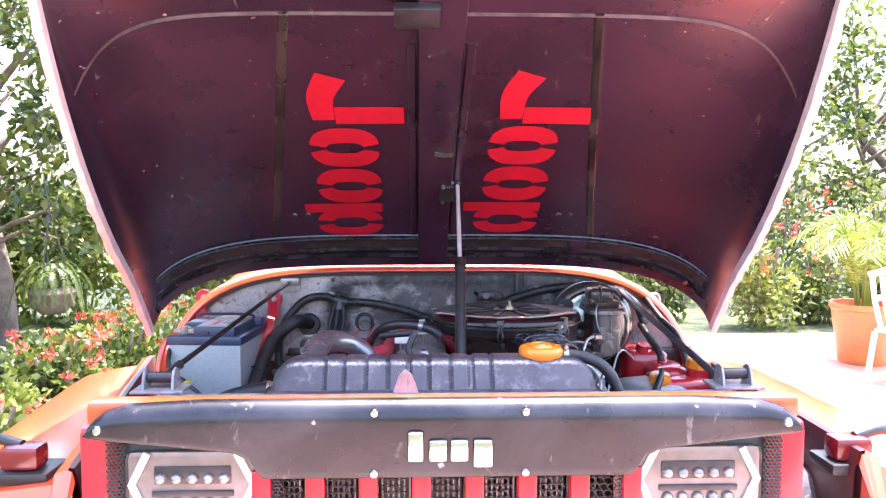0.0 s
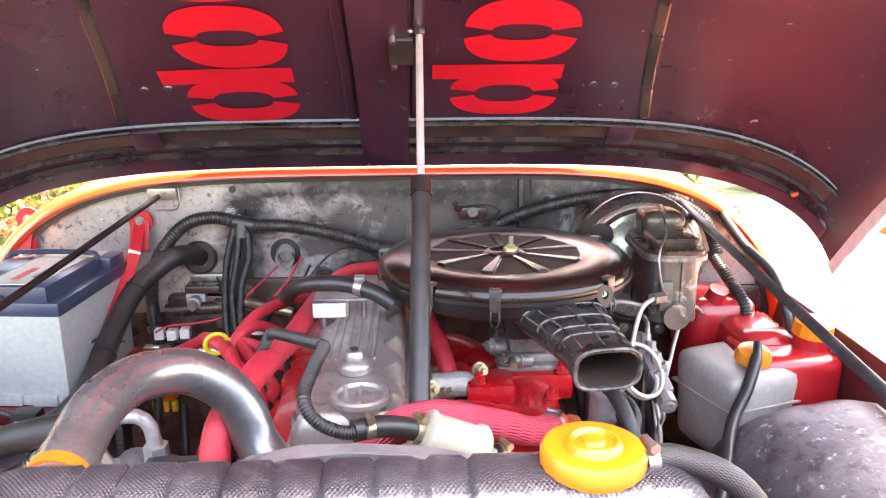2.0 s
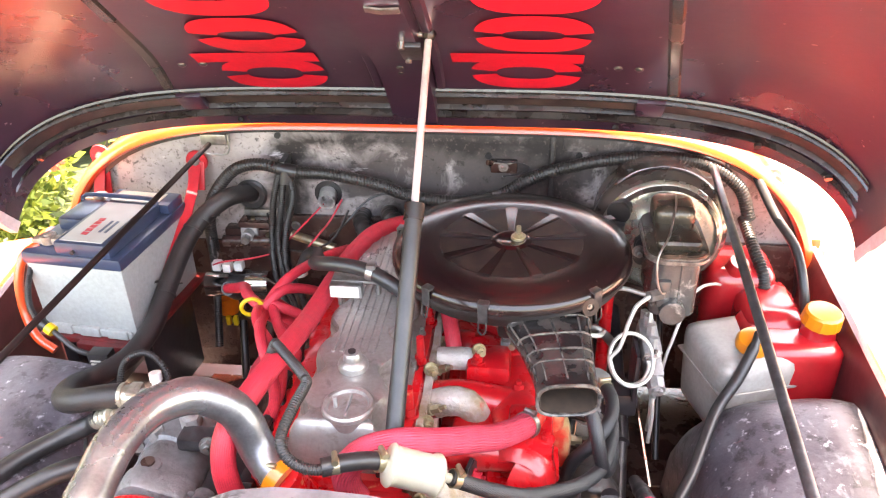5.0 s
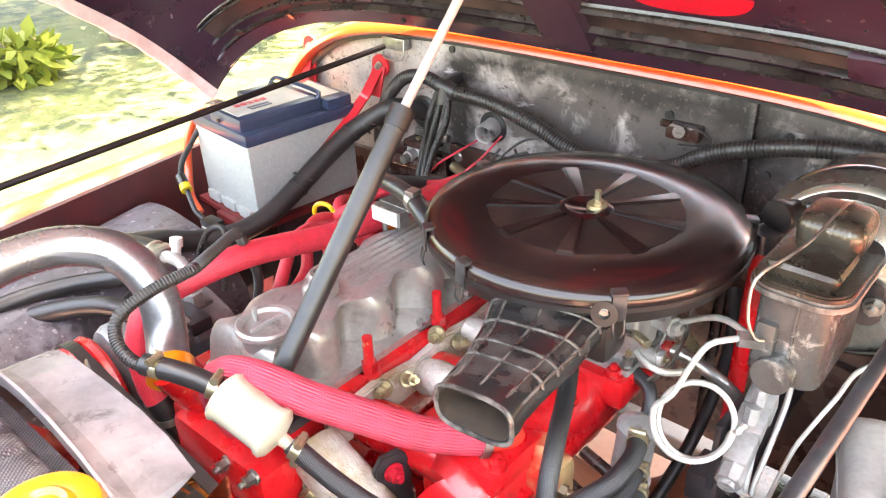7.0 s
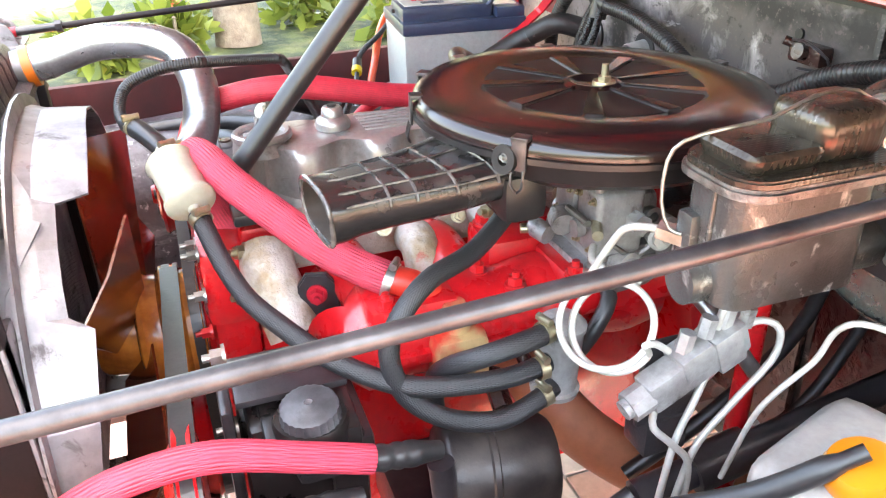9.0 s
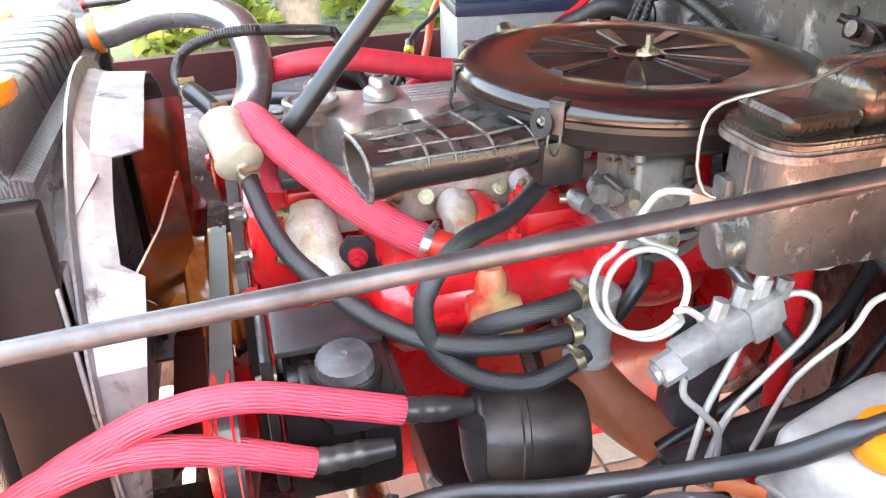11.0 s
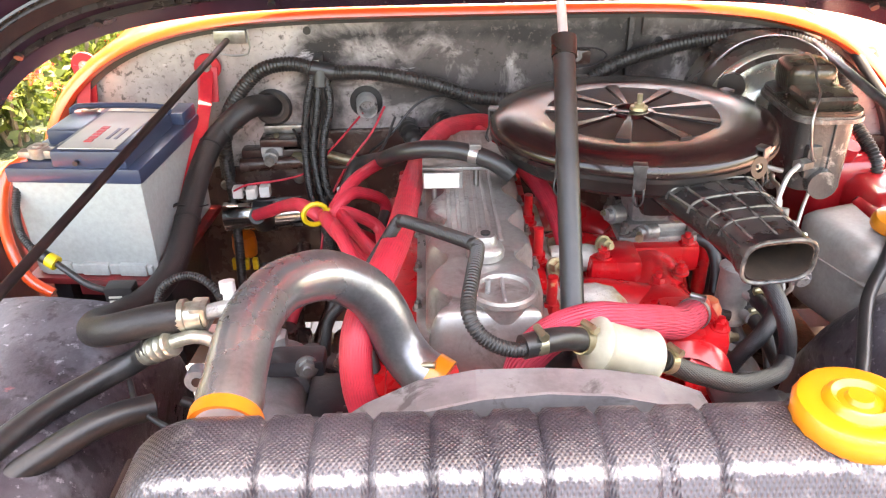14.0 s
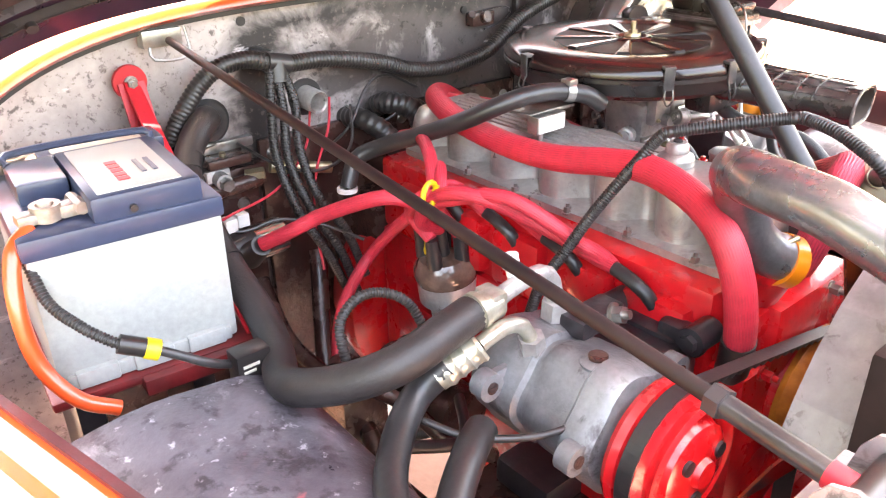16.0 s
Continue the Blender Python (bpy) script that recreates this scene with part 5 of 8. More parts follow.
for k, (x, y, z, w) in enumerate(((0.352, 2.075, 1.020, 0.016), (0.356, 2.110, 1.050, 0.013), (0.345, 2.140, 1.022, 0.015), (0.225, 2.070, 1.035, 0.014), (0.300, 2.022, 1.062, 0.013), (0.262, 2.018, 1.032, 0.012))):
    side = 1 if x > 0.3 else -1
    part("casting_boss", lathe([(0, 0.016), (w * 0.6, 0.016), (w * 0.7, 0.009), (w, 0.008), (w, -0.012), (0, -0.012)], (x, y, z), (side, -0.4 if k % 2 else 0.2, 0.15), 18), ALLOY, carb)
    part("screw", hex_bolt((x + side * 0.014, y, z + 0.003), (side, -0.4 if k % 2 else 0.2, 0.15), w * 0.35, 0.006), BRASS if k % 3 == 0 else ZINC, carb)
part("throttle_lever", bar_along([(0.362, 2.050, 1.000), (0.374, 2.085, 1.012), (0.372, 2.125, 1.034), (0.366, 2.150, 1.058)], 0.010, 0.003, up=(1, 0, 0)), ZINC, carb)
part("fuel_inlet", tube([(0.350, 2.035, 1.050), (0.375, 2.020, 1.050), (0.392, 2.030, 1.042), (0.402, 2.060, 1.030)], 0.0042, sides=10), BRAKE_WHITE, carb)

# air cleaner
AX, AY = 0.238, 2.086
TIP = Matrix.Translation((AX, AY, 1.186)) @ pose(0, 0, 0, -0.8, -0.3, 0) @ Matrix.Scale(0.945, 4)
cleaner = thing("air_cleaner", "round black air cleaner with a dusty ribbed lid", "air cleaner")


def shifted(bm, by):
    bmesh.ops.translate(bm, vec=by, verts=bm.verts[:])
    return bm


def settle(bm):
    bmesh.ops.transform(bm, matrix=TIP, verts=bm.verts[:])
    return bm


lid = part("lid", settle(lathe([(0, 0.0035), (0.020, 0.0035), (0.025, 0.0070), (0.031, 0.0070), (0.038, 0.0025), (0.122, 0.0020), (0.131, 0.0028), (0.142, 0.0042), (0.154, 0.0050), (0.180, 0.0050), (0.203, 0.002), (0.209, -0.004), (0.2115, -0.010), (0.2115, -0.016), (0.206, -0.016), (0, -0.016)], (0, 0, 0), sides=96)), LID_BLACK, cleaner)
for k in range(9):
    a = 2 * math.pi * k / 9 + 0.2
    part("lid_rib", settle(plate([(0.030, -0.0045), (0.131, -0.0120), (0.131, 0.0120), (0.030, 0.0045)], 0.0056, Matrix.Rotation(a, 4, "Z") @ Matrix.Translation((0, 0, 0.0006)), bevel=0.0026)), LID_BLACK, lid)
part("dusty_floor", settle(lathe([(0.036, 0.000), (0.036, 0.0036), (0.127, 0.0031), (0.127, 0.000)], (0, 0, 0), sides=64)), LID_DUST, lid, "dusty recess between the ribs")
part("pan", settle(lathe([(0.2085, -0.016), (0.2125, -0.018), (0.2125, -0.024), (0.206, -0.026), (0.201, -0.044), (0.188, -0.053), (0.10, -0.062), (0.06, -0.070), (0.05, -0.085), (0, -0.085)], (0, 0, 0), sides=96)), BLACK_PLASTIC, cleaner)
part("centre_stud", settle(shifted(join(lathe([(0, 0.009), (0.013, 0.009), (0.014, 0.004), (0, 0.004)], (0, 0, 0), sides=18), rod((0, 0, 0.008), (0, 0, 0.014), 0.008, 6), rod((0, 0, 0.012), (0, 0, 0.028), 0.0042, 12)), (0.013, 0.008, 0))), BRASS, cleaner)
for deg in (-48, -100, 168, 100, 30, 232):
    a = radians(deg)
    m = Matrix.Rotation(a, 4, "Z")
    bm = join(box((0.200, -0.009, -0.002), (0.2155, 0.009, 0.0025), 0.0012, m), box((0.2125, -0.008, -0.032), (0.2155, 0.008, 0.002), 0.0012, m), tube([m @ Vector(v) for v in ((0.2155, -0.006, -0.030), (0.219, -0.006, -0.045), (0.2155, 0, -0.054), (0.219, 0.006, -0.045), (0.2155, 0.006, -0.030))], 0.0015, sides=6))
    part("spring_clip", settle(bm), CLIP, cleaner)


def snorkel():
    """A flattened duct that widens to the cleaner, open at its mouth."""
    bm, lining = bmesh.new(), bmesh.new()
    rows_out, rows_in, frames = [], [], []
    stations = [((0.290, 1.970, 1.138), 0.072, 0.022), ((0.298, 1.92, 1.140), 0.064, 0.022), ((0.310, 1.87, 1.136), 0.052, 0.023), ((0.320, 1.81, 1.134), 0.0435, 0.0235), ((0.327, 1.755, 1.131), 0.0395, 0.0245)]
    path = spline([s[0] for s in stations], 0.012)
    for n, q in enumerate(path):
        f = n / (len(path) - 1) * 4
        k = min(int(f), 3)
        w = stations[k][1] + (stations[k + 1][1] - stations[k][1]) * (f - k)
        h = stations[k][2] + (stations[k + 1][2] - stations[k][2]) * (f - k)
        ahead = (path[min(n + 1, len(path) - 1)] - path[max(n - 1, 0)]).normalized()
        side = ahead.cross(Vector((0, 0, 1))).normalized()
        up = side.cross(ahead)
        lip = 1.07 if n > len(path) - 3 else 1.0
        frames.append((q, side, up, w, h))
        for rows, t in ((rows_out, 0.0), (rows_in, 0.004)):
            ring = []
            for i in range(36):
                a = 2 * math.pi * i / 36
                ca, sa = math.cos(a), math.sin(a)
                ring.append((bm if t == 0.0 else lining).verts.new(q + side * (w * lip - t) * math.copysign(abs(ca) ** 0.6, ca) + up * (h * lip - t) * math.copysign(abs(sa) ** 0.6, sa)))
            rows.append(ring)
    for mesh, rows in ((bm, rows_out), (lining, rows_in)):
        for p, q in zip(rows, rows[1:]):
            for i in range(36):
                mesh.faces.new((p[i], p[(i + 1) % 36], q[(i + 1) % 36], q[i]))
    for i in range(36):
        mouth = [bm.verts.new(rows_in[-1][j].co) for j in (i, (i + 1) % 36)]
        bm.faces.new((rows_out[-1][i], rows_out[-1][(i + 1) % 36], mouth[1], mouth[0]))
    lining.faces.new(rows_in[0])
    return bm, lining, frames


duct, duct_lining, duct_frames = snorkel()
spout = part("intake_spout", duct, SPOUT_BLACK, cleaner, "black moulded intake spout with a grid of ribs")
part("spout_lining", duct_lining, DUST, spout, "dusty inside of the mouth")


def on_spout(f, deg, lift):
    """A point of the spout's skin: f along it, deg round it, lift above it."""
    q, side, up, w, h = duct_frames[min(int(f * (len(duct_frames) - 1)), len(duct_frames) - 1)]
    ca, sa = math.cos(radians(deg)), math.sin(radians(deg))
    return q + side * (w + lift) * math.copysign(abs(ca) ** 0.6, ca) + up * (h + lift) * math.copysign(abs(sa) ** 0.6, sa)


for f in (0.18, 0.34, 0.50, 0.66, 0.82):
    part("spout_rib", tube([on_spout(f, deg, 0.0008) for deg in range(4, 177, 10)], 0.0018, sides=6, curve=False), SPOUT_EDGE, spout)
for deg in (22, 58, 90, 122, 158):
    part("spout_rib", tube([on_spout(k / 20, deg, 0.0008) for k in range(3, 20)], 0.0016, sides=6, curve=False), SPOUT_EDGE, spout)
part("spout_lip", tube([on_spout(1.0, deg, 0.0022) for deg in range(0, 361, 12)], 0.0026, sides=8, curve=False), SPOUT_EDGE, spout)
part("spout_flange", join(box((0.222, 1.925, 1.100), (0.368, 1.972, 1.150), 0.012), lathe([(0.006, 0), (0.014, 0), (0.014, 0.012), (0.006, 0.012), (0.006, 0)], (0.358, 1.935, 1.166), (0.4, -0.9, 0.2), 18)), BLACK_PLASTIC, cleaner)
part("flange_screw", hex_bolt((0.358, 1.933, 1.168), (0.4, -0.9, 0.2), 0.005, 0.008), ZINC, cleaner)

# ---- cooling ----
radiator = thing("radiator", "ribbed black-and-silver radiator tank over a finned core", "radiator")
bm = bmesh.new()
rows = []
for k in range(121):
    f = k / 120
    x = -0.262 + 0.585 * f
    end = min(1.0, min(f / 0.10, (1 - f) / 0.09))
    in_ribs = 0.10 < f < 0.74
    groove = 0.0035 if in_ribs and abs(((f - 0.10) / 0.064) % 1.0 - 0.5) > 0.42 else 0.0
    hi = 1.158 + (0.047 - groove) * math.sqrt(max(0.0, 1 - (1 - end) ** 2))
    y0 = 1.358 + groove
    sect = [(1.336, 1.140), (1.336, 1.152), (y0, 1.156), (y0 + 0.024, hi - 0.012), (y0 + 0.031, hi - 0.004), (y0 + 0.040, hi), (1.436, hi), (1.447 - groove, hi - 0.005), (1.453 - groove, hi - 0.016), (1.458, 1.156), (1.476, 1.152), (1.476, 1.140)]
    rows.append([bm.verts.new((x, y, max(z, 1.14))) for y, z in sect])
for p, q in zip(rows, rows[1:]):
    for k in range(len(p) - 1):
        bm.faces.new((p[k], p[k + 1], q[k + 1], q[k]))
bm.faces.new(rows[0])
bm.faces.new(rows[-1])
part("top_tank", bm, TANK_KNURLED, radiator, "pressed top tank, black paint worn to bright metal, sun glint painted on its edges")
core = bmesh.new()
for k in range(60):
    x = -0.255 + 0.0096 * k
    box((x, 1.34, 0.62), (x + 0.003, 1.465, 1.14), 0, bm=core)
part("core", core, SHEET, radiator, kind="stuff", smooth=False)
part("core_back", box((-0.258, 1.39, 0.62), (0.318, 1.42, 1.14), 0), DARK_METAL, radiator, smooth=False)
for x in (0.318, -0.285):
    part("side_bracket", box((x, 1.33, 0.60), (x + 0.027, 1.478, 1.136), 0.004), ROD_BLACK, radiator)
capx = Vector((0.228, 1.420, 1.2))
part("filler_neck", lathe([(0.024, -0.02), (0.026, 0.0), (0.034, 0.004), (0.034, 0.008), (0, 0.008)], capx, sides=30), ALLOY, radiator)
part("filler_cap", lathe([(0, 0.026), (0.008, 0.026), (0.010, 0.023), (0.014, 0.022), (0.018, 0.0255), (0.021, 0.024), (0.023, 0.020), (0.033, 0.022), (0.038, 0.020), (0.0405, 0.015), (0.0405, 0.006), (0.039, 0.003), (0.036, 0.004), (0.036, 0.0)], capx, sides=40, lobes=lambda f, r: 1 + (0.012 * math.cos(2 * math.pi * f * 20) if r > 0.0385 else 0)), AMBER, radiator, "amber radiator cap")
part("outlet", join(rod((-0.203, 1.455, 1.168), (-0.203, 1.50, 1.174), 0.0235, 24)), TANK, radiator)

big = hose("radiator_hose", "silver-painted upper radiator hose arching to the engine", [(-0.204, 1.482, 1.172), (-0.204, 1.520, 1.182), (-0.202, 1.556, 1.192), (-0.196, 1.596, 1.194), (-0.182, 1.634, 1.191), (-0.150, 1.668, 1.180), (-0.117, 1.683, 1.154), (-0.098, 1.684, 1.125), (-0.085, 1.677, 1.092), (-0.066, 1.664, 1.070), (-0.045, 1.652, 1.060)], 0.0245, SILVER_HOSE, sides=28, profile=lambda f: 1.0 + 0.06 * math.exp(-((f - 0.03) / 0.03) ** 2) + 0.06 * math.exp(-((f - 0.97) / 0.03) ** 2))
part("band", rod((-0.204, 1.468, 1.168), (-0.204, 1.480, 1.170), 0.0278, 30), ORANGE, big, "orange sealing band")
part("band", rod((-0.056, 1.658, 1.062), (-0.042, 1.651, 1.056), 0.0290, 30), AMBER, big, "orange sealing band")
part("band_screw", rod((-0.066, 1.650, 1.084), (-0.048, 1.645, 1.087), 0.004, 10), BRASS, big)

shroud = thing("fan_shroud", "bent bare sheet-metal shroud round the fan", "fan shroud")
bm = bmesh.new()
rows = []
FAN = Vector((0.035, 1.56, 0.87))
HUB = Vector((0.035, 1.535, 0.862))
angles = [158, 149, 140, 130, 120, 110, 100, 89, 78, 69, 60, 58.5, 49, 42, 36, 33, 24, 14, 4, -8, -20, -30, -40]
for k, deg in enumerate(angles):
    a = radians(deg)
    r = 0.292 if deg > 30 else 0.292 + 0.010 * (30 - deg) / 30
    dent = 0.004 * math.sin(deg * 0.13)
    back = (1.551 if deg >= 60 else 1.520 if deg >= 36 else 1.541 - 0.0007 * (33 - deg)) + 0.002 * math.sin(deg * 0.11)
    rows.append([bm.verts.new((FAN.x + (r + d) * math.cos(a), y, FAN.z + (r + d) * math.sin(a) + dent)) for y, d in ((1.482 if deg > 62 else 1.446, 0.006), (min(1.50, back - 0.008), 0.0), (back, -0.004), (back, -0.007), (min(1.50, back - 0.008), -0.003), (1.482 if deg > 62 else 1.446, 0.003))])
for p, q in zip(rows, rows[1:]):
    for k in range(6):
        bm.faces.new((p[k], p[(k + 1) % 6], q[(k + 1) % 6], q[k]))
bm.faces.new(rows[0])
bm.faces.new(rows[-1])
part("band", bm, SHEET, shroud, smooth=False)
bm = bmesh.new()
rows = []
for deg in range(-45, 226, 9):
    a = radians(deg)
    rows.append([bm.verts.new((FAN.x + r * math.cos(a) * (1.0 if r < 0.30 else 1.0), y, FAN.z + r * math.sin(a))) for r, y in ((0.298, 1.484), (0.298, 1.480), (0.315, 1.479), (0.315, 1.482))])
for p, q in zip(rows, rows[1:]):
    for k in range(4):
        bm.faces.new((p[k], p[(k + 1) % 4], q[(k + 1) % 4], q[k]))
part("flange", bm, SHEET, shroud)
part("side_plate", box((0.29, 1.470, 0.60), (0.345, 1.478, 1.06), 0.003), SHEET, shroud)
part("fold", bar_along([(0.205, 1.500, 1.114), (0.255, 1.462, 1.066), (0.300, 1.452, 1.004)], 0.018, 0.003, up=(0.7, 0.1, 0.7)), SHEET, shroud, "folded strip of bare sheet metal")
part("shroud_bolt", hex_bolt((0.346, 1.50, 0.86), (1, 0, 0), 0.006, 0.02), ZINC, shroud)

fan = thing("cooling_fan", "amber-brown bladed cooling fan with an orange pulley", "fan")
for k in range(6):
    a = radians(60 * k + 44)
    bm = bmesh.new()
    rows = []
    for j in range(9):
        r = 0.05 + 0.205 * j / 8
        half = 0.045 + 0.029 * j / 8
        turn = radians(36 - 4 * j / 8)
        row = []
        for s, t in ((-1, 0), (0, 0.006), (1, 0), (1, 0.003), (0, 0.009), (-1, 0.003)):
            off = half * s
            lx, ly = off * math.cos(turn), off * math.sin(turn) * 0.8 + t
            row.append(bm.verts.new((FAN.x + r * math.cos(a) - lx * math.sin(a), FAN.y - 0.012 + ly, FAN.z + r * math.sin(a) + lx * math.cos(a))))
        rows.append(row)
    for p, q in zip(rows, rows[1:]):
        for j in range(6):
            bm.faces.new((p[j], p[(j + 1) % 6], q[(j + 1) % 6], q[j]))
    bm.faces.new(rows[0])
    bm.faces.new(rows[-1])
    part("blade", bm, FAN_AMBER, fan)
part("hub", lathe([(0, -0.032), (0.040, -0.032), (0.046, -0.026), (0.050, 0), (0.050, 0.03), (0, 0.03)], HUB, (0, 1, 0), 36), FAN_PULLEY, fan)
part("pulley", lathe([(0, 0.02), (0.070, 0.02), (0.080, 0.024), (0.082, 0.030), (0.076, 0.038), (0.076, 0.050), (0.086, 0.056), (0.086, 0.060), (0.076, 0.064), (0.086, 0.070), (0.086, 0.074), (0.078, 0.080), (0.078, 0.096), (0.086, 0.100), (0.07, 0.104), (0, 0.104)], HUB, (0, 1, 0), 48), FAN_PULLEY, fan)
for k in range(4):
    a = math.pi / 2 * k + 0.4
    part("hub_bolt", hex_bolt(HUB + Vector((0.030 * math.cos(a), -0.032, 0.030 * math.sin(a))), (0, -1, 0), 0.007, 0.012), ZINC, fan)


def belt(name, label, wheels, y, wide):
    """A drive belt round pulleys (x, z, radius), convex hull of the circles."""
    pts = []
    for x, z, r in wheels:
        pts += [(x + r * math.cos(a), z + r * math.sin(a)) for a in np.linspace(0, 2 * math.pi, 48, endpoint=False)]
    pts = sorted(pts)
    hull = []
    for seq in (pts, pts[::-1]):
        side = []
        for q in seq:
            while len(side) > 1 and (side[-1][0] - side[-2][0]) * (q[1] - side[-2][1]) - (side[-1][1] - side[-2][1]) * (q[0] - side[-2][0]) <= 0:
                side.pop()
            side.append(q)
        hull += side[:-1]
    path = []
    for a, b in zip(hull, hull[1:] + hull[:1]):
        n = max(1, int(math.dist(a, b) / 0.008))
        path += [(a[0] + (b[0] - a[0]) * k / n, a[1] + (b[1] - a[1]) * k / n) for k in range(n)]
    cx, cz = sum(p[0] for p in path) / len(path), sum(p[1] for p in path) / len(path)
    bm = bmesh.new()
    rows = []
    for k, (x, z) in enumerate(path):
        px, pz = path[k - 1]
        qx, qz = path[(k + 1) % len(path)]
        n = Vector((qz - pz, 0, -(qx - px))).normalized()
        inner = -0.0045 if k % 2 else -0.0015
        rows.append([bm.verts.new(Vector((x, y + dy, z)) + n * d) for dy, d in ((-wide / 2, 0.003), (wide / 2, 0.003), (wide * 0.4, inner), (-wide * 0.4, inner))])
    for p, q in zip(rows, rows[1:] + rows[:1]):
        for j in range(4):
            bm.faces.new((p[j], p[(j + 1) % 4], q[(j + 1) % 4], q[j]))
    ob = thing(name, label, "drive belt", group="drive belts")
    part("band", bm, SMOOTH_RUBBER, ob, smooth=False)
    return ob


belt("drive_belt", "black cogged drive belt round the red compressor pulley", [(-0.262, 0.935, 0.072), (0.035, 0.865, 0.079), (0.035, 0.66, 0.075)], 1.629, 0.016)
belt("drive_belt", "worn grey-black drive belt to the steering pump", [(0.035, 0.865, 0.080), (0.412, 0.899, 0.070), (0.035, 0.66, 0.075)], 1.604, 0.022)
crank = thing("crank_pulley", "red crankshaft pulley low on the engine", "pulley")
part("pulley", lathe([(0, -0.01), (0.070, -0.01), (0.078, -0.004), (0.070, 0.004), (0.078, 0.02), (0.070, 0.03), (0.078, 0.04), (0.06, 0.045), (0, 0.045)], (0.035, 1.595, 0.66), (0, 1, 0), 40), ENGINE_RED, crank)

# ---- air-conditioning compressor ----
comp = thing("compressor", "grey cast air-conditioning compressor with a red pulley", "compressor")
PX, PZ = -0.262, 0.935
axis_lobes = lambda f, r: 1 + (0.06 * math.cos(2 * math.pi * f * 5) if r > 0.05 else 0)
part("housing", lathe([(0, 0.0), (0.050, 0.0), (0.066, 0.006), (0.071, 0.016), (0.071, 0.040), (0.066, 0.044), (0.064, 0.095), (0.060, 0.100), (0.060, 0.106), (0.066, 0.110), (0.066, 0.165), (0.058, 0.178), (0, 0.178)], (PX, 1.665, PZ), (0, 1, 0), 50, lobes=axis_lobes), COMP_GREY, comp)
part("rear_head", box((PX - 0.026, 1.775, PZ + 0.035), (PX + 0.030, 1.83, PZ + 0.064), 0.010), COMP_GREY, comp)
for dx, y, dz, deep in ((-0.078, 1.792, 0.024, 0.018), (-0.078, 1.676, 0.004, 0.018), (0.078, 1.676, 0.034, 0.018)):
    x0, x1 = sorted((PX + dx, PX + dx * 0.5))
    part("mounting_ear", join(box((x0, y + 0.004, PZ + dz - 0.014), (x1, y + deep - 0.004, PZ + dz + 0.013), 0.008), rod((PX + dx, y, PZ + dz), (PX + dx, y + deep, PZ + dz), 0.016, 20)), COMP_GREY, comp)
    part("ear_hole", rod((PX + dx, y + 0.001, PZ + dz), (PX + dx, y - 0.0015, PZ + dz), 0.007, 16), GRIMY, comp)
part("port_boss", lathe([(0, 0.012), (0.012, 0.012), (0.018, 0.008), (0.018, -0.01), (0, -0.01)], (PX - 0.010, 1.715, PZ + 0.058)), COMP_GREY, comp)
part("port_plug", lathe([(0, 0.003), (0.010, 0.003), (0.010, 0.0), (0, 0)], (PX - 0.010, 1.715, PZ + 0.0702), sides=18), GRIMY, comp)
pul = part("pulley", lathe([(0, 0.030), (0.045, 0.030), (0.050, 0.020), (0.055, 0.022), (0.062, 0.030), (0.066, 0.026), (0.062, 0.020), (0.062, 0.016), (0.072, 0.008), (0.072, 0.002), (0.062, -0.004), (0.072, -0.010), (0.074, -0.018), (0.070, -0.024), (0, -0.024)], (PX, 1.632, PZ), (0, -1, 0), 48), ENGINE_RED, comp, "red grooved compressor pulley")
part("clutch_plate", lathe([(0, 0.012), (0.014, 0.012), (0.016, 0.006), (0.040, 0.004), (0.046, 0)], (PX, 1.602, PZ), (0, -1, 0), 32), ENGINE_RED, pul)
for k in range(3):
    a = 2.094 * k + 0.4
    part("clutch_rivet", rod((PX + 0.03 * math.cos(a), 1.602, PZ + 0.03 * math.sin(a)), (PX + 0.03 * math.cos(a), 1.594, PZ + 0.03 * math.sin(a)), 0.008, 12), DARK_METAL, pul)
part("head_bracket", join(box((PX + 0.015, 1.755, PZ + 0.055), (PX + 0.085, 1.79, PZ + 0.078), 0.006), box((PX + 0.06, 1.70, PZ - 0.05), (-0.11, 1.80, PZ + 0.03), 0.008)), DARK_METAL, comp)
part("bracket_bolt", hex_bolt((PX + 0.065, 1.757, PZ + 0.070), (0.2, -1, 0.35), 0.010, 0.014), ZINC, comp)
part("black_bracket", join(box((-0.146, 1.71, 0.925), (-0.112, 1.795, 0.972), 0.012), *[join(rod((-0.150, y, z), (-0.110, y, z), 0.016, 16), rod((-0.158, y, z), (-0.148, y, z), 0.010, 6)) for y, z in ((1.805, 0.972), (1.690, 0.982), (1.744, 0.908), (1.78, 0.935))], box((-0.140, 1.685, 0.955), (-0.114, 1.74, 0.985), 0.008), rod((-0.20, 1.745, 0.935), (-0.13, 1.745, 0.945), 0.014, 14)), DARK_METAL, comp)

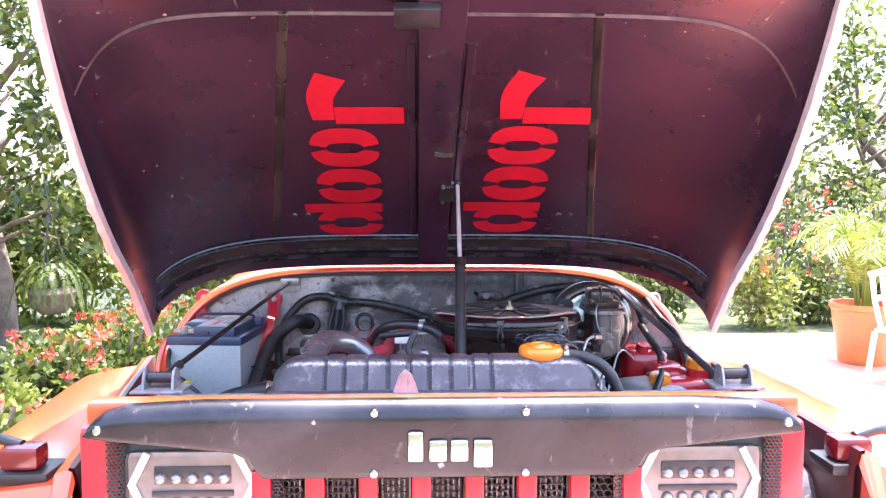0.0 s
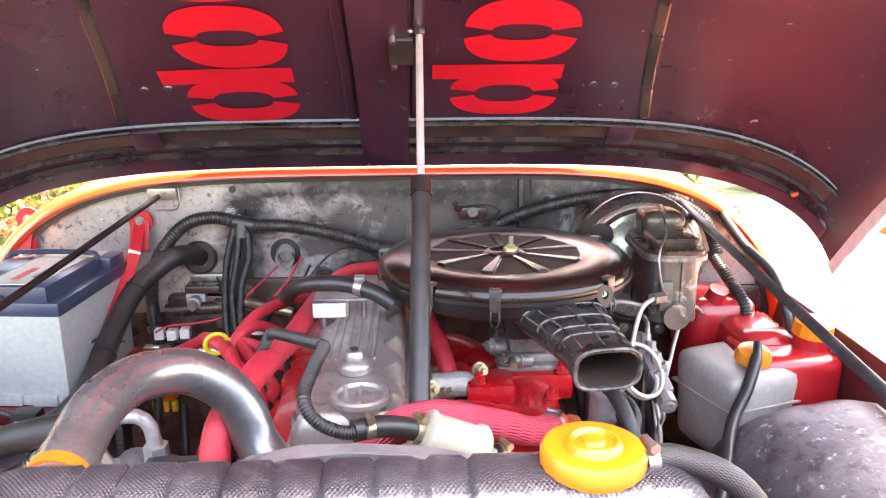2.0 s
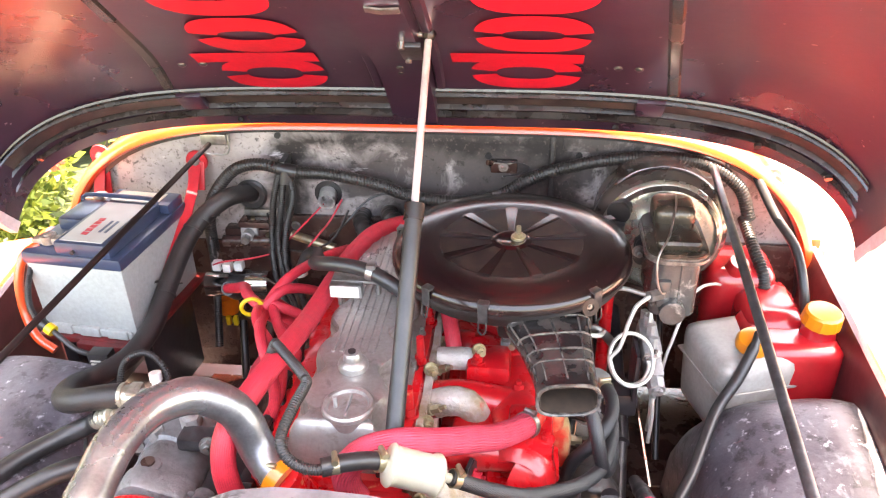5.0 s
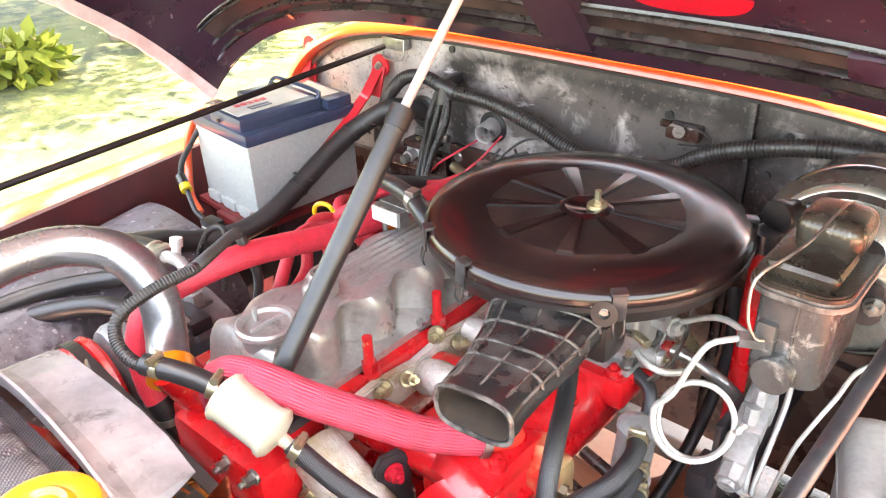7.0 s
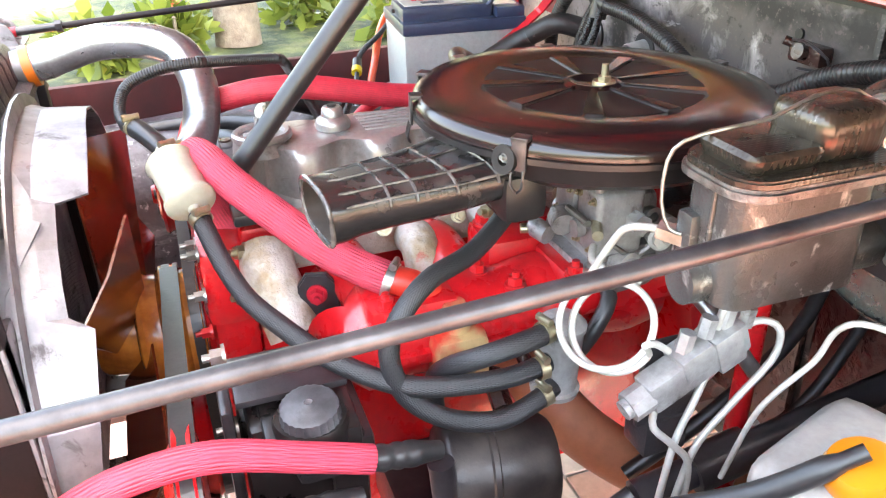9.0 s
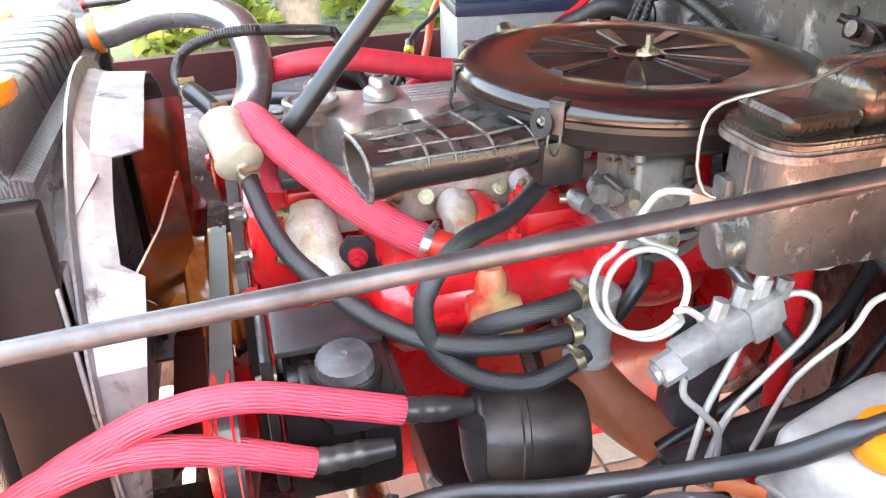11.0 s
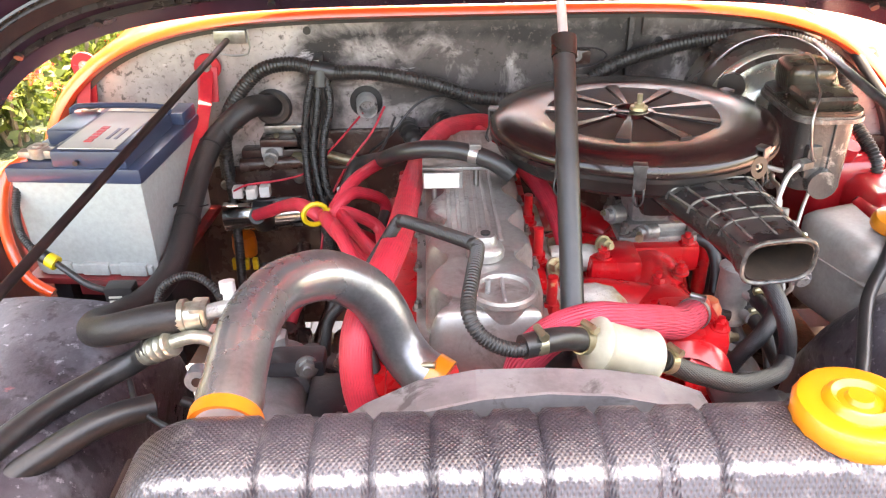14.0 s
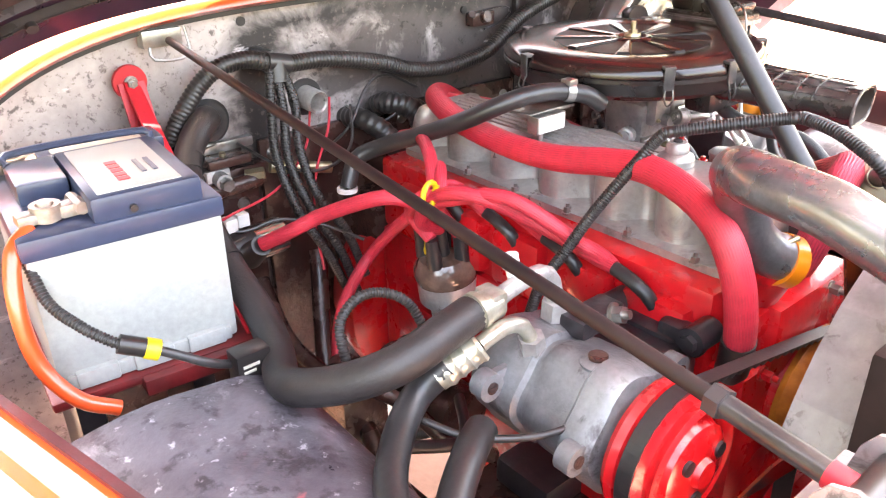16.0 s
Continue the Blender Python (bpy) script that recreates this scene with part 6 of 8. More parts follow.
suction = thing("suction_line", "thick black foam-sleeved air-conditioning line from the bulkhead", "hose")
part("sleeve", tube([(-0.335, 2.42, 1.100), (-0.362, 2.36, 1.118), (-0.395, 2.335, 1.100), (-0.424, 2.296, 1.073), (-0.437, 2.240, 1.040), (-0.444, 2.160, 0.995), (-0.446, 2.090, 0.965), (-0.462, 2.020, 0.950), (-0.490, 1.955, 0.955), (-0.498, 1.905, 0.975), (-0.478, 1.850, 1.000), (-0.440, 1.812, 1.025), (-0.385, 1.808, 1.040), (-0.352, 1.812, 1.043)], 0.0195, sides=20), FOAM, suction)
part("ferrule", join(rod((-0.362, 1.810, 1.042), (-0.322, 1.810, 1.046), 0.0175, 20), lathe([(0.0175, -0.004), (0.0205, -0.003), (0.0205, 0.003), (0.0175, 0.004)], (-0.345, 1.811, 1.044), (1, 0, 0.1), 20), box((-0.336, 1.796, 1.036), (-0.316, 1.826, 1.062), 0.004)), CRIMP, suction)
part("metal_pipe", tube([(-0.325, 1.810, 1.046), (-0.295, 1.808, 1.056), (-0.262, 1.805, 1.060), (-0.245, 1.803, 1.045), (-0.240, 1.800, 1.010)], 0.0095, sides=16), ALLOY, suction)
part("union_nut", rod((-0.240, 1.801, 1.000), (-0.240, 1.800, 1.022), 0.016, 6), ALLOY, suction)
part("service_port", join(rod((-0.290, 1.812, 1.052), (-0.291, 1.818, 1.072), 0.007, 14), rod((-0.291, 1.818, 1.072), (-0.292, 1.821, 1.085), 0.0095, 14)), WHITE_PLASTIC, suction, "white service valve cap")
for q, d in (((-0.424, 2.296, 1.073), (-0.2, -0.7, -0.5)), ((-0.443, 2.165, 0.997), (0, -0.8, -0.45))):
    part("cable_tie", lathe([(0.0195, -0.002), (0.0212, -0.002), (0.0212, 0.002), (0.0195, 0.002)], q, d, 24), LOOM, suction)
part("grommet", lathe([(0.020, 0.0), (0.033, 0.0), (0.035, 0.006), (0.030, 0.010), (0.020, 0.010)], (-0.335, 2.421, 1.098), (0, -1, 0), 30), SMOOTH_RUBBER, suction)
discharge = hose("discharge_line", "black rubber air-conditioning hose with a crimped brass end", [(-0.388, 1.803, 1.005), (-0.418, 1.815, 0.978), (-0.462, 1.790, 0.965), (-0.508, 1.740, 0.960), (-0.545, 1.66, 0.955), (-0.56, 1.55, 0.945)], 0.0155, SMOOTH_RUBBER)
part("ferrule", tube([Vector((-0.400, 1.808, 0.993)).lerp(Vector((-0.358, 1.791, 1.020)), k / 16) for k in range(17)], 0.0168, sides=18, curve=False, profile=lambda f: 1.0 if int(f * 8) % 2 else 0.9), CRIMP, discharge)
part("metal_pipe", tube([(-0.358, 1.792, 1.020), (-0.330, 1.788, 1.030), (-0.305, 1.786, 1.022), (-0.292, 1.784, 0.995)], 0.0085, sides=14), CRIMP, discharge)
part("union_nut", rod((-0.294, 1.784, 1.006), (-0.290, 1.784, 0.988), 0.0145, 6), ALLOY, discharge)
hose("coolant_hose", "black rubber hose low beside the wheel arch", [(-0.385, 1.76, 0.95), (-0.425, 1.735, 0.955), (-0.475, 1.70, 0.945), (-0.535, 1.64, 0.925), (-0.56, 1.54, 0.91)], 0.0165, SMOOTH_RUBBER)
hose("cable", "thin black wire from the compressor clutch", [(-0.425, 1.80, 0.958), (-0.400, 1.755, 0.952), (-0.345, 1.715, 0.950), (-0.29, 1.685, 0.968), (-0.262, 1.672, 0.978)], 0.0038, SMOOTH_RUBBER, category="cable", sides=10)
hose("cable", "thin black wire looping over the black hoses", [(-0.43, 1.92, 0.955), (-0.42, 1.945, 1.0), (-0.38, 1.95, 1.018), (-0.34, 1.93, 1.0), (-0.325, 1.90, 0.94)], 0.0055, LOOM, 0.004, category="cable")

arm = thing("compressor_bracket", "black slotted steel bracket bolted behind the compressor", "bracket")
part("bar", bar_along([(-0.232, 1.912, 0.914), (-0.205, 1.893, 0.916), (-0.170, 1.868, 0.916), (-0.135, 1.830, 0.912), (-0.100, 1.788, 0.906)], 0.030, 0.007), DARK_METAL, arm)
part("washer", lathe([(0, 0.004), (0.013, 0.004), (0.014, 0.0), (0, 0.0)], (-0.172, 1.870, 0.920), sides=20), ZINC, arm)
part("bolt", hex_bolt((-0.172, 1.870, 0.924), (0, 0, 1), 0.0085, 0.012), ZINC, arm)
part("eye", lathe([(0.006, 0.006), (0.013, 0.006), (0.014, 0.0), (0.006, 0.0), (0.006, 0.006)], (-0.218, 1.902, 0.920), sides=20), DARK_METAL, arm)
part("strut_foot", box((-0.128, 1.775, 0.80), (-0.085, 1.815, 0.905), 0.006), DARK_METAL, arm)

# ---- hoses over the engine ----
pa = hose("coolant_hose", "pink-red braided coolant hose across the engine's front", [(0.045, 1.690, 0.985), (0.038, 1.668, 1.035), (0.042, 1.658, 1.080), (0.068, 1.660, 1.110), (0.112, 1.672, 1.117), (0.155, 1.696, 1.098), (0.198, 1.735, 1.070), (0.228, 1.768, 1.045), (0.252, 1.803, 1.025), (0.272, 1.832, 1.013)], 0.0190, PINK, sides=22)
clamp((0.274, 1.834, 1.012), (0.5, 0.8, -0.3), 0.0195, pa, ZINC)
pb = hose("heater_hose", "pink-red braided heater hose along the valve cover", [(0.10, 2.34, 1.06), (0.046, 2.325, 1.090), (-0.02, 2.26, 1.105), (-0.055, 2.180, 1.102), (-0.070, 2.105, 1.098), (-0.080, 2.014, 1.098), (-0.085, 1.937, 1.106), (-0.088, 1.863, 1.122), (-0.094, 1.801, 1.131), (-0.110, 1.735, 1.124), (-0.126, 1.686, 1.104), (-0.128, 1.660, 1.060), (-0.115, 1.655, 1.000), (-0.095, 1.665, 0.950)], 0.0170, RED_SLEEVE, sides=22)
clamp((-0.098, 1.662, 0.958), (0.2, 0.1, -1), 0.0175, pb, ZINC)
part("rubber_end", tube([(-0.110, 1.657, 0.985), (-0.097, 1.664, 0.952), (-0.085, 1.672, 0.925)], 0.0185, sides=18), SMOOTH_RUBBER, pb)
hose("heater_hose", "red sleeved hose end passing under the air cleaner", [(0.03, 2.30, 1.085), (0.075, 2.22, 1.080), (0.115, 2.12, 1.065), (0.14, 2.04, 1.03), (0.15, 2.0, 0.98)], 0.014, RED_SLEEVE)
pcv = hose("breather_hose", "smooth black breather hose from the air cleaner", [(0.062, 1.998, 1.135), (0.035, 2.005, 1.152), (-0.003, 2.022, 1.160), (-0.050, 2.035, 1.160), (-0.085, 2.055, 1.148), (-0.110, 2.100, 1.122), (-0.125, 2.170, 1.090), (-0.145, 2.235, 1.062), (-0.175, 2.265, 1.040), (-0.195, 2.262, 1.000)], 0.0125, SMOOTH_RUBBER)
part("spring_clip", join(lathe([(0.013, -0.006), (0.0145, -0.006), (0.0145, 0.006), (0.013, 0.006), (0.013, -0.006)], (0.012, 2.016, 1.158), (-0.9, 0.35, 0.15), 20), box((0.004, 2.006, 1.168), (0.020, 2.024, 1.176), 0.002)), ZINC, pcv)
part("white_ring", lathe([(0.0125, -0.004), (0.016, -0.003), (0.016, 0.003), (0.0125, 0.004)], (-0.196, 2.262, 0.998), (0, 0, 1), 20), WHITE_PLASTIC, pcv)
vac = hose("vacuum_hose", "thin corrugated black hose over the valve cover", [(0.048, 1.600, 1.142), (0.020, 1.588, 1.146), (-0.006, 1.588, 1.160), (-0.018, 1.602, 1.178), (-0.012, 1.640, 1.193), (-0.006, 1.675, 1.198), (-0.010, 1.692, 1.197), (-0.045, 1.742, 1.186), (-0.078, 1.787, 1.175), (-0.086, 1.798, 1.168), (-0.100, 1.813, 1.140), (-0.132, 1.845, 1.075), (-0.158, 1.860, 1.030), (-0.185, 1.872, 0.990), (-0.196, 1.884, 0.930)], 0.0068, LOOM, 0.0032, depth=0.06)
clamp((0.046, 1.600, 1.143), (1, 0.3, 0), 0.0095, vac)
link = hose("fuel_hose", "short black fuel hose into the filter", [(0.030, 1.594, 1.144), (0.055, 1.606, 1.142), (0.078, 1.622, 1.132), (0.094, 1.632, 1.122)], 0.0115, SMOOTH_RUBBER)
clamp((0.092, 1.631, 1.123), (0.8, 0.5, -0.4), 0.012, link)
filt = thing("fuel_filter", "milky plastic inline fuel filter", "fuel filter")
fa, fb = Vector((0.088, 1.629, 1.124)), Vector((0.180, 1.652, 1.079))
fd = (fb - fa).normalized()
part("body", lathe([(0, 0.0), (0.006, 0.0), (0.007, 0.010), (0.018, 0.013), (0.0255, 0.016), (0.0280, 0.020), (0.0258, 0.024), (0.0250, 0.028), (0.0250, 0.074), (0.0280, 0.078), (0.0280, 0.083), (0.024, 0.087), (0.016, 0.089), (0.007, 0.092), (0.006, 0.108), (0, 0.108)], fa, fd, 36), MILKY, filt)
part("paper_core", lathe([(0, 0.03), (0.020, 0.03), (0.020, 0.07), (0, 0.07)], fa, fd, 24), LABEL_GREY, filt)
fuel = hose("fuel_hose", "braided black fuel hose from the filter to the pump", [(0.178, 1.652, 1.082), (0.205, 1.660, 1.062), (0.235, 1.668, 1.045), (0.275, 1.685, 1.022), (0.312, 1.713, 1.003), (0.348, 1.745, 0.985), (0.376, 1.785, 0.968), (0.395, 1.822, 0.960), (0.408, 1.873, 0.958), (0.410, 1.920, 0.957), (0.402, 1.960, 0.957)], 0.0105, RUBBER)
clamp((0.184, 1.654, 1.078), (0.8, 0.4, -0.5), 0.011, fuel)
clamp((0.408, 1.950, 0.957), (-0.1, 1, 0), 0.011, fuel)
vac2 = hose("vacuum_hose", "braided black hose from the air cleaner down to the pump", [(0.302, 1.972, 1.110), (0.312, 1.950, 1.085), (0.335, 1.905, 1.062), (0.360, 1.850, 1.055), (0.374, 1.815, 1.028), (0.382, 1.800, 0.995), (0.392, 1.812, 0.950), (0.405, 1.850, 0.920), (0.415, 1.900, 0.910), (0.412, 1.940, 0.918), (0.402, 1.968, 0.925)], 0.0105, RUBBER)
clamp((0.408, 1.955, 0.922), (-0.2, 1, 0.2), 0.011, vac2)
h3 = hose("fuel_hose", "short braided black hose at the fuel pump", [(0.398, 1.965, 0.992), (0.408, 1.930, 0.993), (0.405, 1.890, 0.985), (0.380, 1.860, 0.962), (0.350, 1.855, 0.925), (0.335, 1.86, 0.87)], 0.0110, RUBBER)
clamp((0.400, 1.957, 0.993), (0.3, -1, 0), 0.011, h3)
hose("vacuum_hose", "short dark rubber hose on the manifold", [(0.33, 2.06, 1.0), (0.365, 2.05, 0.992), (0.375, 2.03, 0.965), (0.37, 2.01, 0.93)], 0.009, SMOOTH_RUBBER)
pump = thing("fuel_pump", "small cast fuel pump canister with brass clamps", "fuel pump")
part("canister", lathe([(0, -0.055), (0.016, -0.055), (0.026, -0.050), (0.027, -0.044), (0.023, -0.042), (0.023, 0.028), (0.025, 0.031), (0.025, 0.036), (0.018, 0.042), (0.008, 0.044), (0, 0.044)], (0.385, 1.982, 0.955), (0.05, 0.05, 1), 30), ALLOY, pump)
part("outlets", join(*[rod((0.39, 1.975, z), (0.402, 1.948, z), 0.008, 12) for z in (0.992, 0.957, 0.925)]), ALLOY, pump)

# ---- steering pump and alternator side ----
ps = thing("steering_pump", "black power-steering pump with a ribbed black cap", "steering pump")
ps.location = (0.040, -0.002, 0.034)
part("body", box((0.245, 1.655, 0.75), (0.345, 1.775, 0.885), 0.012), BLACK_PLASTIC, ps)
part("reservoir", box((0.262, 1.662, 0.88), (0.340, 1.768, 0.905), 0.010), BLACK_PLASTIC, ps)
part("neck", lathe([(0, 0.012), (0.034, 0.012), (0.036, 0.008), (0.036, -0.03), (0, -0.03)], (0.352, 1.720, 0.908)), BLACK_PLASTIC, ps)
part("side_lug", box((0.335, 1.735, 0.80), (0.356, 1.770, 0.89), 0.004), BLACK_PLASTIC, ps)
part("deck", box((0.30, 1.675, 0.88), (0.372, 1.765, 0.910), 0.006), BLACK_PLASTIC, ps)
part("arm", box((0.22, 1.70, 0.84), (0.36, 1.78, 0.885), 0.01), DARK_METAL, ps)
part("front_plate", box((0.245, 1.640, 0.76), (0.335, 1.652, 0.930), 0.005), DARK_METAL, ps)
part("top_plate", box((0.235, 1.655, 0.916), (0.315, 1.765, 0.924), 0.003), DARK_METAL, ps)
part("hose_guide", tube([(0.400, 1.79, 0.80), (0.425, 1.80, 0.79), (0.435, 1.77, 0.775), (0.42, 1.745, 0.775), (0.40, 1.75, 0.79)], 0.006, sides=8), DARK_METAL, ps)
part("cap", lathe([(0, 0.019), (0.004, 0.021), (0.007, 0.019), (0.023, 0.019), (0.0275, 0.016), (0.0285, 0.0), (0, 0.0)], (0.356, 1.720, 0.920), (0.12, -0.05, 1), 48, lobes=lambda f, r: 1 + (0.02 * math.cos(2 * math.pi * f * 24) if r > 0.025 else 0)), PUMP_GREY, ps)
part("pulley", lathe([(0, 0.02), (0.050, 0.02), (0.060, 0.012), (0.076, 0.008), (0.070, 0.0), (0.076, -0.008), (0.060, -0.012), (0, -0.012)], (0.37, 1.605, 0.865), (0, -1, 0), 44), ENGINE_RED, ps, "red pump pulley")
for y, z in ((1.69, 0.985), (1.675, 0.90), (1.76, 0.90)):
    part("pump_bolt", hex_bolt((0.32, 1.655, z), (0, -1, 0), 0.008, 0.014), ZINC, ps)
for pts, tip in (([(0.4546, 1.760, 0.9396), (0.455, 1.703, 0.961), (0.455, 1.629, 0.986), (0.457, 1.5625, 0.986), (0.462, 1.515, 0.973), (0.470, 1.449, 0.940), (0.49, 1.38, 0.88), (0.50, 1.33, 0.82)], ((0.4546, 1.760, 0.9396), (0.446, 1.806, 0.925))),
                 ([(0.463, 1.674, 0.907), (0.463, 1.601, 0.939), (0.465, 1.535, 0.957), (0.470, 1.477, 0.954), (0.480, 1.42, 0.93), (0.50, 1.36, 0.87)], ((0.463, 1.674, 0.907), (0.459, 1.724, 0.903)))):
    ph = hose("steering_hose", "pink-red braided power-steering hose", pts, 0.0138, PINK, group="steering hoses", sides=20)
    part("crimp", tube([Vector(tip[0]).lerp(Vector(tip[1]), k / 12) for k in range(13)] + [Vector(tip[0]).lerp(Vector(tip[1]), 1.5)], 0.0128, sides=16, curve=False, profile=lambda f: 0.7 if f > 0.8 else (1.0 if int(f * 14) % 3 else 0.9)), SMOOTH_RUBBER, ph)
alt = thing("oil_filter", "black cylindrical housing low beside the engine", "housing")
part("can", lathe([(0, 0), (0.050, 0), (0.058, 0.006), (0.060, 0.012), (0.060, 0.050), (0.0625, 0.052), (0.0625, 0.058), (0.060, 0.060), (0.060, 0.115), (0.050, 0.128), (0, 0.130)], (0.365, 1.850, 0.810), (0.15, 1, -0.05), 40), CAN_GRIME, alt)
part("bracket", join(box((0.33, 1.86, 0.66), (0.41, 1.98, 0.755), 0.012), tube([(0.41, 1.84, 0.87), (0.415, 1.85, 0.80), (0.42, 1.90, 0.755), (0.43, 1.99, 0.74)], 0.014)), DARK_METAL, alt)
part("bolt", hex_bolt((0.41, 1.95, 0.71), (1, 0, 0), 0.012, 0.016), GRIMY, alt)

# ---- brake gear ----
brake = thing("brake_booster", "zinc and black round brake servo with a cast master cylinder", "brake servo")
SERVO = Vector((0.511, 2.238, 1.117))
part("rear_shell", lathe([(0.100, 0.0), (0.116, -0.022), (0.124, -0.030), (0.127, -0.036), (0.127, -0.046), (0.122, -0.052), (0.116, -0.125), (0.05, -0.150), (0, -0.155)], SERVO, (0, -1, 0), 64), GLOSS_BLACK, brake)
part("front_shell", lathe([(0, 0.006), (0.048, 0.006), (0.056, 0.002), (0.062, -0.003), (0.085, -0.004), (0.104, -0.007), (0.111, -0.012), (0.114, -0.020), (0.113, -0.026)], SERVO, (0, -1, 0), 64), SERVO_ZINC, brake, "pale zinc-plated front shell")
part("vacuum_port", join(rod((0.440, 2.250, 1.178), (0.426, 2.216, 1.181), 0.017, 20), lathe([(0, 0.0), (0.021, 0.0), (0.022, -0.004), (0.021, -0.010), (0, -0.010)], (0.426, 2.214, 1.181), (-0.3, -0.9, 0), 22)), BLACK_PLASTIC, brake)


def rounded(x0, x1, y0, y1, r, steps=5):
    """Outline of a rectangle with rounded corners."""
    spots = ((x1 - r, y0 + r, -90), (x1 - r, y1 - r, 0), (x0 + r, y1 - r, 90), (x0 + r, y0 + r, 180))
    return [(x + r * math.cos(radians(d + 90 * k / steps)), y + r * math.sin(radians(d + 90 * k / steps))) for x, y, d in spots for k in range(steps + 1)]


def upright(z):
    return Matrix.Translation((0, 0, z))


cyl = part("master_cylinder", join(plate(rounded(0.470, 0.546, 2.044, 2.186, 0.020), 0.106, upright(1.079), bevel=0.006), box((0.478, 2.035, 1.100), (0.500, 2.06, 1.150), 0.006), rod((0.505, 2.026, 1.094), (0.510, 2.23, 1.096), 0.021, 24, 0.024)), KNURLED_IRON, brake, "grimy cast-iron master cylinder")
part("union_nut", rod((0.49, 2.045, 1.122), (0.465, 2.030, 1.124), 0.010, 6), ZINC, cyl)
part("casting_rib", box((0.512, 2.0405, 1.090), (0.516, 2.046, 1.180), 0.002), KNURLED_IRON, cyl)
part("reservoir_lid", join(plate(rounded(0.459, 0.556, 2.038, 2.196, 0.030), 0.006, upright(1.1915), bevel=0.002), box((0.468, 2.047, 1.190), (0.546, 2.124, 1.215), 0.012, segments=3, taper=0.80), box((0.471, 2.112, 1.190), (0.544, 2.190, 1.241), 0.022, segments=5, taper=0.90)), LID_BRONZE, brake, "stained pressed-metal reservoir lid")
part("lid_rim", plate(rounded(0.456, 0.559, 2.035, 2.199, 0.032), 0.0095, upright(1.1815), bevel=0.003), RIM_METAL, brake, "stamped bright rim under the lid")
part("bail_wire", tube([(0.490, 2.034, 1.130), (0.483, 2.026, 1.134), (0.474, 2.022, 1.155), (0.470, 2.026, 1.190), (0.476, 2.036, 1.208), (0.490, 2.060, 1.219), (0.500, 2.10, 1.227), (0.508, 2.13, 1.243), (0.512, 2.17, 1.244), (0.518, 2.200, 1.215), (0.520, 2.205, 1.17)], 0.0018, sides=8), ZINC, brake)
part("mounting_flange", plate(rounded(-0.050, 0.050, -0.032, 0.032, 0.020), 0.010, Matrix(((1, 0, 0, 0.511), (0, 0, -1, 2.232), (0, 1, 0, 1.100), (0, 0, 0, 1))), bevel=0.003), DARK_METAL, brake)
for dx in (-0.040, 0.040):
    part("flange_nut", hex_bolt((0.511 + dx, 2.222, 1.100), (0, -1, 0), 0.009, 0.012), ZINC, brake)
valve = thing("brake_valve", "bright alloy brake proportioning valve", "brake valve")
va, vb = Vector((0.491, 2.012, 0.961)), Vector((0.480, 2.130, 1.008))
vm = (vb - va).to_track_quat("Y", "Z").to_matrix().to_4x4()
vm.translation = (va + vb) / 2
part("body", join(box((-0.014, -0.058, -0.017), (0.014, 0.058, 0.017), 0.004, vm), box((-0.016, -0.020, -0.004), (0.016, 0.016, 0.024), 0.003, vm), box((-0.016, 0.018, -0.022), (0.016, 0.050, 0.020), 0.003, vm), rod(vm @ Vector((0, -0.078, 0)), vm @ Vector((0, -0.055, 0)), 0.0155, 8), rod(vm @ Vector((0, -0.084, 0)), vm @ Vector((0, -0.076, 0)), 0.010, 14)), ALLOY, valve)
for y, z, up in ((-0.008, 0.022, 1), (0.018, 0.022, 1), (0.040, 0.018, 1), (0.062, 0.002, 1)):
    q = vm @ Vector((0, y, z))
    part("union_nut", rod(q, q + Vector((0, 0.004, 0.020)), 0.0085, 6), ALLOY, valve)
part("valve_bracket", join(box((0.458, 2.03, 0.90), (0.466, 2.10, 1.0), 0.002), box((0.43, 2.04, 0.86), (0.47, 2.09, 0.905), 0.003)), DARK_METAL, valve)
lines = thing("brake_lines", "coiled pale steel brake lines", "brake lines")
coil_n = Vector((0.42, -0.62, 0.55)).normalized()
coil_u = coil_n.cross(Vector((0, 0, 1))).normalized()
coil_v = coil_u.cross(coil_n) * -1
if coil_v.z < 0:
    coil_v = -coil_v
coil_at = Vector((0.4445, 1.9998, 1.0185))
turns = [coil_at + coil_u * 0.043 * math.cos(a) + coil_v * 0.043 * math.sin(a) + coil_n * 0.030 * (0.5 - a / (4 * math.pi)) + coil_u * 0.004 * math.sin(a * 0.5) for a in np.linspace(math.pi * 0.8, math.pi * 3.9, 44)]
if coil_u.x < 0:
    turns = [coil_at - coil_u * 0.043 * math.cos(a) + coil_v * 0.043 * math.sin(a) + coil_n * 0.030 * (0.5 - a / (4 * math.pi)) + coil_u * 0.004 * math.sin(a * 0.5) for a in np.linspace(math.pi * 0.8, math.pi * 3.9, 44)]
part("line", tube([(0.468, 2.032, 1.1245), (0.456, 2.018, 1.1245), (0.443, 2.008, 1.118), (0.432, 1.998, 1.092), (0.421, 1.984, 1.055)] + turns[1:] + [(0.489, 2.012, 1.020), (0.489, 2.022, 1.020), (0.487, 2.040, 1.006)], 0.0036, step=0.006, sides=10), BRAKE_WHITE, lines)
part("line", tube([(0.50, 2.17, 1.06), (0.495, 2.16, 1.045), (0.488, 2.12, 1.05), (0.484, 2.10, 1.035), (0.483, 2.095, 1.015)], 0.0038, step=0.006, sides=10), BRAKE_WHITE, lines)
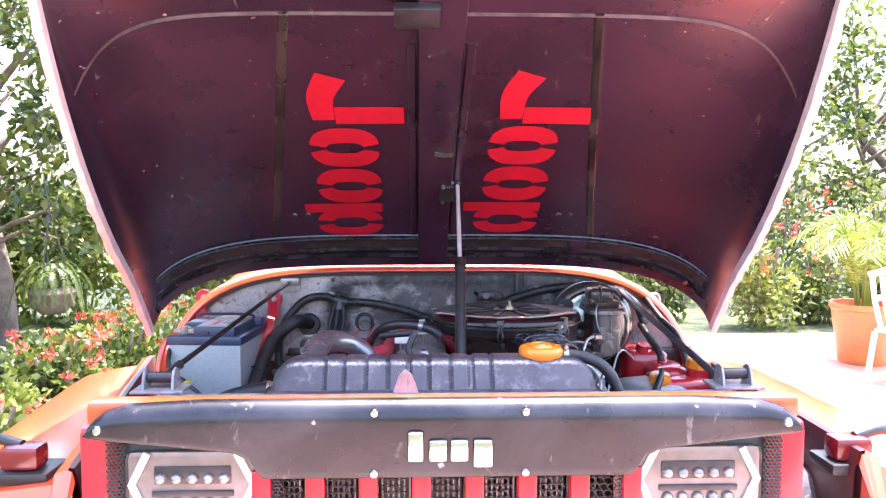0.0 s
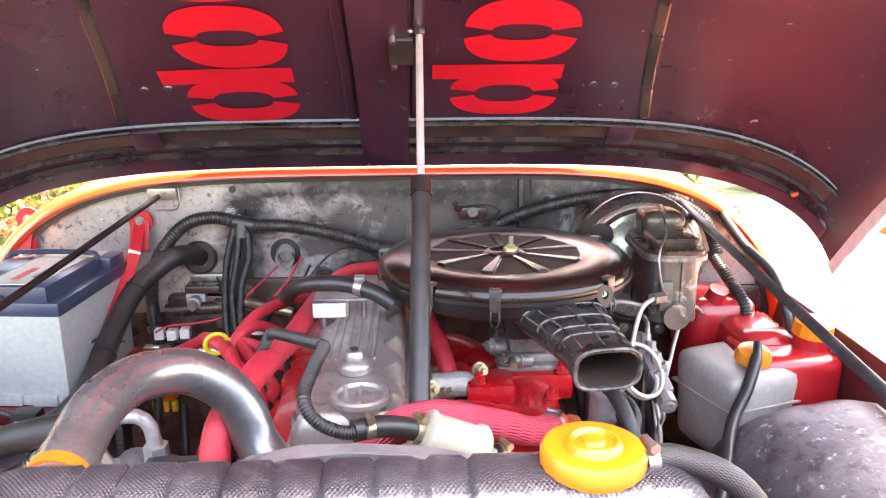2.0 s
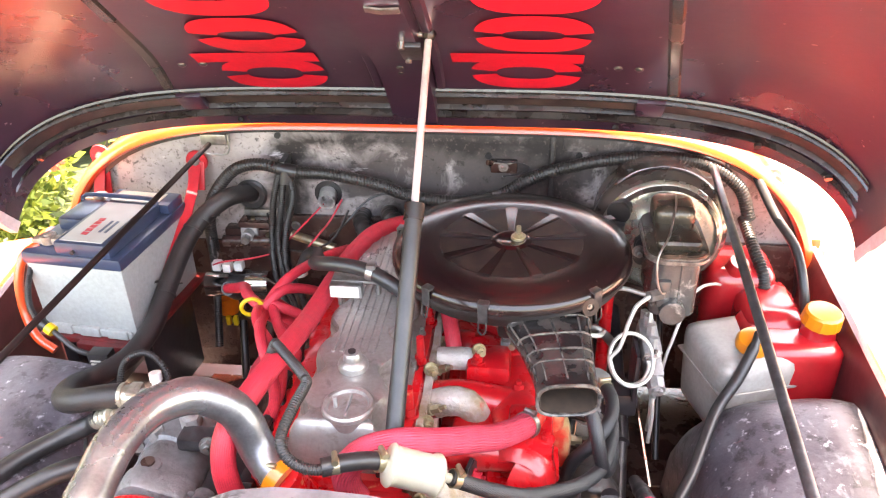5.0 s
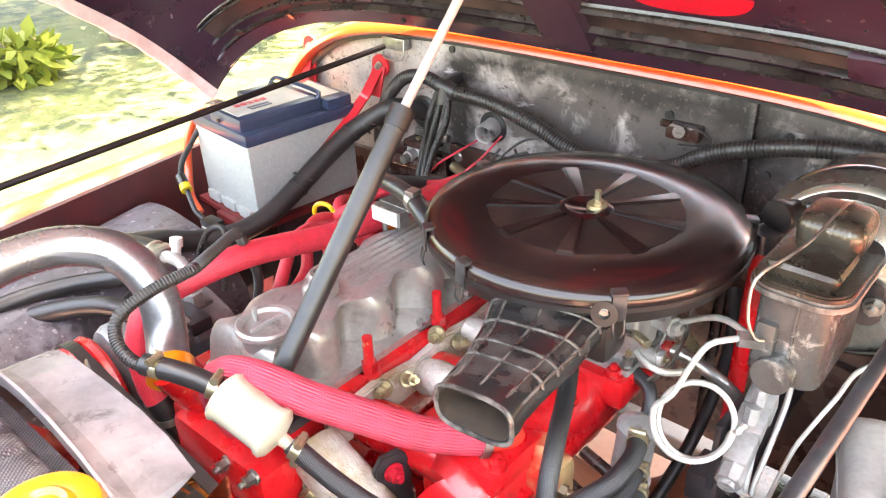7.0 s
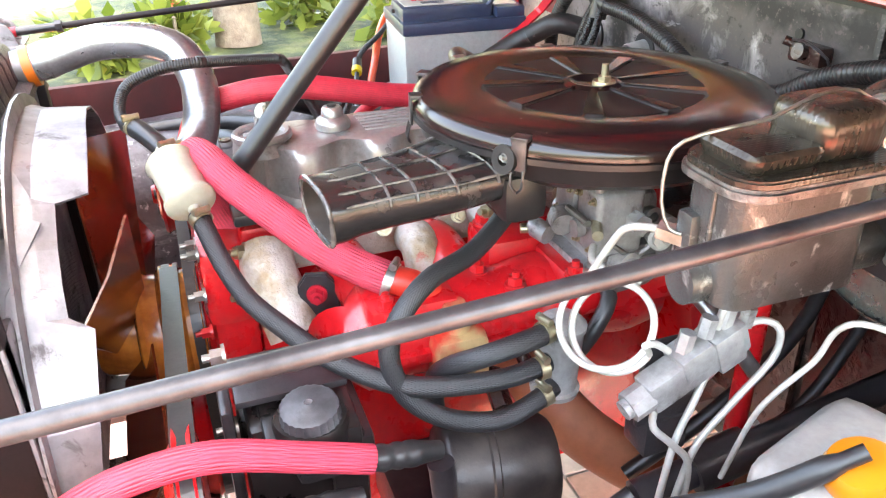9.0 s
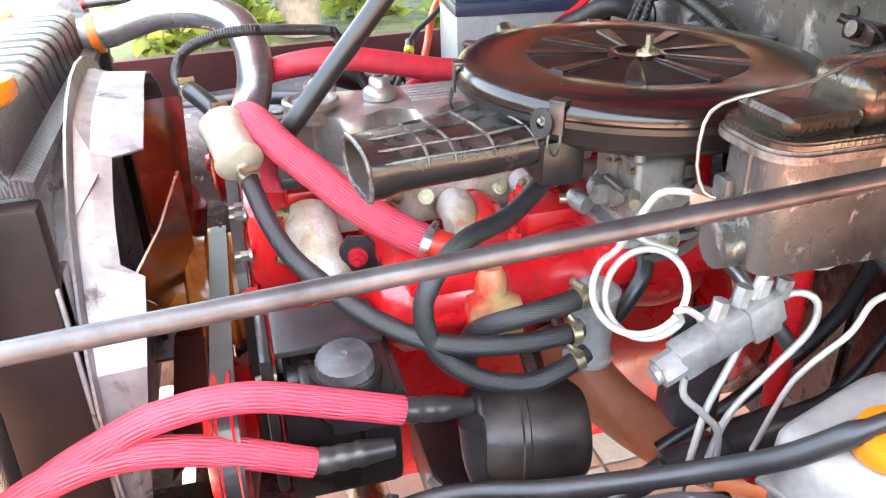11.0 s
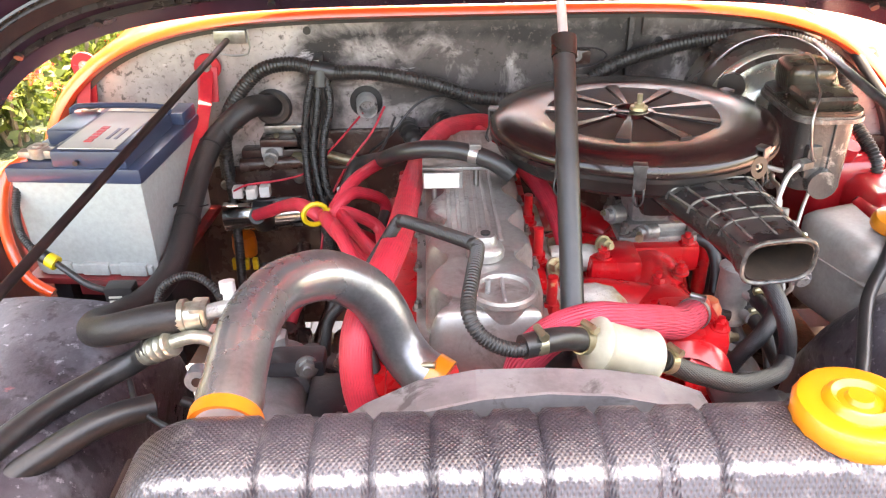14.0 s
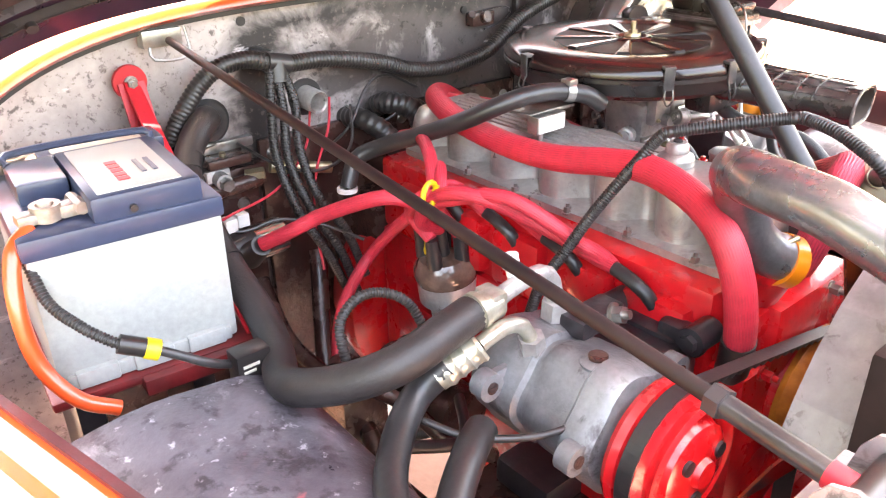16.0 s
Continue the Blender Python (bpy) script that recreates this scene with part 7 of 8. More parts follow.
part("line", tube([(0.482, 2.125, 1.010), (0.487, 2.145, 1.015), (0.495, 2.160, 1.005), (0.498, 2.155, 0.975), (0.500, 2.115, 0.935), (0.500, 2.078, 0.890), (0.500, 2.06, 0.82)], 0.0038, step=0.006, sides=10), BRAKE_WHITE, lines)
part("line", tube([(0.487, 2.090, 0.975), (0.492, 2.075, 0.945), (0.497, 2.055, 0.905), (0.500, 2.045, 0.86), (0.498, 2.04, 0.80)], 0.0038, step=0.006, sides=10), BRAKE_WHITE, lines)
part("line", tube([(0.490, 2.030, 0.945), (0.495, 2.028, 0.925), (0.500, 2.050, 0.90), (0.502, 2.070, 0.87), (0.500, 2.072, 0.80)], 0.0038, step=0.006, sides=10), BRAKE_WHITE, lines)
part("line", tube([(0.630, 2.375, 1.100), (0.626, 2.350, 1.070), (0.632, 2.335, 1.040), (0.655, 2.325, 1.012), (0.6620, 2.308, 0.994), (0.645, 2.270, 1.005), (0.615, 2.220, 1.036), (0.582, 2.170, 1.060), (0.562, 2.155, 1.048), (0.550, 2.150, 1.008), (0.535, 2.130, 0.968), (0.524, 2.118, 0.930), (0.512, 2.105, 0.85)], 0.0030, step=0.006, sides=10), BRAKE_WHITE, lines)
part("line", tube([(0.365, 2.115, 1.055), (0.40, 2.10, 1.085), (0.43, 2.09, 1.10), (0.47, 2.08, 1.095)], 0.004, step=0.006, sides=10), BRAKE_WHITE, lines)

pedal_plate = thing("floor_bracket", "rust-brown pressed bracket below the brake servo", "bracket")
part("plate", plate([(-0.075, 0.0), (0.070, -0.010), (0.082, 0.050), (0.060, 0.120), (0.0, 0.132), (-0.060, 0.110)], 0.006, Matrix.Translation((0.555, 2.385, 0.880)) @ pose(0, 0, 0, 82, 0, 6), bevel=0.002), GRIMY, pedal_plate)
part("lip", bar_along([(0.490, 2.378, 0.905), (0.555, 2.370, 0.898), (0.625, 2.376, 0.902)], 0.020, 0.004), GRIMY, pedal_plate)
for x, z in ((0.520, 0.945), (0.595, 0.940), (0.555, 0.985)):
    part("bolt", hex_bolt((x, 2.374, z), (0, -1, 0), 0.008, 0.010), ZINC, pedal_plate)

column = thing("steering_shaft", "red-painted upright shaft behind the brake lines", "steering shaft")
part("shaft", rod((0.420, 2.205, 1.145), (0.4195, 2.200, 0.70), 0.0125, 20), ENGINE_RED, column)
part("collar", rod((0.420, 2.205, 1.140), (0.420, 2.205, 1.165), 0.0185, 20), DARK_METAL, column)

# ---- things round the engine bay ----
BT = Matrix.Translation((-0.561, 2.217, 0.013)) @ pose(0, 0, 0, 0, 0, -5.5)
battery = thing("battery", "grey car battery with a dark blue lid on a red tray", "battery")
part("case", box((-0.100, -0.122, 0.928), (0.100, 0.122, 1.084), 0.006, BT, taper=0.99), BATTERY_GREY, battery)
part("foot_rail", box((-0.090, -0.126, 0.928), (0.090, -0.112, 0.945), 0.003, BT), BATTERY_GREY, battery)
for x in (-0.06, 0.0, 0.06):
    part("foot_lug", box((x - 0.022, -0.130, 0.928), (x + 0.022, -0.116, 0.948), 0.003, BT), BATTERY_GREY, battery)
top_lid = part("lid", box((-0.103, -0.125, 1.082), (0.103, 0.125, 1.106), 0.005, BT), BATTERY_BLUE, battery, "dark blue stepped lid")
part("raised_block", box((-0.030, -0.121, 1.104), (0.084, 0.06, 1.132), 0.006, BT), BATTERY_BLUE, top_lid)
part("raised_block", box((-0.084, -0.03, 1.104), (-0.031, 0.06, 1.130), 0.006, BT), BATTERY_BLUE, top_lid)
part("raised_block", box((-0.045, 0.064, 1.104), (0.10, 0.122, 1.126), 0.005, BT), BATTERY_BLUE, top_lid)
part("label", box((-0.020, -0.112, 1.131), (0.066, 0.045, 1.1335), 0.001, BT), LABEL_GREY, top_lid)
part("label", box((-0.03, 0.068, 1.125), (0.075, 0.112, 1.1275), 0.001, BT), LABEL_GREY, top_lid)
for k in range(5):
    part("label_print", box((0.008, -0.088 + 0.014 * k, 1.1333), (0.020, -0.078 + 0.014 * k, 1.1345), 0, BT), PRINT_RED, top_lid)
for k in range(2):
    part("label_print", box((0.036 + 0.012 * k, -0.075, 1.1333), (0.041 + 0.012 * k, -0.03, 1.1345), 0, BT), BATTERY_BLUE, top_lid)
part("handle", tube([BT @ Vector(v) for v in ((-0.080, 0.050, 1.128), (-0.078, 0.062, 1.137), (0.0, 0.064, 1.139), (0.076, 0.062, 1.137), (0.080, 0.050, 1.128))], 0.0045, sides=8), BATTERY_BLUE, top_lid)
part("vent", rod(BT @ Vector((0.01, -0.122, 1.115)), BT @ Vector((0.01, -0.127, 1.115)), 0.004, 12), SMOOTH_RUBBER, top_lid)
for x, y in ((-0.066, -0.085), (-0.070, 0.092)):
    q = BT @ Vector((x, y, 1.106))
    part("terminal", rod(q, q + Vector((0, 0, 0.022)), 0.009, 16, 0.008), LEAD, battery)
    part("terminal_clamp", join(lathe([(0.009, 0.0), (0.015, 0.0), (0.015, 0.016), (0.009, 0.016), (0.009, 0.0)], q + Vector((0, 0, 0.003)), sides=20), box((q.x + 0.010, q.y - 0.012, q.z + 0.002), (q.x + 0.042, q.y + 0.008, q.z + 0.016), 0.004), rod(q + Vector((0.030, -0.020, 0.012)), q + Vector((0.030, 0.018, 0.012)), 0.007, 8), box((q.x - 0.030, q.y - 0.010, q.z + 0.002), (q.x - 0.008, q.y + 0.010, q.z + 0.014), 0.004)), LEAD, battery)
tray = thing("battery_tray", "red steel battery tray on the inner wing", "tray")
part("plate", box((-0.112, -0.138, 0.915), (0.112, 0.135, 0.927), 0.004, BT), TRAY_RED, tray)
part("leg", join(box((-0.09, -0.11, 0.70), (-0.06, 0.11, 0.916), 0.006, BT), box((0.05, -0.06, 0.70), (0.08, 0.11, 0.916), 0.006, BT)), DARK_METAL, tray)
part("front_flange", box((-0.02, -0.150, 0.905), (0.10, -0.128, 0.925), 0.003, BT), TRAY_RED, tray)
for pts in ([(-0.440, 2.403, 1.178), (-0.440, 2.36, 1.132), (-0.442, 2.30, 1.085), (-0.449, 2.20, 1.02), (-0.456, 2.08, 0.94)], [(-0.655, 2.405, 1.185), (-0.668, 2.385, 1.10), (-0.680, 2.36, 1.03), (-0.69, 2.34, 0.94)]):
    strap = thing("hold_down_strap", "red flat steel strap bolted to the bulkhead", "strap", group="battery straps")
    a, b = Vector(pts[0]), Vector(pts[1])
    part("strap", bar_along(pts, 0.022, 0.004, up=(0.2, -0.6, 0.8)), STRAP_RED, strap)
    part("eye", lathe([(0, 0.004), (0.023, 0.004), (0.024, 0.0), (0, 0.0)], a + Vector((0, 0.004, 0)), (0, -1, 0), 28), STRAP_RED, strap)
    part("tongue", bar_along([a + Vector((0, -0.001, 0)), b + Vector((0, 0.02, -0.01))], 0.036, 0.004, up=(0, -1, 0)), STRAP_RED, strap)
    part("bolt", hex_bolt(a + Vector((0, -0.001, 0)), (0, -1, 0), 0.007, 0.008), ZINC, strap)
hose("battery_cable", "orange-red battery cable curving down", [(-0.655, 2.135, 1.118), (-0.678, 2.115, 1.105), (-0.690, 2.095, 1.06), (-0.688, 2.080, 1.00), (-0.665, 2.062, 0.955), (-0.63, 2.055, 0.93)], 0.0085, BODY_RED_LIT, category="cable")
hose("battery_cable", "thin grey-black wire with a yellow connector", [(-0.668, 2.125, 1.10), (-0.665, 2.085, 1.06), (-0.648, 2.050, 1.040), (-0.628, 2.030, 1.024), (-0.610, 2.021, 1.014)], 0.0055, LOOM, 0.004, category="cable")
plug = thing("connector", "black and yellow wire connector beside the battery", "connector")
part("body", rod((-0.624, 2.026, 1.022), (-0.602, 2.019, 1.011), 0.010, 10), BLACK_PLASTIC, plug)
part("yellow_end", rod((-0.602, 2.019, 1.011), (-0.590, 2.015, 1.005), 0.011, 12), YELLOW, plug)
hose("cable", "black wire from the connector to the relay", [(-0.591, 2.016, 1.005), (-0.570, 2.008, 0.992), (-0.545, 2.002, 0.975), (-0.515, 2.012, 0.955)], 0.005, SMOOTH_RUBBER, category="cable")
relay = thing("relay", "small black relay cube beside the battery tray", "relay")
part("case", box((-0.522, 1.990, 0.932), (-0.482, 2.017, 0.975), 0.003, None), BLACK_PLASTIC, relay)
part("print", join(box((-0.516, 1.9885, 0.960), (-0.497, 1.9905, 0.963), 0), box((-0.516, 1.9885, 0.953), (-0.502, 1.9905, 0.956), 0)), LABEL_GREY, relay)

# ignition: distributor, coil, leads
dist = thing("distributor", "clear-brown distributor cap with black lead boots", "distributor")
part("body", join(lathe([(0, -0.10), (0.030, -0.10), (0.032, -0.05), (0.045, -0.045), (0.045, -0.01), (0, -0.01)], (-0.140, 2.10, 0.905), (-0.15, 0, 1), 30)), ALLOY, dist)
part("cap", lathe([(0.046, -0.01), (0.048, 0.0), (0.046, 0.012), (0.036, 0.026), (0, 0.030)], (-0.140, 2.10, 0.905), (-0.15, 0, 1), 30), CAP_BROWN, dist)
towers = []
for k in range(5):
    a = 2 * math.pi * k / 4 + 0.5
    o = Vector((0.030 * math.cos(a), 0.030 * math.sin(a), 0.0)) if k < 4 else Vector((0, 0, 0.004))
    base = Vector((-0.145, 2.10, 0.925)) + o
    towers.append(base + Vector((-0.006, 0, 0.045)))
    part("boot", rod(base, towers[-1], 0.0115, 14, 0.0095), SMOOTH_RUBBER, dist)
leads = thing("ignition_leads", "bundle of red sleeved ignition leads", "ignition leads")
Vector((-0.205, 2.055, 1.040))
for k, pts in enumerate((
        [towers[0], (-0.190, 2.085, 1.02), (-0.200, 2.030, 1.062), (-0.180, 1.975, 1.066), (-0.135, 1.930, 1.035), (-0.120, 1.875, 1.018), (-0.122, 1.815, 1.012)],
        [towers[1], (-0.175, 2.110, 1.01), (-0.185, 2.065, 1.055), (-0.150, 1.990, 1.050), (-0.118, 1.965, 1.022), (-0.121, 1.925, 1.012)],
        [towers[2], (-0.185, 2.12, 1.00), (-0.21, 2.07, 1.045), (-0.175, 2.05, 1.060), (-0.13, 2.06, 1.030), (-0.122, 2.035, 1.012)],
        [towers[3], (-0.165, 2.08, 1.01), (-0.195, 2.045, 1.050), (-0.165, 2.08, 1.075), (-0.125, 2.14, 1.035), (-0.122, 2.145, 1.012)],
        [towers[4], (-0.190, 2.09, 1.00), (-0.205, 2.07, 1.035), (-0.245, 2.100, 1.048), (-0.285, 2.185, 1.008), (-0.318, 2.215, 0.985), (-0.352, 2.250, 0.960)],
        [(-0.185, 2.075, 1.030), (-0.178, 2.14, 0.985), (-0.190, 2.22, 0.90), (-0.255, 2.20, 0.85), (-0.295, 2.165, 0.80), (-0.31, 2.14, 0.70), (-0.31, 2.12, 0.62)],
        [(-0.20, 2.05, 1.05), (-0.165, 2.10, 1.085), (-0.12, 2.18, 1.085), (-0.09, 2.26, 1.06)])):
    part("lead", tube(pts, 0.0092 if k != 4 else 0.0105, step=0.008, sides=12), RED_SLEEVE, leads)
part("lead", tube([(-0.196, 2.048, 1.046), (-0.17, 1.95, 1.073), (-0.128, 1.87, 1.030), (-0.118, 1.835, 1.018), (-0.120, 1.816, 1.010)], 0.0095, step=0.008, sides=12), RED_SLEEVE, leads)
dip = thing("dipstick", "yellow dipstick loop above the leads", "dipstick")
part("loop", tube([Vector((-0.216, 2.040, 1.062)) + Vector((0.004 * math.sin(a), 0.016 * math.sin(a) * 0.4, 0.016 * math.cos(a))) + Vector((0.012 * math.sin(a), 0, 0)) for a in np.linspace(0, 2 * math.pi, 20)], 0.0038, sides=8, step=0.006), YELLOW, dip)
part("stem", tube([(-0.205, 2.045, 1.062), (-0.190, 2.05, 1.066), (-0.175, 2.07, 1.05), (-0.170, 2.10, 0.98), (-0.150, 2.15, 0.85)], 0.003, sides=8), YELLOW, dip)
coil = thing("ignition_coil", "chrome ignition coil with a black boot on the bulkhead", "ignition coil")
part("can", rod((-0.425, 2.320, 0.925), (-0.285, 2.320, 0.932), 0.028, 30), CHROME, coil)
part("tower", join(rod((-0.352, 2.295, 0.925), (-0.352, 2.252, 0.958), 0.020, 18, 0.015), lathe([(0.0282, -0.018), (0.031, -0.018), (0.031, 0.018), (0.0282, 0.018)], (-0.352, 2.320, 0.928), (1, 0, 0.05), 30)), SMOOTH_RUBBER, coil)
for x, y in ((-0.395, 2.315), (-0.370, 2.310), (-0.3475, 2.3175)):
    part("terminal", box((x - 0.009, y - 0.010, 0.966), (x + 0.009, y + 0.010, 0.986), 0.002), WHITE_PLASTIC, coil)
part("thin_wire", tube([(-0.400, 2.305, 0.982), (-0.370, 2.290, 1.000), (-0.320, 2.310, 0.998), (-0.270, 2.330, 1.005), (-0.220, 2.335, 1.050), (-0.170, 2.395, 1.09)], 0.002, sides=6), RED_SLEEVE, coil)
orange_relay = thing("flasher_unit", "orange plastic unit with yellow terminals low by the coil", "electrical unit")
part("case", lathe([(0, 0.0), (0.022, 0.0), (0.024, 0.02), (0.022, 0.042), (0, 0.045)], (-0.415, 2.375, 0.815), sides=20), ORANGE, orange_relay)
for x in (-0.432, -0.410, -0.393):
    part("terminal", box((x - 0.005, 2.345, 0.795), (x + 0.005, 2.357, 0.818), 0.002), YELLOW, orange_relay)
heat = thing("heater_pipes", "dark heater pipes and brackets on the bulkhead", "pipes")
part("box", join(box((-0.40, 2.39, 0.99), (-0.26, 2.422, 1.025), 0.006), box((-0.36, 2.375, 1.035), (-0.29, 2.42, 1.050), 0.004), rod((-0.40, 2.38, 1.0), (-0.28, 2.38, 1.005), 0.013, 16)), GRIMY, heat)
part("bright_plate", box((-0.355, 2.405, 1.050), (-0.270, 2.4185, 1.066), 0.003), ZINC, heat)
part("union", join(rod((-0.30, 2.385, 1.012), (-0.275, 2.37, 1.015), 0.010, 6), rod((-0.25, 2.40, 1.01), (-0.15, 2.38, 0.99), 0.010, 12)), BRASS, heat)
stub = thing("bulkhead_stub", "bare metal pipe stub through the bulkhead", "pipe stub")
part("pipe", lathe([(0.014, 0.0), (0.019, 0.0), (0.019, 0.036), (0.0175, 0.039), (0.015, 0.036), (0.014, 0.0)], (-0.164, 2.421, 1.104), (0.1, -1, -0.1), 28), ALLOY, stub)
part("collar", lathe([(0.019, 0.0), (0.030, 0.0), (0.030, 0.004), (0.019, 0.004)], (-0.164, 2.421, 1.104), (0, -1, 0), 28), SMOOTH_RUBBER, stub)

# wiring looms on the bulkhead
loom = thing("wiring_loom", "black corrugated wiring loom along the bulkhead", "wiring loom")
part("main_run", tube([(-0.425, 2.375, 0.98), (-0.420, 2.372, 1.06), (-0.398, 2.370, 1.118), (-0.345, 2.370, 1.176), (-0.286, 2.370, 1.190), (-0.226, 2.372, 1.174), (-0.14, 2.376, 1.168), (-0.042, 2.376, 1.147), (0.025, 2.374, 1.125), (0.108, 2.372, 1.117), (0.20, 2.376, 1.130), (0.26, 2.380, 1.164), (0.314, 2.384, 1.186), (0.413, 2.386, 1.210), (0.523, 2.386, 1.218), (0.605, 2.380, 1.208), (0.672, 2.374, 1.165), (0.70, 2.365, 1.10)], 0.0125, rings=0.0060, depth=0.05, sides=14), LOOM, loom)
for k, pts in enumerate(([(-0.250, 2.365, 1.170), (-0.262, 2.350, 1.12), (-0.270, 2.335, 1.05), (-0.262, 2.300, 0.97), (-0.235, 2.270, 0.90), (-0.21, 2.25, 0.82)], [(-0.240, 2.365, 1.170), (-0.245, 2.345, 1.11), (-0.255, 2.325, 1.04), (-0.240, 2.290, 0.96), (-0.215, 2.265, 0.90), (-0.20, 2.24, 0.82)], [(-0.228, 2.368, 1.170), (-0.222, 2.350, 1.12), (-0.236, 2.325, 1.06), (-0.232, 2.290, 0.99), (-0.200, 2.270, 0.93), (-0.18, 2.25, 0.85)])):
    part("branch", tube(pts, 0.0070, rings=0.0038, depth=0.07, sides=10), LOOM, loom)
part("tee", join(rod((-0.252, 2.372, 1.181), (-0.215, 2.374, 1.172), 0.0155, 16), rod((-0.236, 2.372, 1.177), (-0.238, 2.366, 1.150), 0.0155, 16)), SMOOTH_RUBBER, loom)
part("loom_clip", box((-0.250, 2.37, 1.176), (-0.236, 2.42, 1.196), 0.003), DARK_METAL, loom)
part("branch", tube([(-0.425, 2.37, 1.02), (-0.41, 2.33, 0.95), (-0.405, 2.30, 0.88), (-0.40, 2.26, 0.80)], 0.0085, rings=0.0050, depth=0.06, sides=10), LOOM, loom)
switch = thing("bulkhead_switch", "small metal vacuum fitting with wires on the bulkhead", "fitting")
part("base", join(box((0.185, 2.398, 1.170), (0.240, 2.421, 1.195), 0.005), rod((0.212, 2.40, 1.185), (0.212, 2.388, 1.188), 0.010, 16), rod((0.190, 2.405, 1.19), (0.180, 2.395, 1.195), 0.006, 10)), GRIMY, switch)
part("wire", tube([(0.20, 2.39, 1.20), (0.24, 2.375, 1.205), (0.265, 2.385, 1.19), (0.25, 2.40, 1.17), (0.21, 2.395, 1.165)], 0.0018, sides=6), DARK_METAL, switch)
hose("cable", "thin black wires across the bulkhead behind the engine", [(-0.10, 2.40, 1.08), (-0.05, 2.37, 1.05), (0.0, 2.36, 1.075), (0.05, 2.38, 1.06), (0.07, 2.36, 1.02)], 0.0028, SMOOTH_RUBBER, category="cable")
hose("heater_hose", "dark ribbed heater hose behind the engine", [(-0.09, 2.42, 1.055), (-0.085, 2.37, 1.06), (-0.06, 2.33, 1.03), (-0.055, 2.31, 0.97), (-0.07, 2.30, 0.90)], 0.017, SMOOTH_RUBBER, 0.012, depth=0.04)
hose("heater_hose", "dark ribbed heater hose beside the first", [(-0.03, 2.42, 1.060), (-0.025, 2.38, 1.075), (0.005, 2.345, 1.06), (0.01, 2.33, 1.0)], 0.018, SMOOTH_RUBBER, 0.009, depth=0.05)
for x, z in ((0.700, 1.190), (0.745, 1.172)):
    ob = thing("bulkhead_bolt", "large flanged nut on the bulkhead", "nut", group="bulkhead nuts")
    part("nut", join(lathe([(0, 0.008), (0.016, 0.008), (0.021, 0.004), (0.021, 0.0), (0, 0.0)], (x, 2.421, z), (0, -1, 0), 24), rod((x, 2.414, z), (x, 2.394, z), 0.011, 6)), ZINC, ob)
hose("speed_cable", "black cable dropping from the bulkhead to the wing", [(0.704, 2.39, 1.186), (0.735, 2.33, 1.13), (0.765, 2.27, 1.09), (0.778, 2.22, 1.03), (0.785, 2.20, 0.96)], 0.009, SMOOTH_RUBBER, category="cable")
hose("speed_cable", "second black cable beside the servo", [(0.690, 2.37, 1.10), (0.700, 2.31, 1.07), (0.715, 2.26, 1.03), (0.72, 2.24, 0.96)], 0.011, LOOM, 0.006, category="cable")

# bottles
red_tank = thing("expansion_tank", "bright red plastic expansion tank with a yellow cap", "tank")
part("bottle", box((0.655, 2.075, 0.86), (0.822, 2.215, 0.995), 0.025, segments=3), TANK_RED, red_tank)
part("rear_chamber", box((0.612, 2.250, 0.80), (0.745, 2.392, 1.042), 0.035, segments=3), TANK_RED, red_tank)
part("shoulder", box((0.665, 2.14, 0.88), (0.775, 2.30, 1.014), 0.04, segments=3), TANK_RED, red_tank)
part("neck", lathe([(0, 0.02), (0.03, 0.02), (0.032, -0.02), (0, -0.02)], (0.785, 2.135, 1.0)), TANK_RED, red_tank)
part("cap", lathe([(0, 0.026), (0.028, 0.026), (0.032, 0.022), (0.034, 0.0), (0, 0.0)], (0.785, 2.135, 1.018), (0.05, -0.1, 1), 40, lobes=lambda f, r: 1 + (0.025 * math.cos(2 * math.pi * f * 24) if r > 0.031 else 0)), AMBER, red_tank)
part("neck_plug", rod((0.664, 2.278, 1.03), (0.669, 2.268, 1.058), 0.022, 20, 0.018), TANK_RED, red_tank)
wash = thing("washer_bottle", "grey plastic washer bottle with an orange cap", "bottle")
WB = Matrix.Translation((0.657, 2.124, -0.018)) @ pose(0, 0, 0, 0, 0, 18)
part("bottle", join(box((-0.078, -0.075, 0.83), (0.075, 0.085, 1.000), 0.028, WB, segments=3, taper=0.9), lathe([(0, 0.02), (0.022, 0.02), (0.024, -0.02), (0, -0.02)], (0.665, 2.098, 0.982))), TANK_GREY, wash)
part("cap", lathe([(0, 0.020), (0.012, 0.022), (0.026, 0.018), (0.030, 0.010), (0.030, 0.0), (0, 0.0)], (0.665, 2.096, 0.990), (0.0, -0.25, 1), 30), AMBER, wash)
part("seam", box((-0.0775, -0.0745, 0.935), (0.0745, 0.0845, 0.940), 0.002, WB), TANK_GREY, wash)
hose("washer_tube", "black rubber tube from the washer bottle's cap", [(0.668, 2.088, 1.022), (0.657, 2.065, 1.004), (0.630, 2.03, 0.965), (0.590, 1.985, 0.926), (0.540, 1.88, 0.888), (0.490, 1.79, 0.858), (0.47, 1.70, 0.82)], 0.0100, SMOOTH_RUBBER, profile=lambda f: 0.7 if f < 0.06 else 1.0)
spill = hose("overflow_hose", "black overflow hose from the radiator neck", [(0.262, 1.420, 1.204), (0.290, 1.428, 1.203), (0.330, 1.422, 1.192), (0.357, 1.418, 1.168), (0.372, 1.416, 1.135), (0.384, 1.413, 1.098), (0.390, 1.406, 1.00), (0.387, 1.40, 0.80)], 0.0108, RUBBER)
clamp((0.272, 1.4225, 1.2042), (1, 0.2, 0), 0.0112, spill, ZINC)

# chassis and the dark underside
RAILS = (-0.36, 0.42)
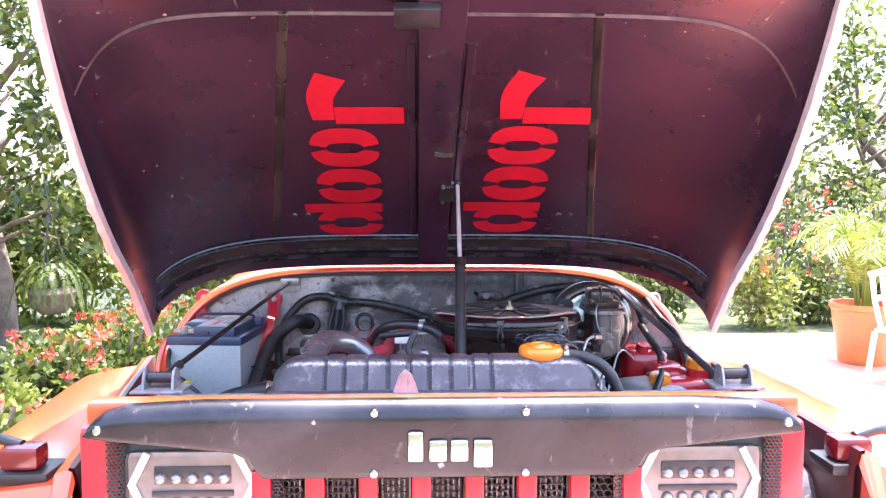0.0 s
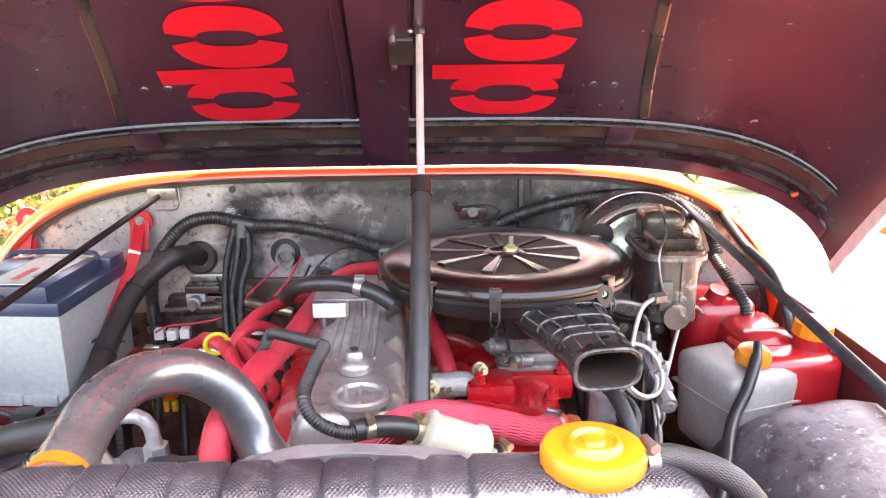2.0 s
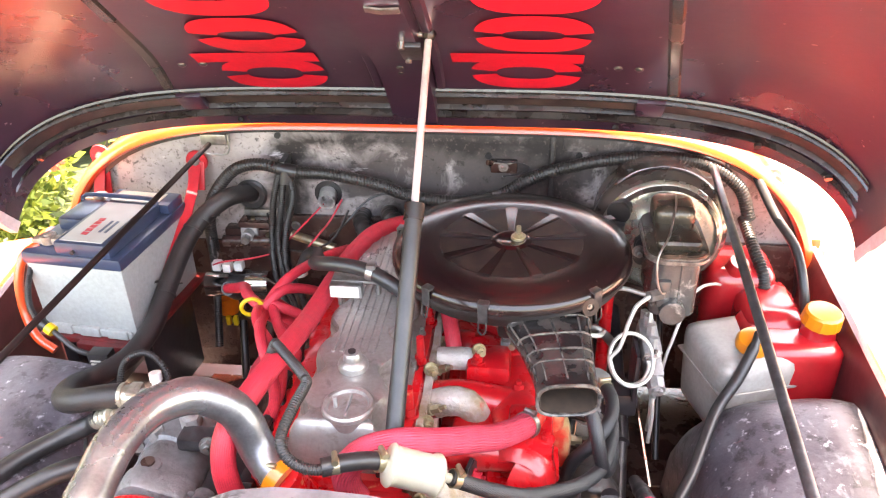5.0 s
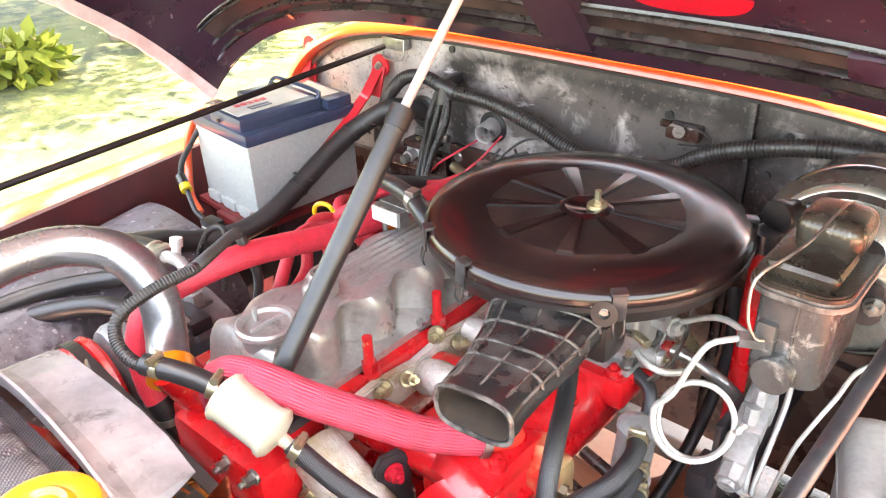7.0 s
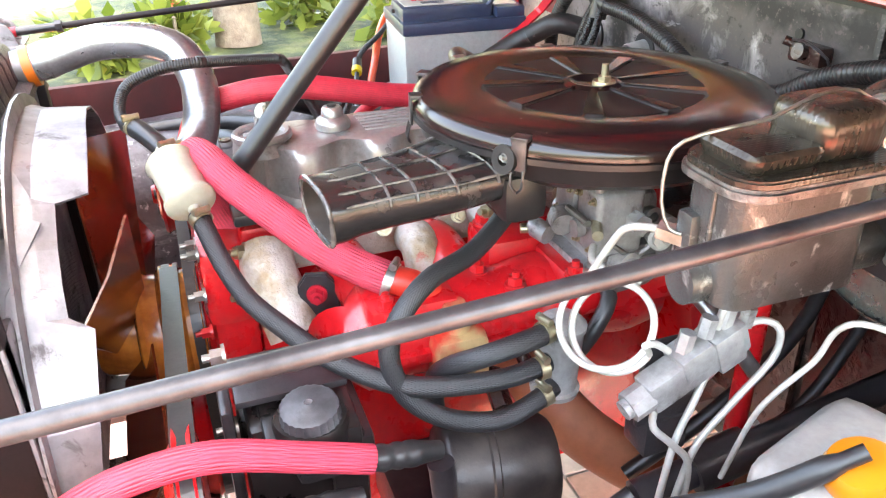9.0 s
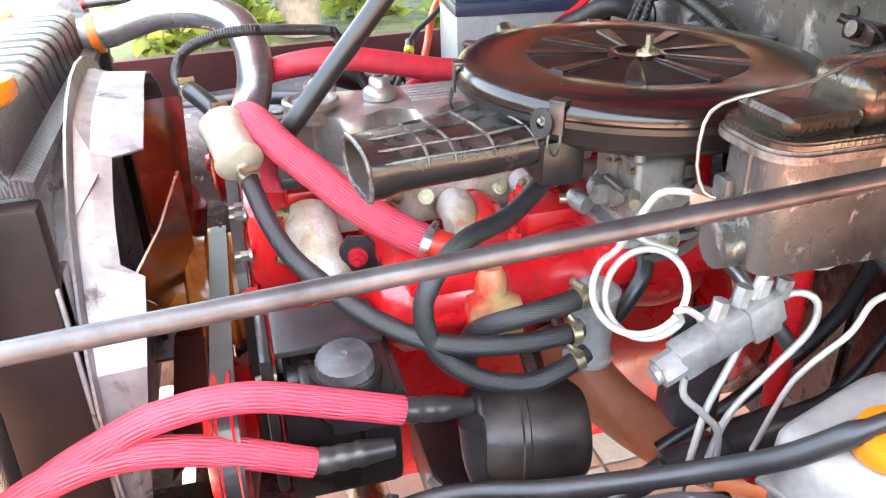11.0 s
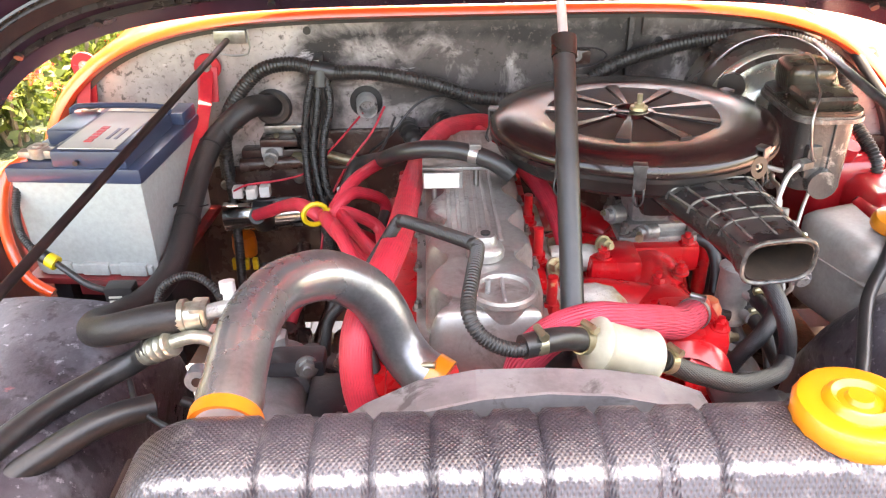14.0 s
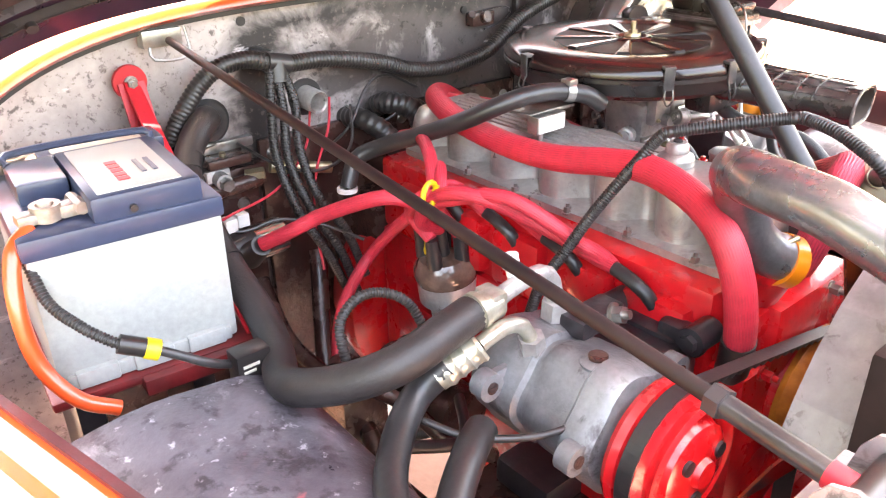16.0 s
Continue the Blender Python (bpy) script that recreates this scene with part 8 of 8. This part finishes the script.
for x in RAILS:
    part("chassis_rail", box((x - 0.035, 1.20, 0.46), (x + 0.035, 2.60, 0.57), 0.008), GRIMY, car)
part("cross_member", box((-0.36, 1.50, 0.44), (0.42, 1.60, 0.50), 0.008), GRIMY, car)
part("axle_tube", rod((-0.80, 1.78, 0.36), (0.90, 1.78, 0.36), 0.038, 20), GRIMY, car)
for x in (-0.70, 0.80):
    wheel = part("wheel", lathe([(0.20, -0.11), (0.33, -0.11), (0.36, -0.09), (0.365, 0.0), (0.36, 0.09), (0.33, 0.11), (0.20, 0.11)], (x, 1.78, 0.38), (1, 0, 0), 48), SMOOTH_RUBBER, car, "black tyre")
    part("rim", lathe([(0, -0.05), (0.08, -0.06), (0.16, -0.04), (0.205, -0.10), (0.205, 0.10), (0.16, 0.04), (0, 0.05)], (x, 1.78, 0.38), (1, 0, 0), 40), DARK_METAL, wheel)
part("steering_shaft", join(rod((0.455, 2.40, 0.848), (0.450, 2.05, 0.785), 0.018, 16), rod((0.450, 2.05, 0.785), (0.44, 1.90, 0.69), 0.014, 14), rod((0.452, 2.19, 0.811), (0.451, 2.12, 0.798), 0.026, 12)), DARK_METAL, car)
part("dark_pipe", tube([(0.40, 1.82, 0.76), (0.42, 1.88, 0.74), (0.43, 1.97, 0.72), (0.44, 2.15, 0.69)], 0.016, sides=12), DARK_METAL, car)
for x0, x1, z in ((-0.20, -0.11, 0.70), (0.12, 0.30, 0.66)):
    part("motor_mount", box((x0, 1.83, 0.58), (x1, 1.93, z), 0.012), DARK_METAL, car)
# dark sheets added under the bay to cover gaps onto the bright floor
part("gap_sheet", box((-0.50, 1.96, 0.600), (-0.26, 2.40, 0.606), 0.002), GRIMY, car)
for x0, x1, y0, y1 in ((-0.52, -0.30, 1.28, 1.955), (-0.298, -0.12, 1.28, 1.62), (-0.298, -0.12, 1.70, 1.955)):
    part("gap_sheet", box((x0, y0, 0.655), (x1, y1, 0.661), 0.002), GRIMY, car)
for pts, r in (([(-0.30, 2.38, 0.83), (-0.31, 2.28, 0.76), (-0.29, 2.15, 0.72), (-0.33, 2.0, 0.70), (-0.35, 1.8, 0.66)], 0.014), ([(-0.38, 2.36, 0.80), (-0.35, 2.25, 0.70), (-0.30, 2.10, 0.68), (-0.22, 2.02, 0.70)], 0.009), ([(-0.36, 2.05, 0.84), (-0.30, 2.0, 0.80), (-0.26, 1.95, 0.74), (-0.2, 1.93, 0.70)], 0.011), ([(-0.40, 1.88, 0.86), (-0.33, 1.87, 0.83), (-0.28, 1.90, 0.80), (-0.22, 1.98, 0.78)], 0.008)):
    part("under_pipe", tube(pts, r, sides=10), GRIMY if r > 0.01 else SMOOTH_RUBBER, car)
for x0, x1, y0, y1 in ((0.34, 0.70, 1.20, 2.12), (0.535, 0.74, 2.124, 2.44), (0.12, 0.336, 1.20, 1.68), (0.455, 0.531, 2.124, 2.44)):
    part("gap_sheet", box((x0, y0, 0.600), (x1, y1, 0.606), 0.002), GRIMY, car)
part("gap_sheet", box((-0.116, 1.28, 0.545), (0.116, 1.49, 0.551), 0.002), GRIMY, car)
part("steering_box", join(box((-0.345, 2.08, 0.66), (-0.265, 2.19, 0.77), 0.015), rod((-0.305, 2.135, 0.76), (-0.305, 2.135, 0.80), 0.022, 18), rod((-0.305, 2.18, 0.71), (-0.31, 2.36, 0.78), 0.014, 12)), GRIMY, car)
part("brace", tube([(-0.20, 2.36, 0.86), (-0.24, 2.30, 0.75), (-0.30, 2.2, 0.62)], 0.015, sides=12), GRIMY, car)
part("starter", join(rod((-0.175, 2.02, 0.70), (-0.175, 2.20, 0.70), 0.045, 24), rod((-0.20, 2.03, 0.78), (-0.20, 2.13, 0.78), 0.022, 18)), GRIMY, car)
part("gearbox", box((-0.12, 2.30, 0.55), (0.12, 2.60, 0.93), 0.03), GRIMY, car)
part("tub_floor", box((-0.78, 2.44, 0.50), (0.86, 3.6, 0.56), 0.01), DARK_METAL, car)
for x in (-0.80, 0.84):
    part("tub_side", box((x, 2.44, 0.50), (x + 0.04, 3.6, 1.02), 0.01), BODY_RED_LIT, car)
# dark panels added to darken the lower bulkhead
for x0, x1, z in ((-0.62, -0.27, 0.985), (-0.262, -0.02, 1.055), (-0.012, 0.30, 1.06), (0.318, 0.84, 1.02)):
    part("bulkhead_dark_panel", box((x0, 2.404, 0.63), (x1, 2.4185, z), 0.006), GRIMY, firewall, "grimy dark panel added over the lower bulkhead")
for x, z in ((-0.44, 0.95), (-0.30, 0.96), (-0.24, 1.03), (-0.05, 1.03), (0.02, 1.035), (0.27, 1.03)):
    part("panel_clip", lathe([(0, 0.004), (0.008, 0.003), (0.011, 0.0)], (x, 2.404, z), (0, -1, 0), 14), ZINC, firewall)
for pts, r in (([(0.33, 2.40, 0.95), (0.36, 2.33, 0.88), (0.37, 2.22, 0.80), (0.36, 2.10, 0.72)], 0.010), ([(0.40, 2.40, 0.92), (0.42, 2.30, 0.82), (0.41, 2.18, 0.74)], 0.008), ([(0.55, 2.39, 0.93), (0.545, 2.30, 0.86), (0.535, 2.20, 0.80), (0.53, 2.10, 0.70)], 0.007)):
    part("under_pipe", tube(pts, r, sides=10), SMOOTH_RUBBER, car)
heater_tap = thing("heater_valve", "small cast heater valve with zinc nuts on the bulkhead", "valve")
part("body", join(box((-0.362, 2.385, 1.002), (-0.322, 2.420, 1.032), 0.006), rod((-0.342, 2.390, 1.017), (-0.342, 2.368, 1.016), 0.013, 16)), ALLOY, heater_tap)
part("nut", rod((-0.342, 2.370, 1.016), (-0.342, 2.354, 1.015), 0.010, 6), ZINC, heater_tap)
part("spindle", rod((-0.332, 2.395, 1.03), (-0.330, 2.39, 1.055), 0.005, 10), BRASS, heater_tap)
for pts in ([(-0.30, 2.40, 1.06), (-0.26, 2.33, 1.03), (-0.20, 2.31, 1.02), (-0.14, 2.33, 1.04), (-0.11, 2.37, 1.09)], [(-0.41, 2.33, 0.99), (-0.36, 2.30, 0.965), (-0.30, 2.29, 0.97), (-0.24, 2.27, 0.95), (-0.20, 2.22, 0.93)], [(-0.16, 2.38, 1.02), (-0.12, 2.36, 1.06), (-0.07, 2.38, 1.11), (-0.02, 2.39, 1.12), (0.04, 2.385, 1.09)]):
    hose("cable", "thin black wire wandering over the bulkhead", pts, 0.0024, SMOOTH_RUBBER, category="cable", sides=8)
hose("cable", "thin red wire down from the bulkhead", [(-0.13, 2.40, 1.10), (-0.155, 2.37, 1.06), (-0.20, 2.34, 1.01), (-0.235, 2.30, 0.95), (-0.25, 2.26, 0.88)], 0.0022, RED_SLEEVE, category="cable", sides=8)
for x, y, z, d in ((-0.449, 2.18, 1.005, (-0.1, -0.8, -0.5)), (-0.41, 2.318, 1.085, (-0.4, -0.7, -0.5))):
    tie = thing("cable_tie", "black cable tie round the foam-sleeved line", "cable tie", group="cable ties")
    part("band", lathe([(0.0196, -0.0022), (0.0216, -0.0022), (0.0216, 0.0022), (0.0196, 0.0022)], (x, y, z), d, 22), LOOM, tie)
    part("tail", rod((x + 0.019, y, z + 0.006), (x + 0.040, y - 0.004, z + 0.012), 0.0014, 6), LOOM, tie)

# ---- the garden ----
# dark and pale grass tones also paint sun and tree-shade dapple
DAPPLED_LAWN = surface("lawn", (0.010, 0.022, 0.004), 0.85, second=(0.066, 0.084, 0.018), scale=1.9, contrast=(0.44, 0.56), grain=30, bump=0.6, third=(0.090, 0.092, 0.032), detail=9, distance=0.02)
LEAF_DARK = leafy("leaf_dark", (0.024, 0.048, 0.008), (0.125, 0.155, 0.026))
LEAF_LIGHT = leafy("leaf_light", (0.08, 0.12, 0.015), (0.25, 0.27, 0.05))
LEAF_PALM = leafy("leaf_palm", (0.11, 0.18, 0.02), (0.30, 0.34, 0.06))
PETAL = leafy("petal_red", (0.62, 0.03, 0.03), (0.75, 0.14, 0.08))
BARK = surface("bark", (0.14, 0.10, 0.07), 0.8, second=(0.24, 0.19, 0.14), scale=9, grain=40, bump=0.7, distance=0.01)
TILE_RED = surface("tile_red", (0.60, 0.34, 0.26), 0.4, second=(0.52, 0.27, 0.20), scale=3, grain=50, bump=0.05)
TILE_PALE = surface("tile_pale", (0.74, 0.66, 0.60), 0.4, second=(0.55, 0.42, 0.34), scale=3, grain=50, bump=0.05)
MORTAR = surface("mortar", (0.42, 0.36, 0.32), 0.8, scale=4, bump=0.3)
WHITEWASH = surface("whitewash", (0.80, 0.79, 0.76), 0.7, second=(0.74, 0.72, 0.69), scale=1.5, bump=0.2)
CHAIR_WHITE = surface("chair_white", (0.78, 0.77, 0.75), 0.35, scale=6, bump=0.02)
POT = surface("glazed_pot", (0.62, 0.20, 0.05), 0.4, second=(0.5, 0.16, 0.06), scale=4, bump=0.1)

bm = bmesh.new()
bmesh.ops.create_grid(bm, x_segments=40, y_segments=40, size=300)
part("ground", bm, DAPPLED_LAWN, None, "lawn with dappled tree shade painted into its colour", category="lawn", kind="structure")
PATIO = (-1.5, -4.0, 9.0, 8.2)
part("pavement", box((PATIO[0], PATIO[1], -0.05), (PATIO[2], PATIO[3], 0.012), 0.004), MORTAR, None, "mortar bed of the tiled terrace", category="pavement", kind="structure", smooth=False)


def leaves(rng, centre, size, count, leaf, bm=None, shape=None, flat=0.0, hollow=0.5):
    """Many small pointed leaves through an uneven clump."""
    bm = bm or bmesh.new()
    c = Vector(centre)
    verts, faces = [], []
    for _ in range(count):
        d = Vector((rng.gauss(0, 1), rng.gauss(0, 1), rng.gauss(0, 1))).normalized()
        r = hollow + (1 - hollow) * rng.random() ** 0.6
        r *= 0.82 + 0.35 * noise.noise(d * 2.1 + c)
        p = c + Vector((d.x * size[0], d.y * size[1], d.z * size[2])) * r
        axis = (d + Vector((rng.gauss(0, 0.7), rng.gauss(0, 0.7), rng.gauss(0, 0.7)))).normalized()
        side = axis.cross(Vector((rng.gauss(0, 1), rng.gauss(0, 1), rng.gauss(0, 1)))).normalized()
        long = leaf * (0.7 + 0.6 * rng.random())
        lift = axis.cross(side) * long * 0.12
        quad = [bm.verts.new(q) for q in (p, p + axis * long * 0.45 + side * long * 0.27 - lift, p + axis * long, p + axis * long * 0.45 - side * long * 0.27 - lift)]
        bm.faces.new(quad)
    return bm


def tree(seed, at, high, spread, leaf_mat, leaf=0.13, clumps=16, per=170, label="leafy garden tree in full sun", trunk_r=0.11, low=0.35):
    rng = random.Random(seed)
    base = Vector(at)
    ob = thing("tree", label, "tree", group="garden trees")
    bend = [base + Vector((rng.gauss(0, 0.08) * k, rng.gauss(0, 0.08) * k, high * 0.5 * k / 3)) for k in range(4)]
    wood = tube(bend, trunk_r, step=0.12, sides=12, profile=lambda f: 1.25 - 0.6 * f)
    crown = bmesh.new()
    tips = []
    for k in range(clumps):
        a, f = 2.4 * k + rng.random(), (k + 0.5) / clumps
        tip = base + Vector((math.cos(a) * spread * (0.35 + 0.65 * rng.random()), math.sin(a) * spread * (0.35 + 0.65 * rng.random()), high * (low + (1 - low) * f)))
        start = bend[1].lerp(bend[3], min(1, f + 0.2))
        tube([start, start.lerp(tip, 0.5) + Vector((0, 0, 0.12)), tip], trunk_r * 0.32, step=0.25, sides=7, bm=wood, profile=lambda g: 1.1 - 0.85 * g)
        w = spread * (0.30 + 0.2 * rng.random())
        leaves(rng, tip, (w, w, w * 0.75), per, leaf, crown, hollow=0.25)
    part("trunk", wood, BARK, ob)
    part("crown", crown, leaf_mat, ob)
    return ob


def shrub(seed, at, size, flowers=14, count=520, leaf=0.09):
    rng = random.Random(seed)
    ob = thing("flowering_shrub", "low green shrub with red flower heads beside the terrace", "shrub", group="flowering shrubs")
    base = Vector(at)
    stems = bmesh.new()
    for k in range(5):
        a = 1.26 * k + rng.random()
        tube([base + Vector((0.04 * math.cos(a), 0.04 * math.sin(a), -0.02)), base + Vector((size[0] * 0.4 * math.cos(a), size[1] * 0.4 * math.sin(a), size[2] * 0.9))], 0.014, step=0.2, sides=6, bm=stems)
    part("stem", stems, BARK, ob)
    green = bmesh.new()
    for k in range(5):
        q = base + Vector((rng.uniform(-0.45, 0.45) * size[0], rng.uniform(-0.45, 0.45) * size[1], size[2] * rng.uniform(0.22, 0.75)))
        leaves(rng, q, (size[0] * 0.6, size[1] * 0.6, size[2] * 0.5), count // 5, leaf, green, hollow=0.2)
    part("foliage", green, LEAF_DARK if seed % 3 else LEAF_LIGHT, ob)
    if flowers:
        red = bmesh.new()
        for _ in range(flowers):
            q = base + Vector((rng.uniform(-0.8, 0.8) * size[0], rng.uniform(-0.8, 0.8) * size[1], size[2] * rng.uniform(0.6, 1.15)))
            leaves(rng, q, (0.045, 0.045, 0.035), 26, 0.030, red, hollow=0.3)
        part("flower_head", red, PETAL, ob, kind="stuff")
    return ob


rng = random.Random(7)
# hedges and trees behind the terrace, then along the lawn
for k in range(8):
    shrub(100 + k, (1.9 + 0.95 * k, 8.9 + 0.35 * math.sin(k * 2.1), 0.0), (0.62, 0.5, 0.85 + 0.25 * rng.random()), 18, 1300, 0.085)
for k in range(6):
    shrub(120 + k, (2.4 + 1.3 * k, 10.3 + 0.4 * math.sin(k), 0.0), (0.9, 0.7, 1.5 + 0.4 * rng.random()), 8, 700)
for k in range(13):
    shrub(140 + k, (-2.35 - 0.22 * (k % 3), 4.2 + 0.33 * k, 0.0), (0.46, 0.40, 0.36 + 0.14 * rng.random()), 7, 900, 0.07)
for k, (x, y) in enumerate(((-5.1, 1.15), (-5.4, 1.75), (-5.3, 3.5), (-6.2, 2.9))):
    shrub(162 + 3 * k, (x, y, 0.0), (0.34, 0.34, 0.34), 2 if k % 2 else 0, 200, 0.17)
for k in range(7):
    shrub(201 + 3 * k, (-2.3 - 0.85 * k, 9.6 + 0.5 * math.sin(k * 1.7), 0.0), (0.85, 0.7, 1.35 + 0.4 * rng.random()), 0, 1500, 0.13)
for k in range(4):
    shrub(241 + 3 * k, (-4.6 - 0.9 * k, 6.6 + 0.4 * math.sin(k * 1.7), 0.0), (0.8, 0.7, 1.0 + 0.3 * rng.random()), 0, 1200, 0.11)
tree(1, (-3.95, 7.6, 0), 4.2, 1.25, LEAF_DARK, leaf=0.11, clumps=26, per=230, low=0.24, trunk_r=0.085)
tree(2, (-6.8, 7.2, 0), 5.4, 2.0, LEAF_LIGHT, clumps=22, per=180, low=0.3)
tree(3, (-3.2, 12.5, 0), 5.0, 2.0, LEAF_LIGHT, clumps=20, per=170, low=0.2)
tree(4, (-5.55, 2.22, 0), 5.2, 2.1, LEAF_DARK, leaf=0.17, clumps=24, per=330, low=0.55, trunk_r=0.15)
tree(10, (-7.6, 3.9, 0), 5.4, 2.2, LEAF_DARK, leaf=0.17, clumps=24, per=330, low=0.5, trunk_r=0.15)
tree(11, (-5.9, 4.65, 0), 5.6, 2.2, LEAF_LIGHT, leaf=0.17, clumps=24, per=330, low=0.55, trunk_r=0.13)
tree(5, (5.6, 12.6, 0), 4.3, 1.7, LEAF_DARK, clumps=20, per=190, low=0.15)
tree(6, (8.0, 13.2, 0), 5.0, 2.0, LEAF_LIGHT, clumps=20, per=190, low=0.15)
tree(7, (3.6, 14.5, 0), 4.6, 1.8, LEAF_LIGHT, clumps=18, per=160, low=0.15)
tree(8, (-9.8, 5.5, 0), 6.0, 2.3, LEAF_LIGHT, clumps=20, per=150, low=0.35)
tree(9, (-1.0, 15.5, 0), 5.0, 2.2, LEAF_DARK, clumps=16, per=140, low=0.2)

# hanging fern below the nearest tree
fern = thing("hanging_fern", "bushy fern in a dark hanging basket under the tree", "hanging plant")
FERN = Vector((-3.05, 6.6, 0.62))
part("basket", lathe([(0, -0.13), (0.10, -0.11), (0.17, -0.02), (0.18, 0.06), (0.15, 0.10), (0, 0.10)], FERN, sides=24, lobes=lambda f, r: 1 + 0.06 * math.sin(2 * math.pi * f * 7)), BARK, fern)
part("wire", join(*[rod(FERN + Vector((0.15 * math.cos(a), 0.15 * math.sin(a), 0.08)), FERN + Vector((0, 0, 0.75)), 0.004, 6) for a in (0.3, 2.4, 4.5)]), DARK_METAL, fern)
part("hanger", rod(FERN + Vector((0, 0, 0.75)), FERN + Vector((-0.25, 0.3, 1.6)), 0.004, 6), DARK_METAL, fern)
bm = bmesh.new()
for k in range(34):
    a, lean = 2.4 * k, 0.5 + 0.5 * rng.random()
    out = Vector((math.cos(a), math.sin(a), 0))
    line = spline([FERN + out * 0.05 + Vector((0, 0, 0.08)), FERN + out * 0.15 * lean + Vector((0, 0, 0.22 + 0.1 * rng.random())), FERN + out * 0.30 * lean + Vector((0, 0, 0.18)), FERN + out * (0.34 + 0.1 * rng.random()) * lean + Vector((0, 0, -0.12 * rng.random()))], 0.02)
    for n in range(1, len(line) - 1):
        way = (line[n + 1] - line[n]).normalized()
        side = way.cross(out.cross(Vector((0, 0, 1)))).normalized().cross(way).normalized()
        for sg in (-1, 1):
            tip = line[n] + side * sg * 0.040 * (0.7 + 0.6 * rng.random()) * (1 - 0.6 * n / len(line)) + way * 0.025
            bm.faces.new([bm.verts.new(v) for v in (line[n] - way * 0.011, tip, line[n] + way * 0.011)])
part("fronds", bm, LEAF_DARK, fern)

# potted palm and white chair on the terrace
palm = thing("potted_palm", "arching palm in a tapered orange glazed pot", "potted plant")
PALM = Vector((3.93, 6.70, 0.019))
part("pot", lathe([(0, 0.0), (0.19, 0.0), (0.20, 0.03), (0.262, 0.47), (0.280, 0.485), (0.280, 0.53), (0.255, 0.53), (0.25, 0.47), (0, 0.47)], PALM, sides=40), POT, palm)
fronds = bmesh.new()
for k in range(30):
    a, lean = 2.4 * k, 0.2 + 0.8 * rng.random()
    out = Vector((math.cos(a), math.sin(a), 0))
    root = PALM + Vector((0, 0, 0.47)) + out * 0.06
    high = 0.75 + 0.25 * rng.random()
    line = spline([root, root + out * 0.10 * lean + Vector((0, 0, 0.45 * high)), root + out * 0.32 * lean + Vector((0, 0, 0.82 * high)), root + out * 0.66 * lean + Vector((0, 0, (0.92 - 0.34 * lean) * high))], 0.025)
    tube(line, 0.006, sides=5, bm=fronds, curve=False)
    for n in range(9, len(line) - 1):
        way = (line[n + 1] - line[n]).normalized()
        side = way.cross(Vector((0, 0, 1))).normalized()
        for sg in (-1, 1):
            long = 0.17 * math.sin(math.pi * (n - 5) / (len(line) - 3)) + 0.05
            tip = line[n] + (way * 0.9 + side * sg).normalized() * long * (0.8 + 0.4 * rng.random()) - Vector((0, 0, (0.1 + 0.5 * rng.random()) * long))
            q = [fronds.verts.new(v) for v in (line[n], line[n].lerp(tip, 0.4) + way * 0.008, tip, line[n].lerp(tip, 0.4) - way * 0.008)]
            fronds.faces.new(q)
part("fronds", fronds, LEAF_PALM, palm)


def garden_chair(at, turn):
    """A moulded white chair."""
    ob = thing("garden_chair", "white moulded plastic garden chair on the terrace", "chair")
    m = pose(*at, 0, 0, turn)
    for x in (-0.24, 0.24):
        for y in (-0.22, 0.24):
            part("leg", tube([m @ Vector((x * 1.12, y * 1.15, 0.0)), m @ Vector((x, y, 0.40))], 0.022, step=0.1, sides=10), CHAIR_WHITE, ob)
        part("armrest", tube([m @ Vector((x * 1.05, -0.22, 0.40)), m @ Vector((x * 1.2, -0.26, 0.58)), m @ Vector((x * 1.2, -0.10, 0.66)), m @ Vector((x * 1.1, 0.20, 0.66))], 0.025, step=0.03, sides=10), CHAIR_WHITE, ob)
    part("seat", box((-0.25, -0.24, 0.40), (0.25, 0.24, 0.43), 0.012, m), CHAIR_WHITE, ob)
    for k in range(6):
        x = -0.20 + 0.08 * k
        part("back_slat", tube([m @ Vector((x, 0.22, 0.42)), m @ Vector((x * 1.05, 0.30, 0.66)), m @ Vector((x * 1.0, 0.36, 0.88))], 0.02, step=0.05, sides=8), CHAIR_WHITE, ob)
    part("back_rail", tube([m @ Vector((-0.22, 0.355, 0.86)), m @ Vector((0, 0.38, 0.92)), m @ Vector((0.22, 0.355, 0.86))], 0.025, step=0.04, sides=10), CHAIR_WHITE, ob)
    return ob


garden_chair((3.92, 5.86, 0.019), 115)
part("wall_house", box((6.6, 9.6, 0.0), (6.95, 9.9, 3.4), 0.01), WHITEWASH, None, "whitewashed pillar of the house", category="wall", kind="structure")

# terrace tiles
tile = bmesh.new()
box((-0.196, -0.196, 0), (0.196, 0.196, 0.006), 0.002, bm=tile, segments=1)
tile_meshes = []
for mat in (TILE_RED, TILE_PALE):
    mesh = bpy.data.meshes.new("tile")
    tile.to_mesh(mesh)
    mesh.materials.append(mat)
    tile_meshes.append(mesh)
tile.free()
floor = bpy.data.objects["pavement"]
far = bmesh.new()
for i in range(26):
    for j in range(30):
        x, y = PATIO[0] + 0.2 + 0.4 * i, PATIO[1] + 0.2 + 0.4 * j
        if i < 15 and 7 <= j < 22:
            ob = new("tile", tile_meshes[1 if (i + j) % 3 == 0 else 0])
            ob.parent = floor
            ob.location = (x, y, 0.0125)
        elif y < PATIO[3]:
            box((x - 0.196, y - 0.196, 0.0125), (x + 0.196, y + 0.196, 0.0185), 0, bm=far)
part("far_tiles", far, TILE_RED, floor, kind="stuff", smooth=False)
